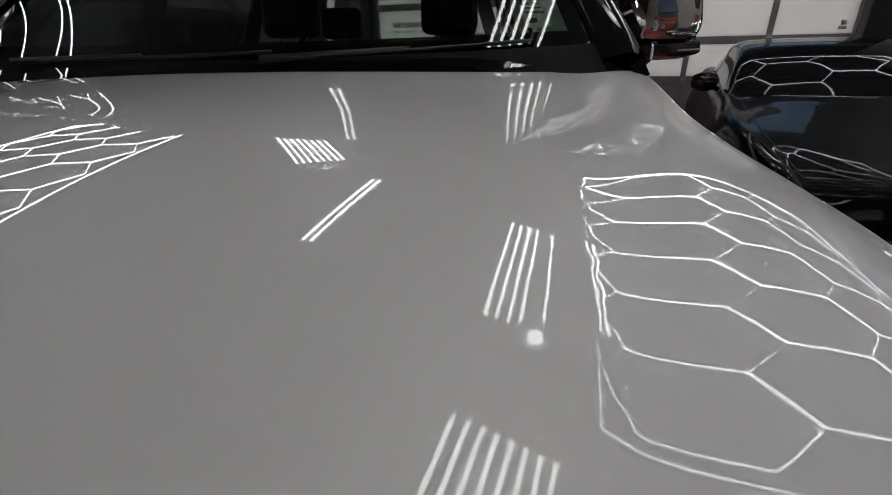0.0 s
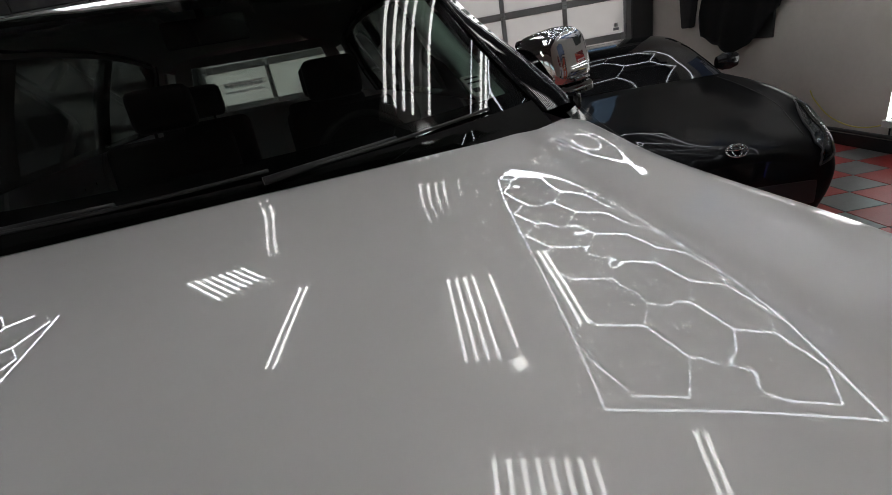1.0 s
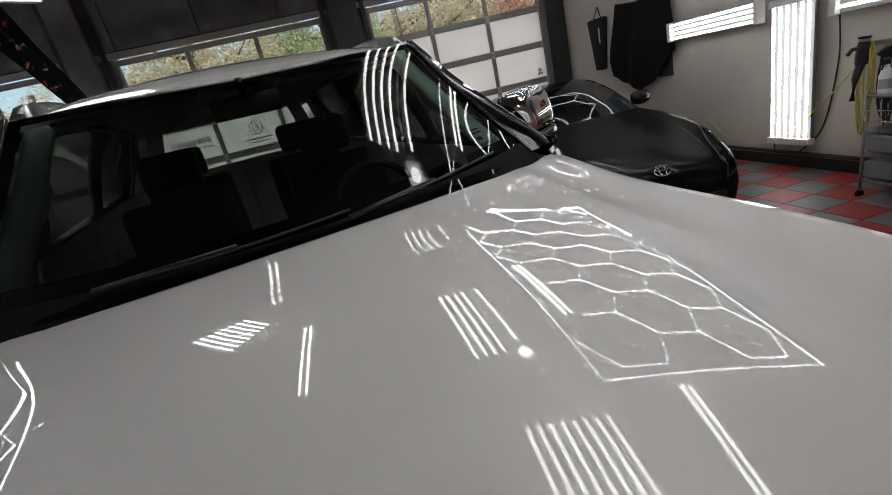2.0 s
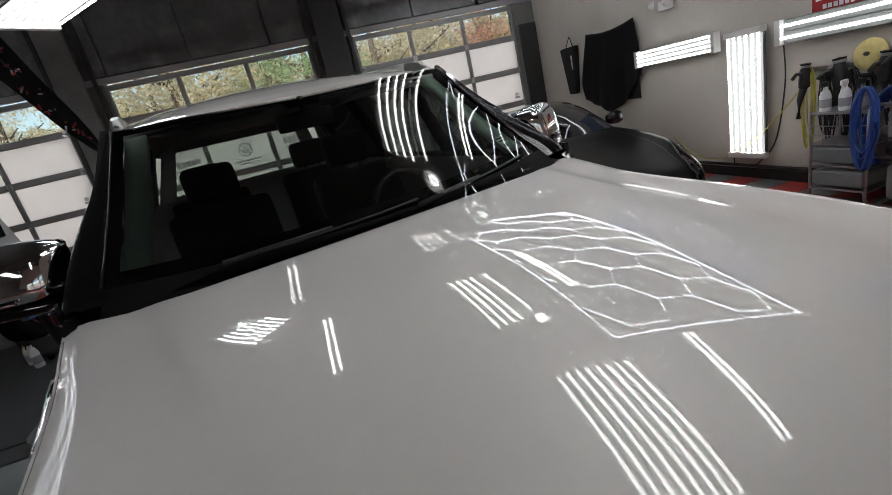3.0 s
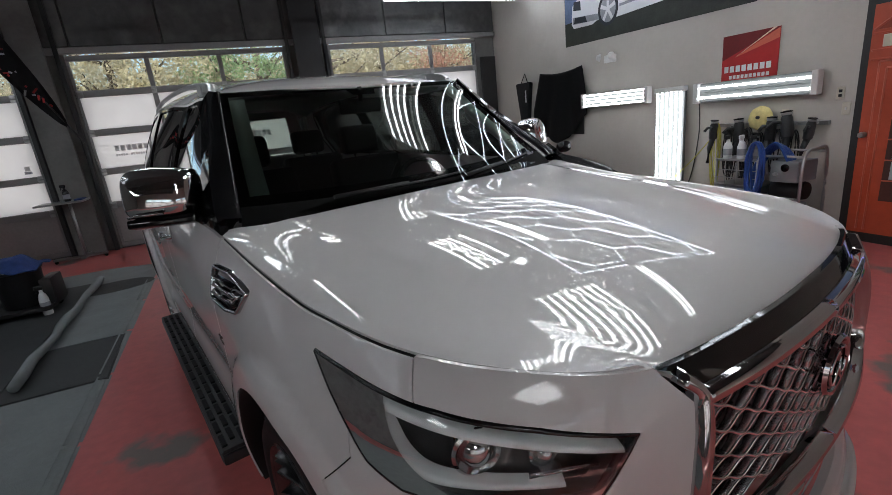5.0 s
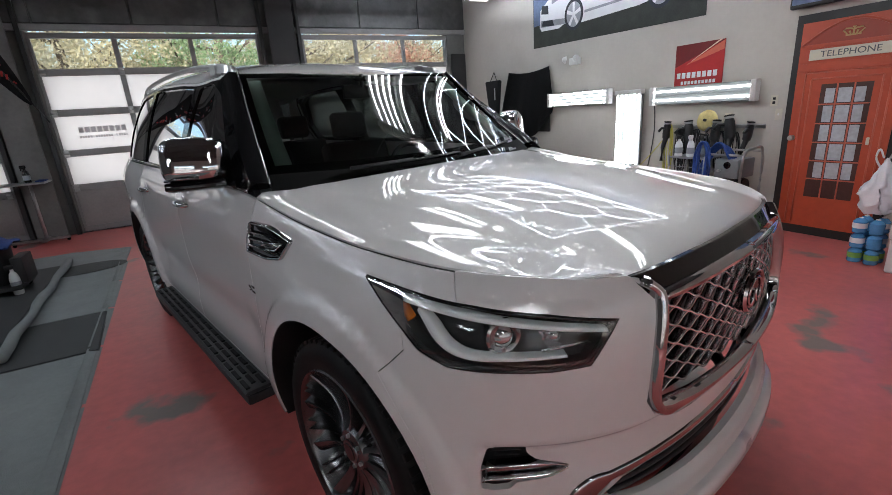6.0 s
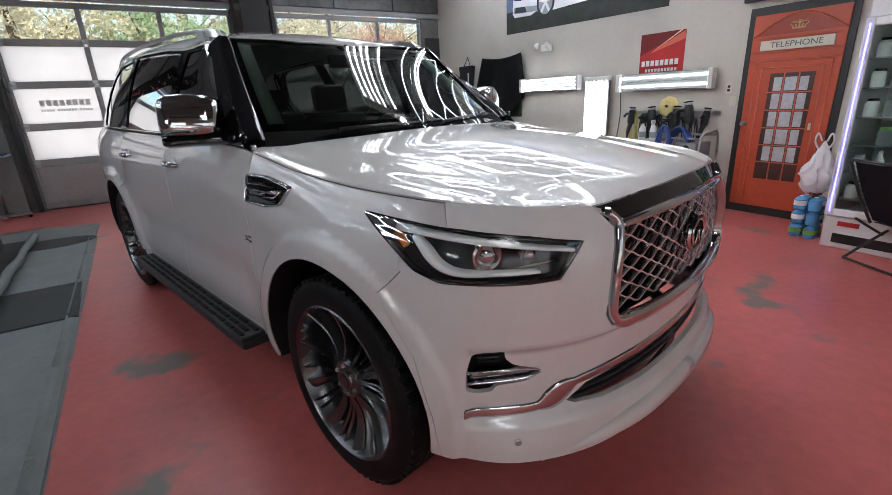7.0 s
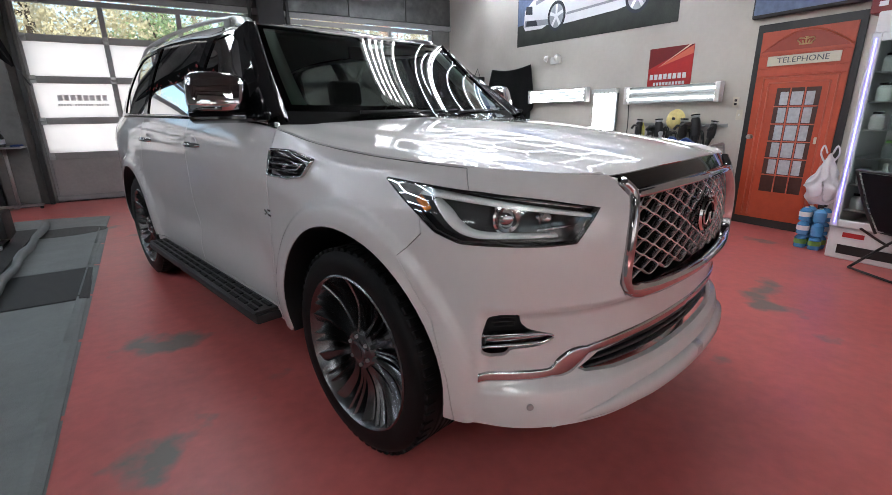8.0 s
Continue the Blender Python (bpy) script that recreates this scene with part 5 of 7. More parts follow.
jp = thing("off_roader", pose(-4.92, 4.15, 0.0), "white boxy off-road vehicle with black arches, parked in the next bay", "car")
WHITE_CAR = shader("white_car_paint", (0.62, 0.64, 0.66), 0.3, coat=0.8, spread=0.02)
bm = box((-0.82, -1.95, 0.55), (0.82, 1.95, 1.15), 0.09, 3)
part("body", bm, WHITE_CAR, jp)
bm = bmesh.new()
vs = []
for z, y0, y1, w in ((1.10, -0.75, 1.92, 0.80), (1.78, -0.35, 1.84, 0.68)):
    vs.append([bm.verts.new((sx * w, yy, z)) for sx, yy in ((-1, y0), (1, y0), (1, y1), (-1, y1))])
for j in range(4):
    bm.faces.new((vs[0][j], vs[0][(j + 1) % 4], vs[1][(j + 1) % 4], vs[1][j]))
bm.faces.new(vs[1])
bmesh.ops.bevel(bm, geom=bm.edges[:], offset=0.06, segments=3, affect="EDGES")
part("cab", bm, WHITE_CAR, jp)
for sx in (-1, 1):
    for y0, y1 in ((-0.45, 0.35), (0.45, 1.05), (1.15, 1.70)):
        part("window", box((sx * 0.752 - 0.02, y0, 1.24), (sx * 0.752 + 0.02, y1, 1.62), 0.02, 2), GLOSS_BLACK, jp, m=Matrix.Identity(4))
    for yy in (-1.25, 1.28):
        ar = tube([(sx * 0.86, yy + 0.47 * math.cos(a), 0.42 + 0.47 * math.sin(a)) for a in [math.pi * i / 16 for i in range(17)]], 0, flat=(0.14, 0.10), up=(1, 0, 0))
        part("arch", ar, SATIN_BLACK if yy < 0 else WHITE_CAR, jp)
        part("tyre", lathe([(0.22, -0.12), (0.36, -0.13), (0.405, -0.10), (0.41, 0.0), (0.405, 0.10), (0.36, 0.13), (0.22, 0.12), (0.2, 0.0), (0.0, 0.0)], 40, Matrix.Translation((sx * 0.80, yy, 0.41)) @ Matrix.Rotation(radians(90), 4, "Y"), caps=False), RUBBER, jp)
        part("rim", lathe([(0.0, 0.02), (0.08, 0.03), (0.19, -0.02), (0.23, 0.05), (0.235, 0.10), (0.20, 0.10)], 32, Matrix.Translation((sx * 0.83, yy, 0.41)) @ Matrix.Rotation(radians(90 * sx), 4, "Y"), caps=False), RIM, jp)
    part("tail_lamp", box((sx * 0.84 - 0.04, 1.86, 0.86), (sx * 0.84 + 0.02, 1.97, 1.06), 0.015), DARK_RED, jp)
    part("door_handle", box((sx * 0.83 - 0.01, 0.85, 1.02), (sx * 0.83 + 0.025, 1.0, 1.05), 0.008), SATIN_BLACK, jp)
part("bumper", box((-0.78, 1.94, 0.50), (0.78, 2.08, 0.70), 0.03, 2), SATIN_BLACK, jp)
part("bumper", box((-0.80, -2.12, 0.50), (0.80, -1.93, 0.72), 0.03, 2), SATIN_BLACK, jp)


# ---- panels laid on curved surfaces ----
from mathutils.geometry import delaunay_2d_cdt


def inside(poly, x, y):
    hit = False
    j = len(poly) - 1
    for i in range(len(poly)):
        (xi, yi), (xj, yj) = poly[i], poly[j]
        if (yi > y) != (yj > y) and x < (xj - xi) * (y - yi) / (yj - yi) + xi:
            hit = not hit
        j = i
    return hit


def densify(poly, step):
    out = []
    for (ax, ay), (bx, by) in zip(poly, poly[1:] + poly[:1]):
        n = max(1, int(math.ceil(math.hypot(bx - ax, by - ay) / step)))
        out += [(ax + (bx - ax) * i / n, ay + (by - ay) * i / n) for i in range(n)]
    return out


def rounded(poly, r, n=3):
    """The polygon with its corners rounded off."""
    out = []
    k = len(poly)
    for i in range(k):
        p, a, b = Vector(poly[i]), Vector(poly[i - 1]), Vector(poly[(i + 1) % k])
        ra = min(r, (a - p).length * 0.45)
        rb = min(r, (b - p).length * 0.45)
        pa, pb = p + (a - p).normalized() * ra, p + (b - p).normalized() * rb
        for j in range(n + 1):
            t = j / n
            q = pa * (1 - t) ** 2 + p * 2 * t * (1 - t) + pb * t * t
            out.append((q.x, q.y))
    return out


def sheet(name, jobs, step=0.03, rim=0.012, stagger=True):
    """Mesh of one or more (outline, holes, lift) panels. lift(u, v, out) gives the place; the normals follow the true surface,
    and every border turns in by rim metres."""
    verts, faces, normals = [], [], []
    for outline, holes, lift, flip in jobs:
        outer = densify(outline, step)
        loops = [outer] + [densify(h, step) for h in holes]
        pts = [p for l in loops for p in l]
        edges, base = [], 0
        for l in loops:
            edges += [(base + i, base + (i + 1) % len(l)) for i in range(len(l))]
            base += len(l)
        us, vs = [p[0] for p in outer], [p[1] for p in outer]
        border = np.array(pts)
        grid = []
        v = min(vs) + step / 2
        row = 0
        while v < max(vs):
            u = min(us) + step / 2 + (step / 2 if row % 2 and stagger else 0)
            while u < max(us):
                if inside(outer, u, v) and not any(inside(h, u, v) for h in loops[1:]):
                    if ((border - (u, v)) ** 2).sum(1).min() > (0.55 * step) ** 2:
                        grid.append((u, v))
                u += step
            v += step * 0.87
            row += 1
        co, _, tri, *_ = delaunay_2d_cdt([Vector(p) for p in pts + grid], edges, [], 0, 1e-6)
        keep = []
        for t in tri:
            cx, cy = sum(co[i].x for i in t) / 3, sum(co[i].y for i in t) / 3
            if inside(outer, cx, cy) and not any(inside(h, cx, cy) for h in loops[1:]):
                keep.append(tuple(t))
        at = len(verts)
        h = 0.004
        for c in co:
            p = Vector(lift(c.x, c.y, 0))
            a = Vector(lift(c.x + h, c.y, 0)) - Vector(lift(c.x - h, c.y, 0))
            b = Vector(lift(c.x, c.y + h, 0)) - Vector(lift(c.x, c.y - h, 0))
            n = a.cross(b)
            n = n.normalized() if n.length > 1e-12 else Vector((0, 0, 1))
            verts.append(p)
            normals.append(-n if flip else n)
        for t in keep:
            faces.append(((at + t[0], at + t[2], at + t[1]) if flip else (at + t[0], at + t[1], at + t[2]), True))
        if rim:
            count = {}
            for t in keep:
                for i in range(3):
                    e = (t[i], t[(i + 1) % 3])
                    count[e] = True
            for (i, j) in list(count):
                if (j, i) not in count:
                    k = len(verts)
                    quad = []
                    for c, o in ((i, 0), (j, 0), (j, -rim), (i, -rim)):
                        verts.append(Vector(lift(co[c].x, co[c].y, o)))
                        normals.append(None)
                        quad.append(k + len(quad))
                    faces.append((tuple(quad) if flip else tuple(quad[::-1]), False))
    me = bpy.data.meshes.new(name)
    me.from_pydata([tuple(v) for v in verts], [], [f for f, _ in faces])
    me.polygons.foreach_set("use_smooth", [s for _, s in faces])
    me.update()
    custom = []
    for poly in me.polygons:
        for li in poly.loop_indices:
            n = normals[me.loops[li].vertex_index]
            custom.append(n if n is not None else poly.normal.copy())
    me.normals_split_custom_set([tuple(n) for n in custom])
    return me


def flank(sign, out0=0.0):
    def lift(s, z, o):
        x, y, zz = body(s, z, out0 + o)
        return sign * x, y, zz
    return lift


def both(outline, holes=(), out=0.0):
    """The same panel on the right (x < 0) and on the left of the car."""
    return [(outline, list(holes), flank(-1, out), False), (outline, list(holes), flank(1, out), True)]


def right(outline, holes=(), out=0.0):
    return [(outline, list(holes), flank(-1, out), False)]


def left(outline, holes=(), out=0.0):
    return [(outline, list(holes), flank(1, out), True)]


def top_edge(s0, s1, n, drop=0.009):
    return [(s0 + (s1 - s0) * i / n, soft_table(TOP, s0 + (s1 - s0) * i / n) - drop) for i in range(n + 1)]


def arc(cx, cz, r, a0, a1, n=18):
    return [(cx + r * math.cos(radians(a0 + (a1 - a0) * i / n)), cz + r * math.sin(radians(a0 + (a1 - a0) * i / n))) for i in range(n + 1)]


CAR_POSE = pose(0, 0, 0, 0, 0, 13.9)
suv = thing("suv", CAR_POSE, "pearl white full-size luxury SUV, freshly polished, parked on the red floor", "car")

# fenders, doors, rear quarters
LAMP = [(-0.20, 1.085), (-0.379, 1.073), (-0.571, 1.062), (-0.765, 1.042), (-0.928, 1.018), (-0.888, 0.975), (-0.848, 0.928), (-0.759, 0.924), (-0.632, 0.926), (-0.515, 0.928), (-0.434, 0.953), (-0.376, 0.989), (-0.286, 1.036)]
FENDER = top_edge(-0.497, 0.545, 18)[::-1] + [(-0.523, 1.069), (-0.379, 1.078), (-0.197, 1.090), (-0.282, 1.033), (-0.371, 0.985), (-0.384, 0.942), (-0.309, 0.868), (-0.36, 0.80), (-0.435, 0.692), (-0.48, 0.50), (-0.498, 0.349), (-0.462, 0.345)] \
    + arc(-0.005, 0.445, 0.464, 192, -10, 30) + [(0.475, 0.345), (0.60, 0.345), (0.598, 0.50), (0.555, 0.85), (0.54, 1.10)]
for side, f in (("right", right), ("left", left)):
    part("fender", sheet("fender", f(FENDER), 0.019, 0.006), PAINT, suv)
DOOR_F = top_edge(0.552, 1.60, 12) + [(1.602, 1.0), (1.605, 0.43), (0.612, 0.43), (0.606, 0.50), (0.561, 0.85), (0.546, 1.10)]
DOOR_R = top_edge(1.608, 2.60, 12) + [(2.62, 1.10), (2.70, 0.93)] + arc(3.075, 0.43, 0.52, 122, 172, 8) + [(2.54, 0.43), (1.612, 0.43), (1.609, 1.0)]
QUARTER = top_edge(2.607, S1, 24) + [(S1, 0.45), (3.58, 0.40)] + arc(3.075, 0.445, 0.464, -4, 183, 24) + [(2.56, 0.43)] + arc(3.075, 0.43, 0.526, 172, 122, 8) + [(2.706, 0.935), (2.626, 1.10)]
CLAD = [(0.61, 0.345), (2.56, 0.345), (2.56, 0.424), (0.61, 0.424)]
HANDLE = bmesh.new()
add_tube(HANDLE, curve_pts([(0, -0.085, -0.004), (0.03, -0.06, 0.0), (0.036, 0.0, 0.002), (0.03, 0.06, 0.0), (0, 0.085, -0.004)], 5), [0.009 + 0.007 * math.sin(math.pi * i / 20) for i in range(21)], 8)
HANDLE = (lambda b: (finish(b), bpy.data.meshes.new("door_handle"), b))(HANDLE)
HANDLE[2].to_mesh(HANDLE[1])
HANDLE = HANDLE[1]
HANDLE.materials.append(CHROME)
for sgn, f in ((-1, right), (1, left)):
    for outline, hs in ((DOOR_F, 1.43), (DOOR_R, 2.40)):
        d = part("door", sheet("door", f(outline), 0.035), PAINT, suv)
        hx, hy, hz = body(hs, 1.135)
        part("door_handle", HANDLE, None, d, "chrome handle", m=Matrix.Translation((sgn * hx, hy, hz)) @ Matrix.Diagonal((sgn, 1, 1, 1)))
        cup = lathe([(0.045, 0.0), (0.04, 0.004), (0.0, -0.008)], 18, Matrix.Translation((sgn * (hx + 0.001), hy, hz)) @ Matrix.Rotation(radians(90 * sgn), 4, "Y"), caps=False)
        part("handle_cup", cup, PAINT, d)
    part("rear_quarter", sheet("rear_quarter", f(QUARTER), 0.04), PAINT, suv)
    part("sill", sheet("sill", f(CLAD), 0.04), PAINT, suv)
    # wheel arch liners
    for ax in AXLES:
        bm = bmesh.new()
        pr = arc(ax, 0.445, 0.462, 192, -12, 24)
        rows = []
        for y, z in pr:
            bx = body(y, z)[0]
            rows.append([bm.verts.new((sgn * (bx - 0.004), body(y, z)[1], z)), bm.verts.new((sgn * 0.60, y, z))])
        for a, b in zip(rows, rows[1:]):
            bm.faces.new((a[0], a[1], b[1], b[0]))
        bm.faces.new([r[1] for r in rows])
        part("arch_liner", bm, SATIN_BLACK, suv, "black wheel arch liner")

# front: bumper with openings for lamps, grille, fog lamps and lower intake
GR_OUT = [(S0, 0.703), (-1.396, 0.704), (-1.13, 0.718), (-1.038, 0.742), (-1.010, 0.786), (-1.024, 0.92), (-1.052, 1.035), (-0.995, 1.098)]
FOG = [(-0.597, 0.702), (-0.635, 0.715), (-0.695, 0.716), (-0.698, 0.682), (-0.725, 0.660), (-0.81, 0.638), (-0.803, 0.622), (-0.76, 0.601), (-0.67, 0.594), (-0.655, 0.575), (-0.60, 0.570), (-0.578, 0.585), (-0.580, 0.647)]
INTAKE = [(S0, 0.570), (-1.245, 0.570), (-1.05, 0.560), (-0.975, 0.552), (-0.90, 0.508), (-0.93, 0.493), (-1.05, 0.482), (-1.25, 0.478), (S0, 0.478)]
BOTTOM = [(-0.5005, 0.349), (-0.60, 0.350), (-0.80, 0.350), (-1.0, 0.348), (-1.3, 0.345), (S0, 0.345)]
BUMPER = [(-0.4995, 1.128)] + top_edge(-0.53, -0.985, 10, 0.003) + GR_OUT[::-1][1:] + INTAKE + [(S0, 0.345)] + BOTTOM[::-1][1:] + [(-0.4825, 0.50), (-0.4375, 0.692), (-0.3627, 0.80), (-0.3118, 0.8667), (-0.3863, 0.9400), (-0.3755, 0.9822), (-0.4325, 0.9475), (-0.512, 0.924), (-0.632, 0.922), (-0.759, 0.920), (-0.851, 0.924), (-0.892, 0.973), (-0.934, 1.020), (-0.765, 1.047), (-0.571, 1.067), (-0.526, 1.069)]
bumper = part("front_bumper", sheet("front_bumper", both(BUMPER, [rounded(FOG, 0.012)]), 0.016, 0.02), PAINT, suv)
# lower lip below the bumper, curling under
LIPS = [(S0, 0.342), (-1.3, 0.342), (-1.0, 0.345), (-0.80, 0.347), (-0.60, 0.347), (-0.50, 0.345), (-0.52, 0.30), (-0.7, 0.27), (-1.0, 0.26), (S0, 0.26)]
part("chin", sheet("chin", both(LIPS, out=-0.13), 0.035), SATIN_BLACK, suv, "black underside of the bumper")




def strip(bm, sgn, pts, out, w, h):
    """Bar of width w (in height) and depth h, following (s, z) points on the body."""
    rows = []
    for i, (s, z) in enumerate(pts):
        a, b = pts[max(i - 1, 0)], pts[min(i + 1, len(pts) - 1)]
        d = Vector((b[0] - a[0], b[1] - a[1])).normalized()
        n = Vector((-d.y, d.x))
        ww = w[i] if isinstance(w, (list, tuple)) else w
        lift = flank(sgn, 0)
        hh = h[i] if isinstance(h, (list, tuple)) else h
        rows.append([bm.verts.new(lift(s + n.x * u * ww, z + n.y * u * ww, out + o)) for u, o in ((-0.5, -0.015), (-0.5, hh * 0.6), (-0.3, hh), (0.3, hh), (0.5, hh * 0.6), (0.5, -0.015))])
    for a, b in zip(rows, rows[1:]):
        for j in range(5):
            q = (a[j], a[j + 1], b[j + 1], b[j])
            bm.faces.new(q if sgn > 0 else q[::-1])
    for r, fl in ((rows[0], False), (rows[-1], True)):
        bm.faces.new(r[::-1] if fl else r)
    return bm


def fine(pts, n=6):
    return [tuple(p) for p in curve_pts(pts, n)]


# grille: chrome surround, dark top panel, waved lattice, badge
grille = part("grille_backing", sheet("grille_backing", both([(S0, 0.70), (-1.13, 0.72), (-1.03, 0.75), (-1.01, 0.79), (-1.03, 0.92), (-1.058, 1.04), (S0, 1.05)], out=-0.06), 0.06, 0.0), COWL, suv, "black grille opening")
bm = bmesh.new()
for sgn in (-1, 1):
    strip(bm, sgn, fine([(S0, 0.725), (-1.396, 0.726), (-1.20, 0.732), (-1.09, 0.745), (-1.04, 0.765)], 8), 0.0, [0.056] * 16 + [0.052] * 8 + [0.046 - 0.002 * i for i in range(9)], 0.018)
    strip(bm, sgn, fine([(-1.055, 0.752), (-1.028, 0.80), (-1.034, 0.92), (-1.052, 1.0), (-1.06, 1.055), (-1.03, 1.085)], 6), 0.0, 0.026, 0.020)
    strip(bm, sgn, fine([(S0, 1.058), (-1.3, 1.055), (-1.07, 1.045)], 10), -0.006, 0.024, 0.022)
part("grille_surround", bm, CHROME, grille, "chrome grille surround")
TOPP = [(S0, 1.070), (-1.3, 1.066), (-1.075, 1.056), (-1.035, 1.088), (-0.995, 1.099), (-1.25, 1.112), (S0, 1.117)]
part("grille_top_panel", sheet("grille_top_panel", both(TOPP, out=-0.004), 0.03), GLOSS_BLACK, grille, "gloss black panel over the grille")
rows = 11
for k in range(rows):
    bm = bmesh.new()
    z0 = 0.788 + k * 0.0246
    for sgn in (-1, 1):
        pts = []
        n = 130
        for i in range(n + 1):
            s = S0 + (-1.045 - S0) * i / n
            w = math.cos((s - S0) / 0.104 * 2 * math.pi + (math.pi if k % 2 else 0))
            pts.append((s, z0 + 0.0108 * w))
        pts = [p for p in pts if p[0] <= -1.052 + (p[1] - 0.9) * -0.08]
        strip(bm, sgn, pts, -0.026, 0.0062, 0.008)
    part("lattice_bar", bm, LATTICE, grille, "waved bright grille bar")
badge = lathe([(0.0, 0.0), (0.085, 0.0), (0.088, 0.006), (0.082, 0.014), (0.074, 0.012), (0.07, 0.004), (0.0, 0.004)], 40, pose(0, -0.874, 0.925, 90) @ Matrix.Diagonal((1, 0.78, 1, 1)))
badge = part("badge", badge, CHROME, grille, "chrome oval badge")
bm = bmesh.new()
add_lathe(bm, [(0.0, 0.0), (0.069, 0.0), (0.066, 0.004), (0.0, 0.0045)], 32, pose(0, -0.8795, 0.925, 90) @ Matrix.Diagonal((1, 0.78, 1, 1)))
part("badge_face", bm, GLOSS_BLACK, badge)
bm = bmesh.new()
for sgn in (-1, 1):
    add_tube(bm, [(sgn * 0.008, -0.886, 0.93), (sgn * 0.012, -0.886, 0.90), (sgn * 0.026, -0.886, 0.887)], 0.004, 6)
    add_tube(bm, [(sgn * 0.058 * math.cos(a), -0.885, 0.925 + 0.042 * math.sin(a)) for a in [radians(-50 + 130 * i / 14) for i in range(15)]], 0.005, 6)
part("badge_emblem", bm, CHROME, badge)

# chrome trim under the bumper openings and the slatted intake
bm = bmesh.new()
for sgn in (-1, 1):
    strip(bm, sgn, fine([(-0.572, 0.506), (-0.66, 0.506), (-0.79, 0.510), (-0.845, 0.528), (-0.90, 0.560), (-0.985, 0.578), (-1.245, 0.586), (S0, 0.588)], 6), 0.002, [0.030] * 13 + [0.030 + 0.042 * math.sin(math.pi * i / 14) for i in range(14)] + [0.028] * 16, 0.006)
part("bumper_trim", bm, CHROME, bumper, "chrome strip across the lower bumper")
part("intake_backing", sheet("intake_backing", both(INTAKE, out=-0.07), 0.06, 0), SATIN_BLACK, bumper)
for k in range(3):
    bm = bmesh.new()
    for sgn in (-1, 1):
        z = 0.498 + k * 0.024
        strip(bm, sgn, [(S0 + (-0.94 - k * 0.012 - S0) * i / 20, z) for i in range(21)], -0.03, 0.012, 0.018)
    part("intake_slat", bm, SATIN_BLACK, bumper)
# lip ridge along the bottom of the bumper
bm = bmesh.new()
for sgn in (-1, 1):
    strip(bm, sgn, fine([(-0.80, 0.345), (-0.90, 0.368), (-1.05, 0.385), (-1.25, 0.392), (S0, 0.394)], 6), -0.006, [0.008 + 0.052 * smooth(0, 16, i) for i in range(25)], [0.001 + 0.029 * smooth(0, 18, i) for i in range(25)])
part("bumper_lip", bm, PAINT, bumper)
for sgn in (-1, 1):
    part("fog_backing", sheet("fog_backing", (right if sgn < 0 else left)(rounded(FOG, 0.01), out=-0.05), 0.04, 0), SATIN_BLACK, bumper)
    bm = bmesh.new()
    for k in range(4):
        strip(bm, sgn, [(-0.60 - 0.004 * k, 0.705 - k * 0.014), (-0.69 + 0.002 * k, 0.706 - k * 0.014)], -0.03, 0.006, 0.012)
    part("fog_slats", bm, SATIN_BLACK, bumper)
    bm = bmesh.new()
    strip(bm, sgn, fine([(-0.588, 0.622), (-0.68, 0.626), (-0.76, 0.630), (-0.805, 0.630)], 5), -0.022, [0.024] * 8 + [0.024 - 0.0026 * i for i in range(8)], 0.012)
    part("fog_lamp", bm, DARK_CHROME, bumper, "smoked fog lamp strip")
    bm = bmesh.new()
    strip(bm, sgn, fine([(-0.582, 0.603), (-0.66, 0.606), (-0.76, 0.612), (-0.808, 0.628)], 5), -0.010, 0.006, 0.012)
    strip(bm, sgn, fine([(-0.582, 0.640), (-0.68, 0.644), (-0.76, 0.644), (-0.808, 0.634)], 5), -0.010, 0.005, 0.012)
    part("fog_trim", bm, CHROME, bumper, "chrome fog lamp surround")
    x, y, z = body(-0.729, 0.42, 0.001)
    nx, ny = plan(-0.729)[2:]
    q = Vector((sgn * nx, ny, 0)).to_track_quat("Z", "Y").to_matrix().to_4x4()
    part("parking_sensor", lathe([(0.0, 0.003), (0.009, 0.003), (0.011, 0.001), (0.011, -0.004)], 16, Matrix.Translation((sgn * x, y, z)) @ q, caps=False), STEEL, bumper)

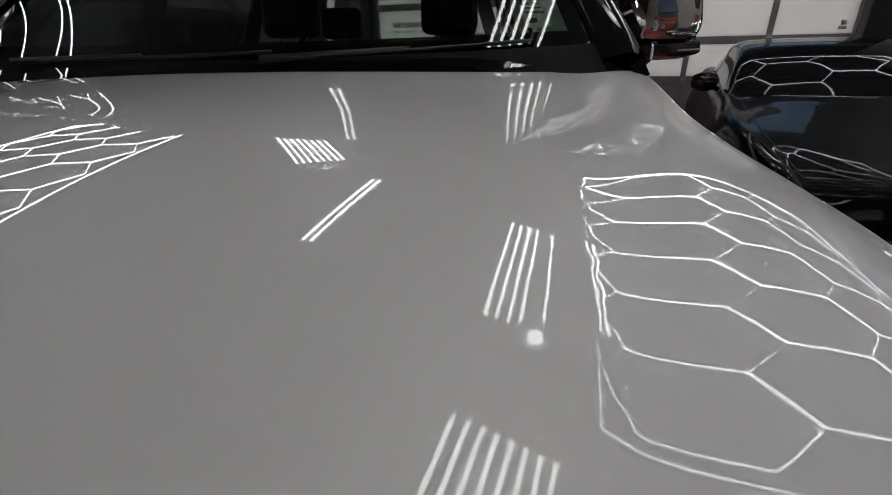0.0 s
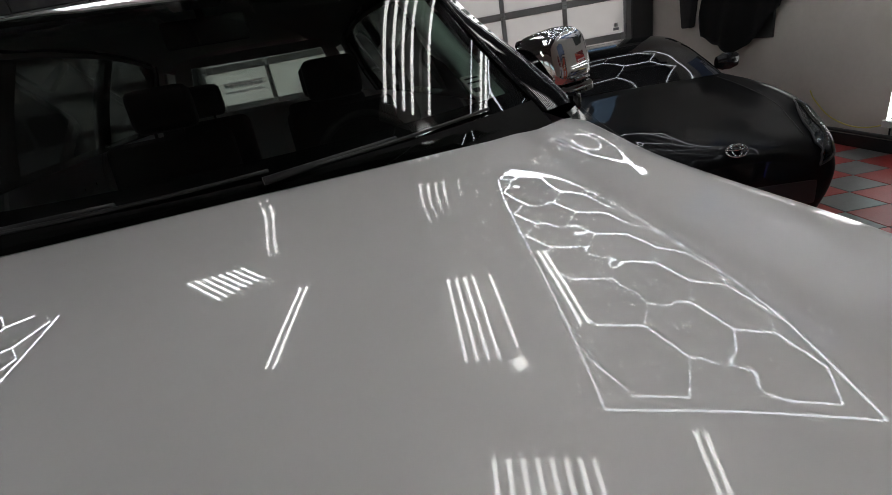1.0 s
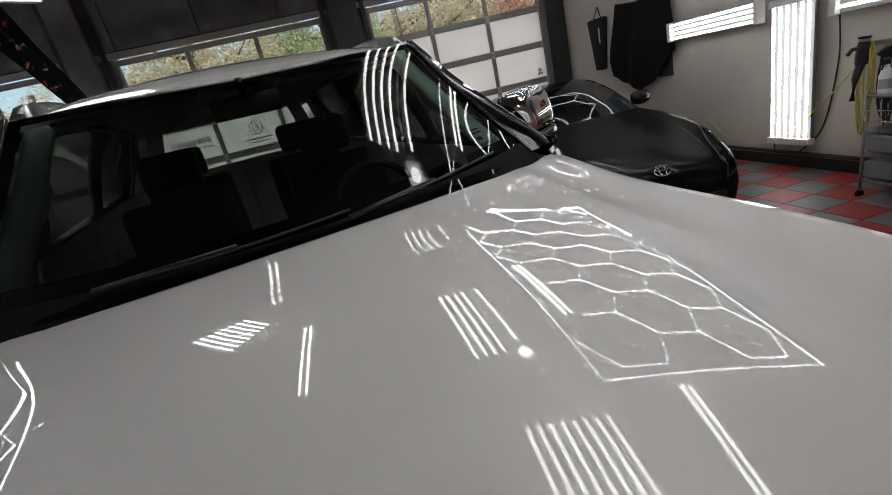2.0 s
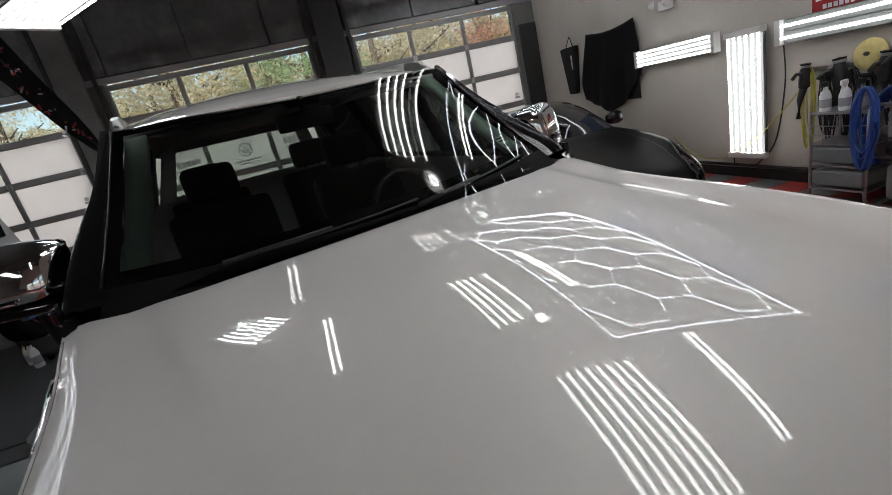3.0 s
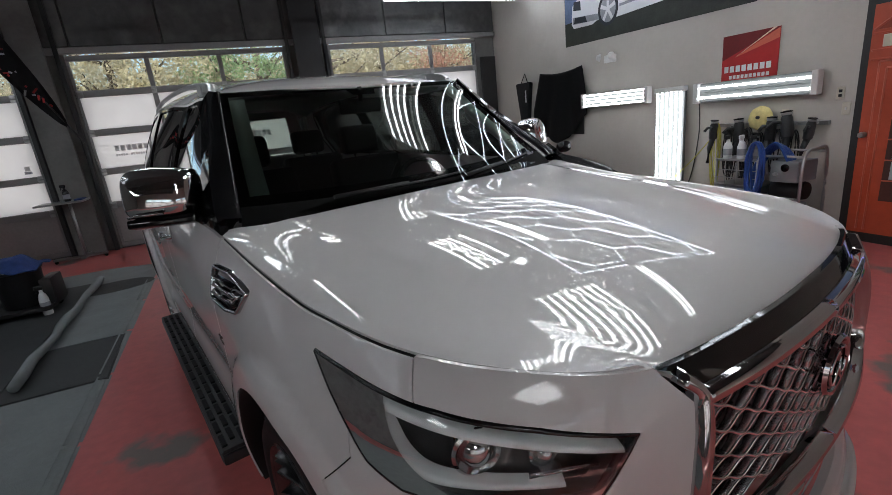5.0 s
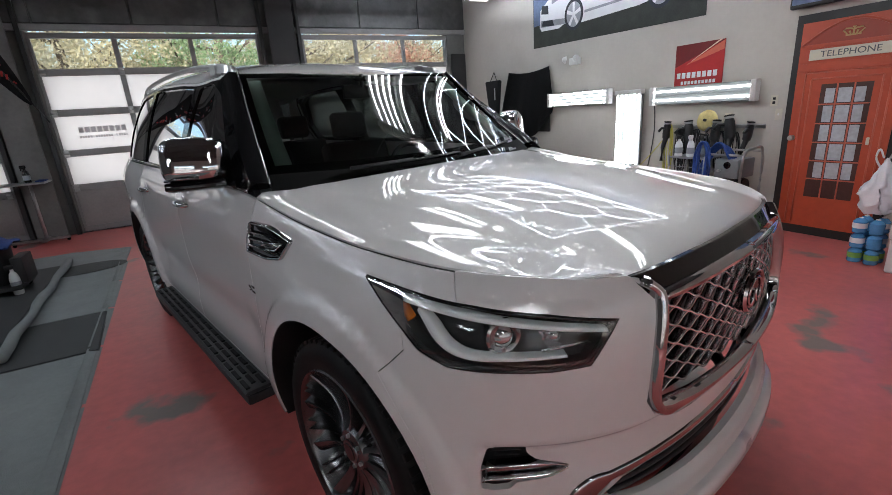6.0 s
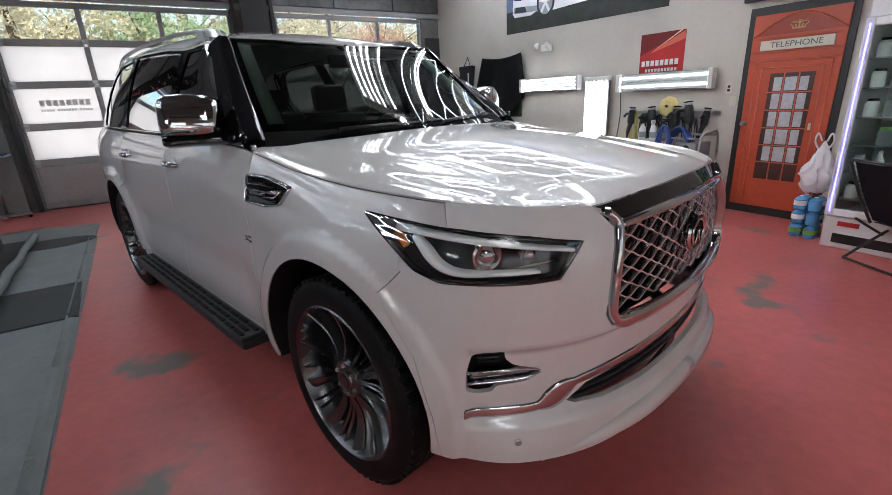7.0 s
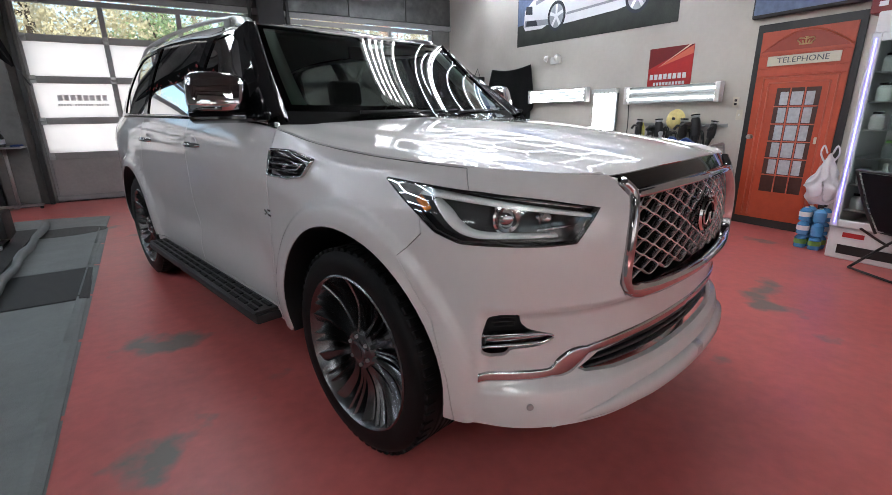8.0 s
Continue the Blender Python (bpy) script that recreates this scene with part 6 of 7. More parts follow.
# headlamps
for sgn, f in ((-1, right), (1, left)):
    hl = part("headlamp", sheet("headlamp", f([(s * 1.0, z) for s, z in LAMP], out=-0.055), 0.035, 0.0), SATIN_BLACK, suv, "black headlamp housing with light strips")
    # side wall of the housing
    bm = bmesh.new()
    lo = [bm.verts.new(flank(sgn)(s, z, -0.055)) for s, z in densify(LAMP, 0.04)]
    hi = [bm.verts.new(flank(sgn)(s, z, -0.004)) for s, z in densify(LAMP, 0.04)]
    for i in range(len(lo)):
        j = (i + 1) % len(lo)
        bm.faces.new((lo[i], lo[j], hi[j], hi[i]))
    part("lamp_wall", bm, SATIN_BLACK, hl)
    lens = part("lens", sheet("lens", f(LAMP, out=0.001), 0.03, 0.0), LENS_GLASS, hl, "clear lens")
    lens.visible_shadow = False
    bm = bmesh.new()
    rim = densify(LAMP, 0.03)
    strip(bm, sgn, rim + rim[:1], -0.004, 0.008, 0.005)
    part("lens_rim", bm, GLOSS_BLACK, hl)
    bm = bmesh.new()
    strip(bm, sgn, fine([(-0.335, 1.058), (-0.46, 1.050), (-0.60, 1.037), (-0.763, 1.017), (-0.90, 0.998)], 6), -0.012, [0.019 - 0.0004 * i for i in range(25)], 0.010)
    part("upper_light_strip", bm, LIGHT_PIPE, hl, "milky daytime running strip")
    bm = bmesh.new()
    strip(bm, sgn, fine([(-0.40, 1.035), (-0.445, 1.005), (-0.50, 0.965), (-0.56, 0.947), (-0.66, 0.945), (-0.80, 0.945)], 6), -0.03, [0.010 + 0.0026 * i for i in range(8)] + [0.029 - 0.0012 * i for i in range(8)] + [0.019 - 0.0008 * i for i in range(15)], 0.012)
    part("lower_light_strip", bm, LIGHT_PIPE, hl, "curved milky light strip")
    bm = bmesh.new()
    strip(bm, sgn, fine([(-0.40, 1.07), (-0.6, 1.054), (-0.90, 1.018)], 8), -0.03, 0.008, 0.012)
    strip(bm, sgn, [(-0.74, 0.962), (-0.86, 0.972)], -0.03, 0.006, 0.012)
    part("lamp_trim", bm, CHROME, hl)
    bm = bmesh.new()
    strip(bm, sgn, fine([(-0.315, 1.040), (-0.345, 1.022), (-0.375, 1.003)], 5), -0.03, 0.010, 0.01)
    part("side_marker", bm, AMBER, hl, "amber side marker")
    for sc, rad in ((-0.645, 0.030), (-0.765, 0.018)):
        x, y, z = body(sc, 0.992, -0.045)
        nx, ny = plan(sc)[2:]
        face = Vector((sgn * (nx * 0.45), ny * 0.9 - 0.25, 0)).normalized().to_track_quat("Z", "Y").to_matrix().to_4x4()
        mm = Matrix.Translation((sgn * x, y, z)) @ face
        pr = part("projector", lathe([(rad * 1.5, -0.012), (rad * 1.55, 0.012), (rad * 1.35, 0.016), (rad * 1.15, 0.006), (rad * 1.05, 0.004)], 28, mm, caps=False), CHROME, hl, "round chrome projector")
        part("projector_lens", lathe([(rad * 1.05, 0.004), (rad * 0.95, 0.014), (rad * 0.65, 0.024), (rad * 0.3, 0.029), (0, 0.03)], 28, mm, caps=False), CHROME, pr)

# hood
edge = [(p[0], p[1]) for p in EDGE if p[1] < 0.575]
front = [(0.0, -0.826), (0.15, -0.823), (0.30, -0.810), (0.42, -0.790), (0.50, -0.770)]
rear = [(0.875, 0.595), (0.84, 0.592), (0.75, 0.545), (0.60, 0.497), (0.40, 0.463), (0.20, 0.444), (0.0, 0.438)]
half = front + edge + rear
hood_poly = half + [(-x, y) for x, y in half[::-1] if x > 0]


def hood_lift(x, y, o):
    e = 0.0
    # rolled front edge
    fy = -0.826 + 0.2 * x * x if abs(x) < 0.53 else -0.77
    e = -0.012 * max(0, 1 - (y - fy) / 0.03) ** 2
    return x, y, hood_z(x, y) + e + o


for sgn in (-1, 1):                        # black strip added as shade under the gap between hood and fender
    seal = tube([(sgn * (p[0] - 0.010), p[1], p[2] - 0.016) for p in EDGE[::2]], 0, flat=(0.026, 0.006))
    part("hood_seal", seal, SATIN_BLACK, suv, "black strip standing in for shade in the hood gap")
hood = part("hood", sheet("hood", [(hood_poly, [], hood_lift, False)], 0.02, 0.006), PAINT, suv, "smooth white hood with two long creases")
# plain block, coloured black to put shade behind the panel gaps
part("engine_bay_shade", box((-0.62, -0.58, 0.70), (0.62, 0.50, 1.02), 0.05), SATIN_BLACK, suv, "black block standing in for shade behind the panel gaps")

# side vents behind the front wheels
VENT = [(0.535, 1.148), (0.40, 1.146), (0.225, 1.118), (0.262, 1.058), (0.36, 1.044), (0.525, 1.046)]
for sgn, f in ((-1, right), (1, left)):
    v = part("side_vent", sheet("side_vent", f(rounded(VENT, 0.008), out=0.002), 0.03, 0.01), GLOSS_BLACK, suv, "gloss black fender vent with chrome fins")
    bm = bmesh.new()
    ring = rounded(VENT, 0.010)
    strip(bm, sgn, densify(ring + ring[:1], 0.05), 0.004, 0.010, 0.010)
    part("vent_frame", bm, CHROME, v, "chrome vent frame")
    for k, (z, a, b) in enumerate(((1.118, 0.50, 0.33), (1.096, 0.50, 0.30), (1.072, 0.50, 0.30))):
        bm = bmesh.new()
        strip(bm, sgn, [(a, z), ((a + b) / 2, z), (b, z - 0.004)], 0.004, 0.009, 0.014)
        part("vent_fin", bm, DARK_CHROME if k == 1 else GLOSS_BLACK, v)
    bm = bmesh.new()
    strip(bm, sgn, [(0.40, 1.085), (0.33, 1.100), (0.28, 1.100), (0.30, 1.080), (0.38, 1.072)], 0.004, 0.008, 0.012)
    part("vent_emblem", bm, CHROME, v)
    bm = bmesh.new()
    strip(bm, sgn, [(0.60, 0.885), (0.575, 0.872), (0.60, 0.866)], 0.0, 0.007, 0.003)
    strip(bm, sgn, [(0.57, 0.888), (0.545, 0.886)], 0.0, 0.007, 0.003)
    strip(bm, sgn, [(0.57, 0.868), (0.545, 0.864)], 0.0, 0.007, 0.003)
    part("door_badge", bm, DARK_CHROME, suv, "small dark badge")

# ---- greenhouse ----
ROOF_LONG = [(1.0, 1.700), (1.13, 1.738), (1.22, 1.766), (1.4, 1.808), (1.65, 1.847), (2.0, 1.876), (2.6, 1.895), (3.2, 1.878), (3.6, 1.83), (3.9, 1.765)]


def roof_half(y):
    return interp2([(1.0, 0.69), (1.3, 0.715), (2.0, 0.73), (3.0, 0.715), (3.6, 0.68), (3.9, 0.64)], y)


def roof_lift(x, y, o):
    w = roof_half(y)
    f = abs(x) / w
    return x, y, interp2(ROOF_LONG, y) - (0.03 + 0.085 * smooth(1.1, 1.7, y)) * (0.45 * f * f + 0.55 * f ** 7) + o


half = [(0.0, 1.13), (0.30, 1.14), (0.55, 1.17), (0.68, 1.205)] + [(roof_half(y) + 0.005, y) for y in (1.28, 1.5, 1.8, 2.2, 2.6, 3.0, 3.3, 3.6)] + [(0.62, 3.82), (0.4, 3.86), (0.0, 3.88)]
roof_poly = half + [(-x, y) for x, y in half[::-1] if x > 0]
roof = part("roof", sheet("roof", [(roof_poly, [], roof_lift, False)], 0.045, 0.03), PAINT, suv, "white roof")
for sgn in (-1, 1):
    rail = curve_pts([(sgn * 0.655, 1.22, 1.748), (sgn * 0.66, 1.32, 1.778), (sgn * 0.665, 1.46, 1.803), (sgn * 0.675, 1.9, 1.832), (sgn * 0.675, 2.6, 1.842), (sgn * 0.665, 3.2, 1.825), (sgn * 0.645, 3.5, 1.785), (sgn * 0.635, 3.58, 1.765)], 6)
    bm = tube(rail, 0.013, 8)
    for p in (1.5, 2.4, 3.1):
        add_box(bm, (sgn * 0.665 - 0.014, p - 0.05, 1.76), (sgn * 0.665 + 0.014, p + 0.05, 1.812), 0.006)
    part("roof_rail", bm, STEEL, suv, "satin roof rail")
    bm = bmesh.new()
    foot = [(-0.02, 1.20, 1.742), (0.02, 1.20, 1.742), (0.022, 1.42, 1.770), (-0.022, 1.42, 1.770), (-0.013, 1.27, 1.785), (0.013, 1.27, 1.785), (0.014, 1.42, 1.812), (-0.014, 1.42, 1.812)]
    vs = [bm.verts.new((sgn * 0.66 + x, y, z)) for x, y, z in foot]
    for q in ((0, 1, 5, 4), (4, 5, 6, 7), (1, 2, 6, 5), (0, 4, 7, 3), (2, 3, 7, 6)):
        bm.faces.new([vs[i] for i in q])
    part("rail_foot", bm, STEEL, suv)


def ws_lift(u, v, o):
    """Windscreen: u across (-1 to 1), v up (0 to 1)."""
    bx, by, bz = 0.80 * u, 0.440 + 0.215 * u * u, 1.277 + 0.014 * u * u
    tx, ty, tz = 0.665 * u, 1.149 + 0.006 * u * u, 1.741 - 0.002 * u * u
    x, y, z = (bx + (tx - bx) * v, by + (ty - by) * v, bz + (tz - bz) * v)
    k = -0.013 * math.sin(math.pi * min(max(v, 0), 1)) + o
    return x, y - 0.62 * k, z + 0.78 * k


ws = part("windscreen", sheet("windscreen", [([(-1, -0.06), (1, -0.06), (1, 1), (-1, 1)], [], ws_lift, False)], 0.06, 0.0), WS_GLASS, suv, "dark tinted windscreen")
bm_frit = [([(-1.012, -0.08), (1.012, -0.08), (1.012, 1.0), (-1.012, 1.0)], [[(-0.955, 0.10), (0.955, 0.10), (0.955, 0.955), (0.12, 0.955), (0.09, 0.90), (-0.09, 0.90), (-0.12, 0.955), (-0.955, 0.955)]], lambda u, v, o: ws_lift(u, v, o - 0.004), False)]
part("windscreen_border", sheet("windscreen_border", bm_frit, 0.06, 0.0), GLOSS_BLACK, ws, "black glass border")

STICKER = shader("pale_sticker_paper", (0.62, 0.68, 0.62), 0.6, spread=0.08, scale=30)
st_in = part("inspection_sticker", sheet("inspection_sticker", [([(0.82, 0.13), (0.90, 0.13), (0.90, 0.25), (0.82, 0.25)], [], lambda u, v, o: ws_lift(u, v, o - 0.007), False)], 0.05, 0.0), STICKER, ws, "pale paper sticker inside the windscreen")
for v0, v1, u1 in ((0.15, 0.175, 0.86), (0.20, 0.21, 0.89), (0.225, 0.235, 0.89)):
    part("print_bar", sheet("print_bar", [([(0.83, v0), (u1, v0), (u1, v1), (0.83, v1)], [], lambda u, v, o: ws_lift(u, v, o - 0.005), False)], 0.05, 0.0), SATIN_BLACK, st_in)


def belt(y):
    x, yy, _ = body(y, soft_table(TOP, y))
    return x, soft_table(TOP, y)


def side_lift(sgn):
    def lift(y, f, o):
        xb, zb = belt(y)
        tx, tz = roof_half(y) - 0.004, roof_lift(roof_half(y), y, 0)[2] + 0.003
        b = 0.016 * math.sin(math.pi * min(max(f, 0), 1))
        x, z = xb + (tx - xb) * f, zb + (tz - zb) * f
        n = Vector((tz - zb, -(tx - xb))).normalized()
        return sgn * (x + n.x * (b + o)), y, z + n.y * (b + o)
    return lift


WIN = [[(0.80, 0.03), (1.56, 0.03), (1.56, 0.93), (1.34, 0.93), (1.20, 0.82)], [(1.66, 0.03), (2.56, 0.03), (2.60, 0.93), (1.66, 0.93)], [(2.66, 0.03), (3.40, 0.04), (3.47, 0.35), (3.36, 0.80), (3.20, 0.92), (2.70, 0.93)]]
FRAME = [(0.56, 0.0), (3.5, 0.0), (3.58, 0.35), (3.50, 0.85), (3.42, 1.0), (1.235, 1.0)]
for sgn in (-1, 1):
    fl = side_lift(sgn)
    fr = part("window_frame", sheet("window_frame", [(FRAME, [rounded(w, 0.03) for w in WIN], fl, sgn > 0)], 0.05, 0.03), GLOSS_BLACK, suv, "gloss black window frame and pillars")
    for w in WIN:
        p = part("side_window", sheet("side_window", [(rounded(w, 0.02), [], lambda a, b, o, fl=fl: fl(a, b, o - 0.008), sgn > 0)], 0.06, 0.0), TINT_GLASS, fr, "dark tinted side window")
    # bright moulding along the belt and over the doors
    bm = bmesh.new()
    add_tube(bm, [fl(0.62 + 2.85 * i / 40, 0.012, 0.004) for i in range(41)], 0.006, 6)
    part("belt_moulding", bm, CHROME, fr)
    # A-pillar: black strip between windscreen and side window
    bm = bmesh.new()
    rows = []
    for i in range(13):
        v = i / 12
        a = ws_lift(sgn * 1.0, v - 0.06 * (1 - v), 0.004)
        yb = 0.60 + (1.238 - 0.60) * v
        b = fl(yb, 1.0 if v > 0.97 else max((yb - 0.56) / (1.235 - 0.56), 0.0), 0.004)
        mid = ((a[0] + b[0]) / 2 + sgn * 0.016, (a[1] + b[1]) / 2 - 0.016, (a[2] + b[2]) / 2 + 0.012)
        rows.append([bm.verts.new(p) for p in (a, mid, b)])
    for p, q in zip(rows, rows[1:]):
        for j in range(2):
            quad = (p[j], p[j + 1], q[j + 1], q[j])
            bm.faces.new(quad if sgn > 0 else quad[::-1])
    part("front_pillar", bm, GLOSS_BLACK, suv, "gloss black windscreen pillar")
    bm = bmesh.new()
    add_tube(bm, [ws_lift(sgn * 1.012, -0.05 + 1.05 * i / 12, 0.006) for i in range(13)], 0.006, 6)
    part("pillar_moulding", bm, GLOSS_BLACK, suv)
    # rear roof pillar in body colour
    RP = [(3.5, 0.0), (3.92, 0.0), (3.80, 0.55), (3.62, 1.0), (3.42, 1.0), (3.50, 0.85), (3.58, 0.35)]
    part("rear_pillar", sheet("rear_pillar", [(RP, [], fl, sgn > 0)], 0.05, 0.02), PAINT, suv)

# cowl with wipers
bm = bmesh.new()
rowa, rowb = [], []
for i in range(25):
    u = -1 + 2 * i / 24
    a = ws_lift(u, 0.015, 0.003)
    xx = 0.83 * u
    yr = interp2([(0.0, 0.438), (0.20, 0.444), (0.40, 0.463), (0.60, 0.497), (0.75, 0.545), (0.84, 0.592)], abs(xx)) - 0.02
    rowa.append(bm.verts.new(a))
    rowb.append(bm.verts.new((xx, yr, hood_z(xx, yr) - 0.03)))
for i in range(24):
    bm.faces.new((rowb[i], rowb[i + 1], rowa[i + 1], rowa[i]))
part("cowl", bm, COWL, suv, "black plastic cowl under the windscreen")
for u0, u1 in ((-0.62, 0.10), (0.12, 0.78)):
    bm = bmesh.new()
    p0, p1 = Vector(ws_lift(u0, 0.0, 0.012)), Vector(ws_lift(u1, 0.035, 0.014))
    add_tube(bm, [p0, p0.lerp(p1, 0.3), p0.lerp(p1, 0.55)], [0.009, 0.007, 0.005], 6)
    add_tube(bm, [ws_lift(u0 + (u1 - u0) * (0.1 + 0.95 * t), 0.012 + 0.028 * t, 0.007) for t in [i / 10 for i in range(11)]], 0.004, 6)
    part("wiper", bm, SATIN_BLACK, suv, "black wiper arm and blade")

# tail: rear window, tailgate


def tail_lift(u, v, o):
    bx, tx = 0.80 * u, 0.60 * u
    y = 4.12 - 0.10 * u * u - 0.30 * max(v, 0) ** 1.3
    return bx + (tx - bx) * v, y + o, 1.27 + 0.49 * v


part("tailgate", sheet("tailgate", [([(-1, 0), (1, 0), (1, 1), (-1, 1)], [[(-0.82, 0.10), (0.82, 0.10), (0.82, 0.86), (-0.82, 0.86)]], tail_lift, True)], 0.08, 0.02), PAINT, suv)
p = part("rear_window", sheet("rear_window", [([(-0.82, 0.10), (0.82, 0.10), (0.82, 0.86), (-0.82, 0.86)], [], lambda u, v, o: tail_lift(u, v, o - 0.006), True)], 0.08, 0.0), CLEAR_GLASS, suv, "clear rear window")
p.visible_shadow = False

# door mirrors: the outer end swept back
for sgn in (-1, 1):
    turn = Matrix.Translation((sgn * 0.985, 0.915, 1.372)) @ Matrix.Rotation(radians(28 * sgn), 4, "Z") @ Matrix.Rotation(radians(-13), 4, "X")
    mir = part("mirror", box((sgn * 0.905 - 0.03, 0.70, 1.258), (sgn * 0.905 + 0.03, 0.86, 1.29), 0.012), GLOSS_BLACK, suv, "door mirror with a chrome shell on a black foot")
    bm = bmesh.new()
    sections = []
    for k in range(13):
        f = k / 12
        size = max(1 - f ** 3.2, 0.0) ** 0.5
        w, h = 0.128 * (0.60 + 0.40 * size), 0.098 * (0.52 + 0.48 * size)
        ring = []
        for q in range(36):
            a = 2 * math.pi * q / 36
            ca, sa = math.cos(a), math.sin(a)
            px = w * math.copysign(abs(ca) ** 0.45, ca)
            pz = h * math.copysign(abs(sa) ** 0.50, sa)
            if sa > 0:                     # the top edge falls a little towards the body
                pz *= 1.0 - 0.16 * smooth(0.03, -0.13, px)
            ring.append(bm.verts.new(turn @ Vector((sgn * (px + 0.006 * f), -0.105 * f, pz - 0.008 * f))))
        sections.append(ring)
    for a, b in zip(sections, sections[1:]):
        for q in range(36):
            bm.faces.new((a[q], a[(q + 1) % 36], b[(q + 1) % 36], b[q]))
    bm.faces.new(sections[0])
    bm.faces.new(sections[-1])
    bmesh.ops.recalc_face_normals(bm, faces=bm.faces)
    part("mirror_shell", bm, CHROME, mir, "chrome mirror shell", sharp=50)
    bm = box((-0.118, -0.085, -0.128), (0.118, -0.002, -0.092), 0.012, 2)
    bmesh.ops.transform(bm, matrix=turn, verts=bm.verts)
    part("mirror_base", bm, GLOSS_BLACK, mir)
    bm = box((-0.114, -0.001, -0.080), (0.114, 0.006, 0.080), 0.01)
    bmesh.ops.transform(bm, matrix=turn, verts=bm.verts)
    part("mirror_glass", bm, CHROME, mir)
    bm = tube([turn @ Vector((sgn * x, y, -0.084)) for x, y in ((-0.02, -0.104), (0.07, -0.098), (0.118, -0.06))], 0.006, 6)
    part("mirror_signal", bm, DARK_CHROME, mir)
    part("mirror_sail", box((sgn * 0.905 - 0.012, 0.60, 1.255), (sgn * 0.905 + 0.012, 0.84, 1.30), 0.008), GLOSS_BLACK, mir)

# running boards
for sgn in (-1, 1):
    rb = part("running_board", box((sgn * 0.97 - 0.10, 0.62, 0.35), (sgn * 0.97 + 0.078, 2.50, 0.396), 0.018, 2), SATIN_BLACK, suv, "black running board with a ribbed tread")
    part("tread", box((sgn * 0.97 - 0.098, 0.63, 0.392), (sgn * 0.97 + 0.074, 2.49, 0.410), 0.008), SATIN_BLACK, rb)
    for r in range(5):
        bm = bmesh.new()
        for k in range(16):
            y = 0.66 + k * 0.112 + (0.03 if r % 2 else 0)
            add_box(bm, (sgn * 0.97 - 0.088 + r * 0.034, y, 0.408), (sgn * 0.97 - 0.068 + r * 0.034, y + 0.088, 0.418), 0.003)
        part("tread_rib", bm, RUBBER, rb)

# ---- wheels ----
TYRE = [(0.300, -0.13), (0.335, -0.137), (0.37, -0.138), (0.392, -0.124), (0.403, -0.10), (0.406, -0.07), (0.406, 0.07), (0.403, 0.10), (0.392, 0.124), (0.37, 0.138), (0.335, 0.138), (0.305, 0.131)]


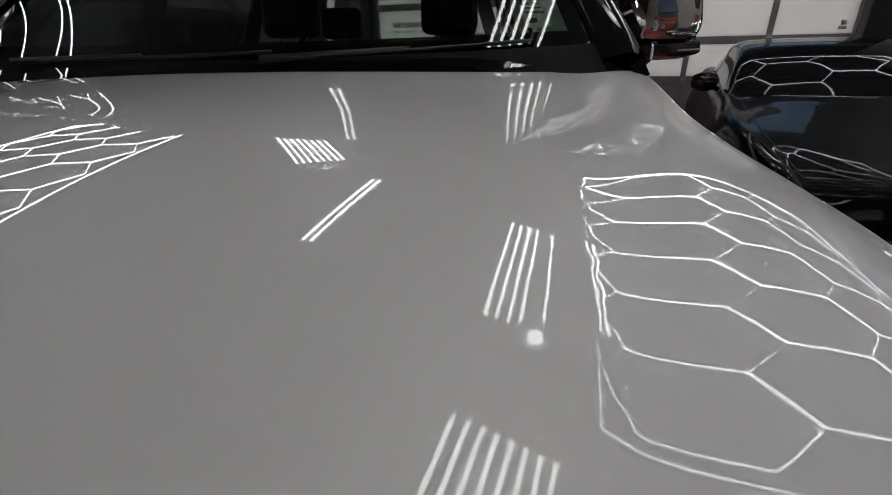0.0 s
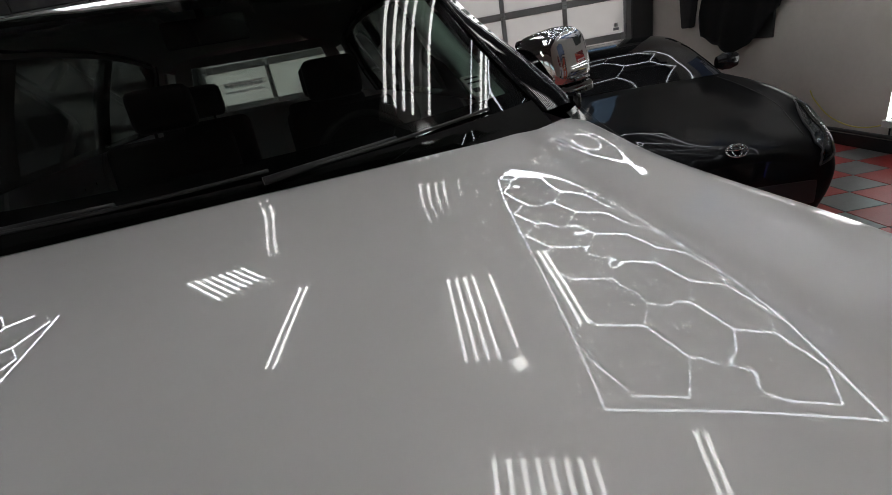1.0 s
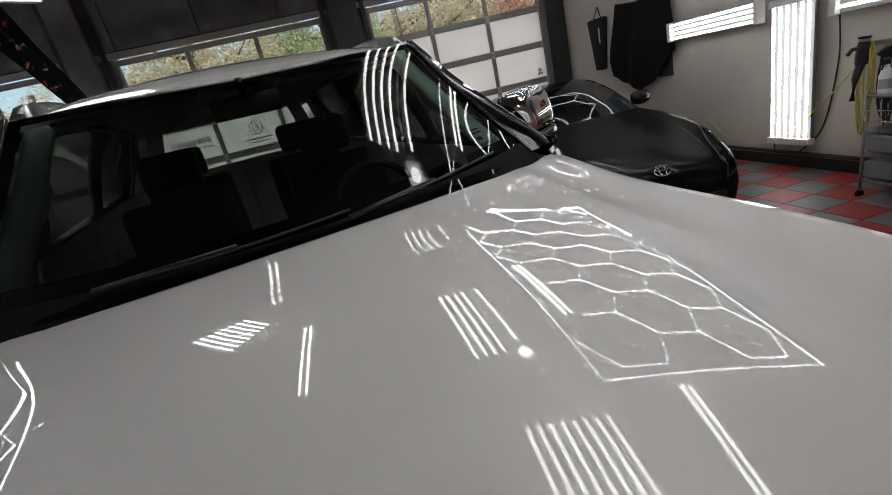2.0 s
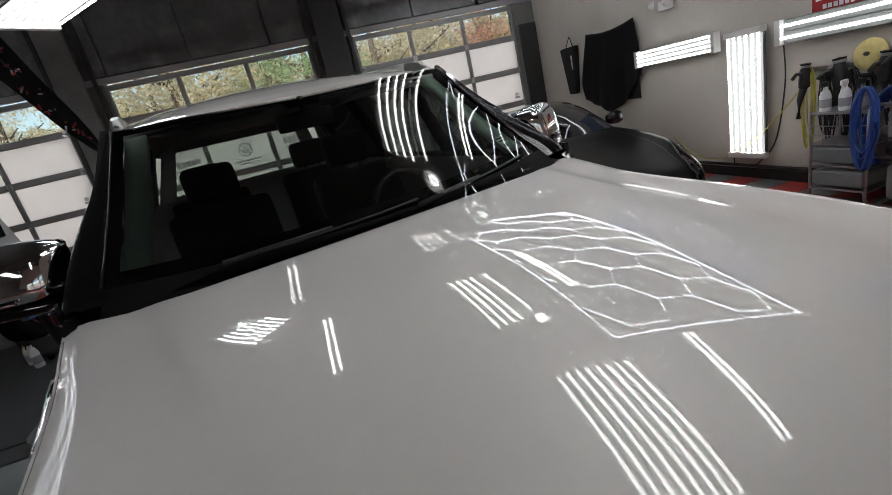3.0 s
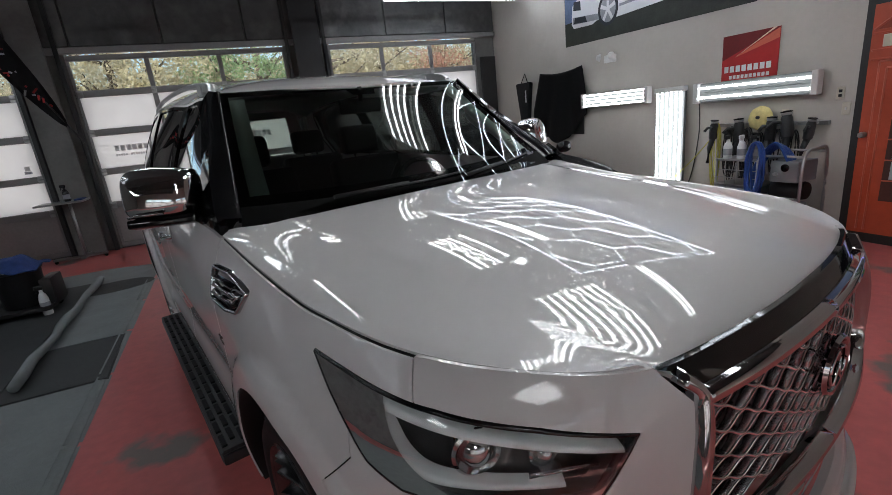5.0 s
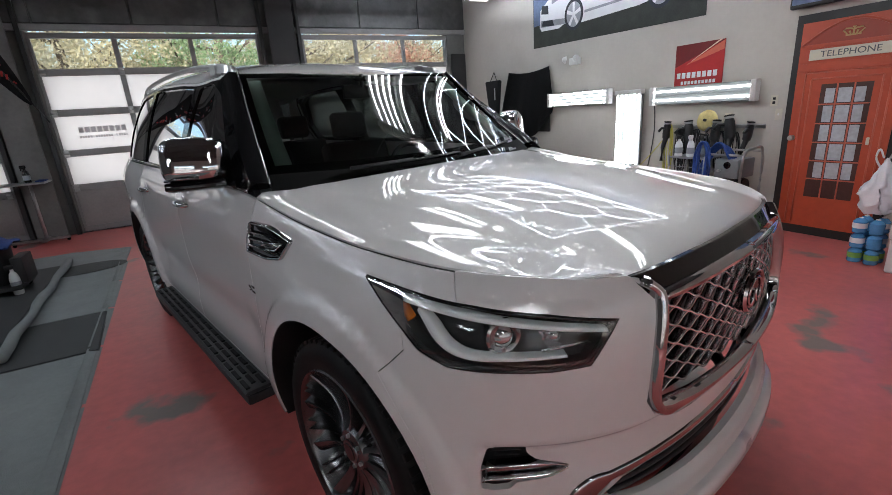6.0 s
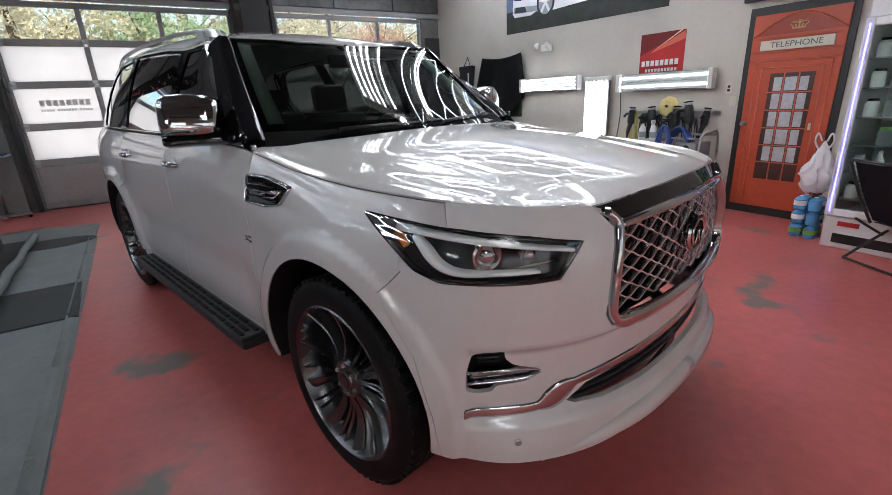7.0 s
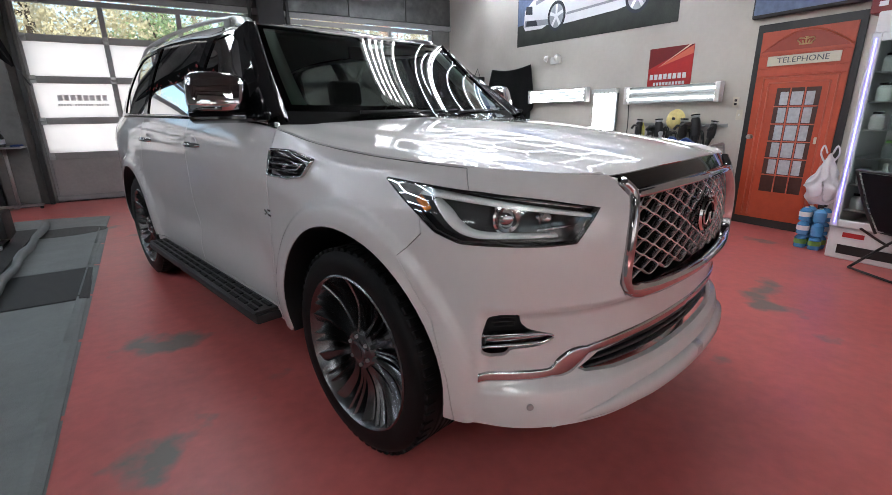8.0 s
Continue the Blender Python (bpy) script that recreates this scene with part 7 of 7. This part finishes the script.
def build_wheel():
    """Wheel in its own axes: axle along z, outer face at +z."""
    w = thing("wheel", Matrix.Identity(4), "", "")
    ty = part("tyre", lathe(TYRE, 72, caps=False), RUBBER, w, "black road tyre")
    bm = bmesh.new()
    for k in range(60):                   # tread blocks on the shoulders
        for z in (-0.098, 0.098):
            add_box(bm, (0.393, -0.013, z - 0.022), (0.4085, 0.013, z + 0.022), 0.002, Matrix.Rotation(2 * math.pi * k / 60 + (0.05 if z > 0 else 0), 4, "Z"))
    for z in (-0.045, -0.015, 0.015, 0.045):
        add_lathe(bm, [(0.40, z - 0.011), (0.4085, z - 0.010), (0.4085, z + 0.010), (0.40, z + 0.011)], 60, caps=False)
    part("tread_band", bm, RUBBER, ty)
    part("rim_barrel", lathe([(0.305, -0.13), (0.298, -0.12), (0.275, -0.09), (0.268, 0.0), (0.276, 0.07), (0.292, 0.112), (0.303, 0.126), (0.309, 0.130), (0.305, 0.136), (0.296, 0.128), (0.286, 0.09)], 72, caps=False), RIM, w, "dark alloy rim")
    part("rim_lip", lathe([(0.297, 0.130), (0.303, 0.1375), (0.309, 0.133), (0.309, 0.128)], 72, caps=False), RIM, w)
    part("brake_disc", lathe([(0.0, 0.0), (0.17, 0.0), (0.175, 0.004), (0.175, 0.03), (0.09, 0.03), (0.085, 0.06), (0.0, 0.06)], 40), STEEL, w)
    part("brake_caliper", box((0.08, -0.10, -0.03), (0.20, 0.10, 0.05), 0.02, 2), SATIN_BLACK, w)
    bm = bmesh.new()
    # a broad blade that flares towards the rim, and a thin rib beside it; both dished in the middle
    for at, w0, w1, low in ((0.0, 0.009, 0.026, 0.0), (math.pi / 10 - 0.062, 0.0045, 0.0070, 0.008), (math.pi / 10 + 0.062, 0.0045, 0.0070, 0.008)):
        rows = []
        for i in range(9):
            f = i / 8
            r = 0.055 + (0.298 - 0.055) * f
            a = at
            wd = w0 + (w1 - w0) * f ** 1.7
            z = 0.100 - low * (1 - f) + 0.026 * f ** 1.5 - 0.030 * math.sin(math.pi * f)
            ca, sa = math.cos(a), math.sin(a)
            rows.append([bm.verts.new((r * ca - sa * q * wd, r * sa + ca * q * wd, z + dz)) for q, dz in ((-1, -0.045), (-0.96, -0.003), (-0.80, 0.002), (0.55, -0.010 * f), (0.98, -0.022 * f), (1, -0.045))])
        for a, b in zip(rows, rows[1:]):
            for j in range(5):
                bm.faces.new((a[j], b[j], b[j + 1], a[j + 1]))
    bmesh.ops.recalc_face_normals(bm, faces=bm.faces)
    finish(bm, 30)
    spoke = bpy.data.meshes.new("spoke")
    bm.to_mesh(spoke)
    bm.free()
    spoke.materials.append(RIM)
    spoke.materials.append(RIM_BRIGHT)
    for p in spoke.polygons:
        if p.normal.z > 0.70 and p.center.x ** 2 + p.center.y ** 2 > 0.008:
            p.material_index = 1
    for k in range(10):
        part("spoke", spoke, None, w, m=Matrix.Rotation(2 * math.pi * k / 10, 4, "Z"))
    part("hub", lathe([(0.0, 0.06), (0.080, 0.06), (0.084, 0.080), (0.072, 0.097), (0.045, 0.103), (0.043, 0.108), (0.036, 0.110), (0.0, 0.111)], 32), RIM, w)
    part("hub_cap", lathe([(0.0, 0.1125), (0.030, 0.1125), (0.033, 0.110)], 24, caps=False), GLOSS_BLACK, w)
    for k in range(6):
        a = 2 * math.pi * k / 6
        part("wheel_nut", lathe([(0.0, 0.108), (0.007, 0.108), (0.009, 0.100), (0.009, 0.09)], 6, Matrix.Translation((0.058 * math.cos(a), 0.058 * math.sin(a), 0)), caps=False), STEEL, w)
    return w


wheel = build_wheel()
for key in ("label", "category"):
    if key in wheel:
        del wheel[key]
WHEEL_X = 0.830


def wheel_pose(sgn, y, spin):
    return Matrix.Translation((sgn * WHEEL_X, y, 0.4085)) @ Matrix.Rotation(radians(90 * sgn), 4, "Y") @ Matrix.Rotation(radians(spin), 4, "Z")


wheel.parent = suv
wheel.matrix_basis = wheel_pose(-1, 0.0, 8)
for sgn, y, spin in ((-1, AXLES[1], 21), (1, 0.0, 40), (1, AXLES[1], 3)):
    copy_thing(wheel, wheel_pose(sgn, y, spin))

# ---- cabin ----
part("cabin_floor", box((-0.80, 0.75, 0.45), (0.80, 4.0, 0.62), 0.03), SEAT_DARK, suv)
bm = box((-0.76, 0.78, 0.95), (0.76, 1.12, 1.19), 0.06, 3)
add_box(bm, (-0.80, 0.64, 1.10), (0.80, 0.90, 1.205), 0.03)
add_box(bm, (-0.20, 1.0, 0.6), (0.20, 1.4, 1.08), 0.05, None, 2)
part("dashboard", bm, SEAT_DARK, suv, "dark dashboard")
st = tube([(0.40 + 0.185 * math.cos(a), 1.22 + 0.05 * math.sin(a), 1.13 + 0.175 * math.sin(a)) for a in [2 * math.pi * i / 28 for i in range(28)]], 0.016, 8, closed=True)
add_tube(st, [(0.22, 1.22, 1.12), (0.40, 1.19, 1.11), (0.58, 1.22, 1.12)], 0.02, 6)
add_tube(st, [(0.40, 1.19, 1.11), (0.40, 1.02, 1.06)], 0.04, 8)
part("steering_wheel", st, SEAT_DARK, suv)


def seat(x, y, w):
    bm = bmesh.new()
    add_box(bm, (x - w / 2, y, 0.60), (x + w / 2, y + 0.50, 0.78), 0.05, None, 3)
    add_box(bm, (-w / 2, -0.07, 0.0), (w / 2, 0.07, 0.62), 0.055, Matrix.Translation((x, y + 0.52, 0.72)) @ Matrix.Rotation(radians(-14), 4, "X"), 3)
    s = part("seat", bm, SEAT_DARK, suv, "dark leather seat")
    bm = bmesh.new()
    add_box(bm, (-0.14, -0.055, 0.0), (0.14, 0.055, 0.20), 0.05, Matrix.Translation((x, y + 0.70, 1.345)) @ Matrix.Rotation(radians(-8), 4, "X"), 3)
    add_tube(bm, [(x - 0.06, y + 0.67, 1.28), (x - 0.06, y + 0.70, 1.40)], 0.007, 6)
    add_tube(bm, [(x + 0.06, y + 0.67, 1.28), (x + 0.06, y + 0.70, 1.40)], 0.007, 6)
    part("headrest", bm, SEAT_DARK, s)


seat(-0.40, 1.30, 0.54)
seat(0.40, 1.30, 0.54)
seat(-0.40, 2.30, 0.54)
seat(0.40, 2.30, 0.54)
for sgn in (-1, 1):                        # inner trim of the windscreen pillars with grab handles
    bm = bmesh.new()
    add_tube(bm, [ws_lift(sgn * 0.905, v, -0.035) for v in (0.06, 0.4, 0.7, 0.96)], 0, flat=(0.07, 0.03))
    part("pillar_trim", bm, CABIN_GREY, suv, "grey green cabin pillar trim")
    bm = tube(curve_pts([ws_lift(sgn * 0.94, 0.45, -0.045), ws_lift(sgn * 0.89, 0.50, -0.07), ws_lift(sgn * 0.88, 0.66, -0.07), ws_lift(sgn * 0.93, 0.74, -0.045)], 5), 0.016, 8)
    part("grab_handle", bm, CABIN_GREY, suv)
hl_poly = [(-0.62, 1.22), (0.62, 1.22), (0.66, 1.4), (0.66, 3.6), (-0.66, 3.6), (-0.66, 1.4)]
part("headliner", sheet("headliner", [(hl_poly, [], lambda x, y, o: (x, y, roof_lift(x, y, 0)[2] - 0.05 + o), True)], 0.12, 0.0), CABIN_GREY, suv)
bm = box((-0.12, 1.13, 1.60), (0.12, 1.155, 1.675), 0.012, 2)
add_tube(bm, [(0, 1.13, 1.66), (0, 1.13, 1.73)], 0.012, 8)
part("rear_view_mirror", bm, SATIN_BLACK, suv)
for sgn in (-1, 1):
    part("sun_visor", box((sgn * 0.36 - 0.22, 1.22, 1.695), (sgn * 0.36 + 0.22, 1.40, 1.715), 0.008), CABIN_GREY, suv)


# ---- black sports car in the next bay ----
coupe = thing("sports_car", pose(2.13, 2.14, 0.0, 0, 0, -7), "low polished black sports coupe parked by the cream wall", "car")


def section(row):
    y, wl, wm, zm, ws_, zs, zc = row
    return [(wl, 0.19), (wl + (wm - wl) * 0.7, 0.30), (wm, zm), (wm * 0.6 + ws_ * 0.4, zm * 0.45 + zs * 0.55), (ws_, zs), (ws_ * 0.80, zs + (zc - zs) * 0.2 - 0.006), (ws_ * 0.45, zs + (zc - zs) * 0.75), (0.0, zc)]


STATIONS = [(0.00, 0.40, 0.46, 0.40, 0.40, 0.50, 0.555), (0.04, 0.50, 0.57, 0.42, 0.50, 0.55, 0.605), (0.14, 0.56, 0.625, 0.46, 0.565, 0.625, 0.65), (0.42, 0.665, 0.71, 0.52, 0.645, 0.705, 0.705), (0.62, 0.71, 0.765, 0.54, 0.70, 0.755, 0.735), (0.90, 0.77, 0.845, 0.55, 0.735, 0.80, 0.77),
            (1.3, 0.79, 0.865, 0.54, 0.74, 0.845, 0.825), (1.75, 0.79, 0.85, 0.51, 0.72, 0.88, 0.89), (2.6, 0.79, 0.85, 0.50, 0.76, 0.92, 0.93), (3.3, 0.83, 0.90, 0.52, 0.78, 0.96, 0.96), (3.9, 0.80, 0.87, 0.55, 0.72, 0.96, 0.98), (4.3, 0.68, 0.76, 0.58, 0.58, 0.93, 0.96), (4.38, 0.58, 0.66, 0.58, 0.48, 0.84, 0.86)]


def coupe_lift(sgn):
    """Skin of the coupe: u = y, v = place along the section from the sill (0) to the middle (7)."""
    ys = [r[0] for r in STATIONS]

    def at(y, v):
        i = max(k for k in range(len(ys) - 1) if ys[k] <= max(y, 0))
        row = spline(STATIONS, i + (y - ys[i]) / (ys[i + 1] - ys[i]))
        x, z = spline(section(row), min(max(v, 0), 6.999))
        return Vector((sgn * x, row[0], z))

    def lift(y, v, o):
        p = at(y, v)
        n = (at(y + 0.01, v) - at(y - 0.01 if y > 0.02 else y, v)).cross(at(y, v + 0.05) - at(y, v - 0.05)).normalized() * sgn
        return tuple(p + n * o)
    return lift


def loft(stations, shape, per=5, around=4, close_ends=True):
    """Smooth skin over half sections, mirrored across x = 0."""
    bm = bmesh.new()
    rings = []
    n = (len(stations) - 1) * per
    for i in range(n + 1):
        row = spline(stations, min(i / per, len(stations) - 1 - 1e-6))
        half = shape(row)
        half = [spline(half, min(j / around, len(half) - 1 - 1e-6)) for j in range((len(half) - 1) * around + 1)]
        full = [(x, z) for x, z in half] + [(-x, z) for x, z in half[::-1][1:]]
        rings.append([bm.verts.new((x, row[0], z)) for x, z in full])
    for a, b in zip(rings, rings[1:]):
        for j in range(len(a) - 1):
            bm.faces.new((a[j], a[j + 1], b[j + 1], b[j]))
    if close_ends:
        bm.faces.new(rings[0][::-1])
        bm.faces.new(rings[-1])
    bmesh.ops.recalc_face_normals(bm, faces=bm.faces)
    return bm


part("body", loft(STATIONS, section), BLACK_PAINT, coupe, "black painted body", sharp=60)
CABIN = [(1.70, 0.70, 0.86, 0.66, 0.885), (1.95, 0.71, 0.90, 0.62, 1.03), (2.25, 0.71, 0.91, 0.58, 1.17), (2.60, 0.71, 0.92, 0.56, 1.255), (3.0, 0.71, 0.93, 0.56, 1.27), (3.5, 0.70, 0.94, 0.52, 1.20), (3.9, 0.62, 0.95, 0.46, 1.07), (4.15, 0.52, 0.95, 0.40, 0.985)]
part("cabin", loft(CABIN, lambda r: [(r[1], r[2]), (r[1] * 0.3 + r[3] * 0.7 + 0.03, r[2] + (r[4] - r[2]) * 0.6), (r[3], r[2] + (r[4] - r[2]) * 0.92), (r[3] * 0.5, r[4] - 0.004), (0.0, r[4])], 5, 4, False), GLOSS_BLACK, coupe, "dark glass cabin", sharp=60)
for sgn in (-1, 1):
    skin = coupe_lift(sgn)
    LENS = [(0.012, 3.3), (0.03, 4.1), (0.10, 4.75), (0.30, 4.75), (0.62, 4.4), (0.48, 4.0), (0.22, 3.5), (0.08, 3.1)]
    up = lambda d: (lambda a, b, o: skin(a, b, o + d))
    hl = part("headlamp", sheet("headlamp", [(LENS, [], up(0.004), sgn < 0)], 0.04, 0.01), CHROME, coupe, "bright headlamp bowl")
    glassy = part("lens", sheet("lens", [(LENS, [], up(0.012), sgn < 0)], 0.05, 0.008), LENS_GLASS, hl, "clear lens")
    glassy.visible_shadow = False
    rim_line = densify(LENS, 0.08)
    part("lens_rim", tube([skin(a, b, 0.010) for a, b in rim_line], 0.006, 6, closed=True), SATIN_BLACK, hl)
    part("hood_gap", tube([skin(0.16 + 1.5 * i / 20, 5.05 - 0.5 * (i / 20) ** 2 * 0.6, 0.0) for i in range(21)], 0.0025, 6), SATIN_BLACK, coupe)
    mr = part("mirror", lathe([(0.0, -0.09), (0.05, -0.08), (0.075, -0.03), (0.078, 0.03), (0.06, 0.08), (0.0, 0.095)], 20, Matrix.Translation((sgn * 0.86, 1.97, 0.955)) @ Matrix.Rotation(radians(90), 4, "Y") @ Matrix.Diagonal((1, 0.75, 1.15, 1))), GLOSS_BLACK, coupe, "black door mirror")
    part("mirror_arm", tube([(sgn * 0.74, 2.0, 0.89), (sgn * 0.82, 1.98, 0.93)], 0.02, 8), GLOSS_BLACK, mr)
    for yy in (0.92, 3.38):
        part("tyre", lathe([(0.24, -0.12), (0.31, -0.125), (0.33, -0.09), (0.332, 0.0), (0.33, 0.09), (0.31, 0.125), (0.24, 0.12)], 40, Matrix.Translation((sgn * 0.765, yy, 0.332)) @ Matrix.Rotation(radians(90), 4, "Y"), caps=False), RUBBER, coupe)
        part("rim", lathe([(0.0, 0.03), (0.06, 0.04), (0.20, -0.02), (0.235, 0.05), (0.245, 0.11), (0.23, 0.11)], 32, Matrix.Translation((sgn * 0.78, yy, 0.332)) @ Matrix.Rotation(radians(90 * sgn), 4, "Y"), caps=False), RIM, coupe)
    part("side_intake", box((sgn * 0.50 - 0.10, 0.07, 0.30), (sgn * 0.50 + 0.05, 0.20, 0.42), 0.02), SATIN_BLACK, coupe)
part("front_intake", box((-0.46, -0.012, 0.24), (0.46, 0.08, 0.40), 0.03, 2), SATIN_BLACK, coupe)
emb = bmesh.new()
for rx, rz in ((0.062, 0.042), (0.026, 0.040)):
    add_tube(emb, [(rx * math.cos(a), -0.006 - 0.0 * a, rz * math.sin(a)) for a in [2 * math.pi * i / 28 for i in range(28)]], 0.006, 6, closed=True)
add_tube(emb, [(0.050 * math.cos(a), -0.006, 0.017 + 0.014 * math.sin(a)) for a in [2 * math.pi * i / 28 for i in range(28)]], 0.005, 6, closed=True)
part("emblem", emb, CHROME, coupe, "oval chrome emblem", m=pose(0, 0.045, 0.628, -42))

# ---- trees outside the garage doors ----
LEAF_A = frosted("autumn_leaves", (0.62, 0.55, 0.38))
LEAF_B = frosted("green_leaves", (0.34, 0.44, 0.24))
LEAF_C = frosted("russet_leaves", (0.55, 0.32, 0.24))
BARK = shader("bark", (0.10, 0.075, 0.055), 0.9, spread=0.3, scale=9, bump=0.5)


def tree(seed, leaf, label, m):
    rng = random.Random(seed)
    t = thing("tree", m, label, "tree", "trees outside")
    bm = tube(curve_pts([(0, 0, -0.3), (0.08, 0.05, 1.2), (0.0, 0.1, 2.6), (0.15, 0.0, 4.4)], 4), [0.19 - 0.009 * i for i in range(13)], 8)
    tips = []
    for k in range(9):
        a, z = rng.uniform(0, 6.28), rng.uniform(1.3, 3.9)
        r = rng.uniform(0.9, 1.9)
        tip = Vector((r * math.cos(a), r * math.sin(a), z + rng.uniform(0.5, 1.4)))
        add_tube(bm, [(0.04, 0.05, z), tip * 0.55 + Vector((0, 0, z * 0.42)), tip], [0.07, 0.04, 0.015], 6)
        tips.append(tip)
    part("trunk", bm, BARK, t)
    verts, faces = [], []
    for k in range(80):
        c = rng.choice(tips) * rng.uniform(0.6, 1.1) + Vector([rng.gauss(0, 0.5) for _ in range(3)])
        rad = rng.uniform(0.3, 0.65)
        for _ in range(125):
            d = Vector([rng.gauss(0, 1) for _ in range(3)]).normalized() * rad * rng.random() ** 0.4
            p = c + d
            u = Vector([rng.gauss(0, 1) for _ in range(3)]).normalized()
            w = u.cross(Vector([rng.gauss(0, 1) for _ in range(3)])).normalized()
            s = rng.uniform(0.035, 0.075)
            i = len(verts)
            verts += [p - u * s, p + w * s * 0.55, p + u * s, p - w * s * 0.55]
            faces.append((i, i + 1, i + 2, i + 3))
    me = bpy.data.meshes.new("crown")
    me.from_pydata([tuple(v) for v in verts], [], faces)
    part("crown", me, leaf, t)
    return t


ta = tree(1, LEAF_A, "yellowing tree beyond the yard", pose(-7.0, 19.0, -0.2))
tree(2, LEAF_B, "green tree beyond the yard", pose(0.2, 18.2, 0.2))
tree(3, LEAF_C, "russet tree beyond the yard", pose(8.1, 19.0, -0.2))
random.seed(21)
for i in range(26):
    x = -17 + i * 1.25
    y = 18.5 + random.uniform(0, 5)
    s = random.uniform(1.0, 1.35)
    src = ta
    o = copy_thing(src, pose(x, y, -0.2, 0, 0, random.uniform(0, 360)))
    o.scale = (s, s, s)

# ---- chequered floor tiles along the cream wall ----
tiles = tagged(new("tile_floor"), "red and grey chequered plastic floor tiles", "floor tiles", kind="structure")
T = 0.305
tile_mesh = {}
for key, material in (("red", TILE_RED), ("grey", TILE_GREY)):
    bm = box((-T / 2 + 0.002, -T / 2 + 0.002, 0.001), (T / 2 - 0.002, T / 2 - 0.002, 0.014), 0.003)
    finish(bm)
    me = bpy.data.meshes.new("tile_" + key)
    bm.to_mesh(me)
    bm.free()
    me.materials.append(material)
    tile_mesh[key] = me
for i in range(9):
    for j in range(14):
        part("tile", tile_mesh["red" if (i + j) % 2 else "grey"], None, tiles, m=pose(WX - 0.02 - T / 2 - i * T, 1.42 + T / 2 + j * T, 0))
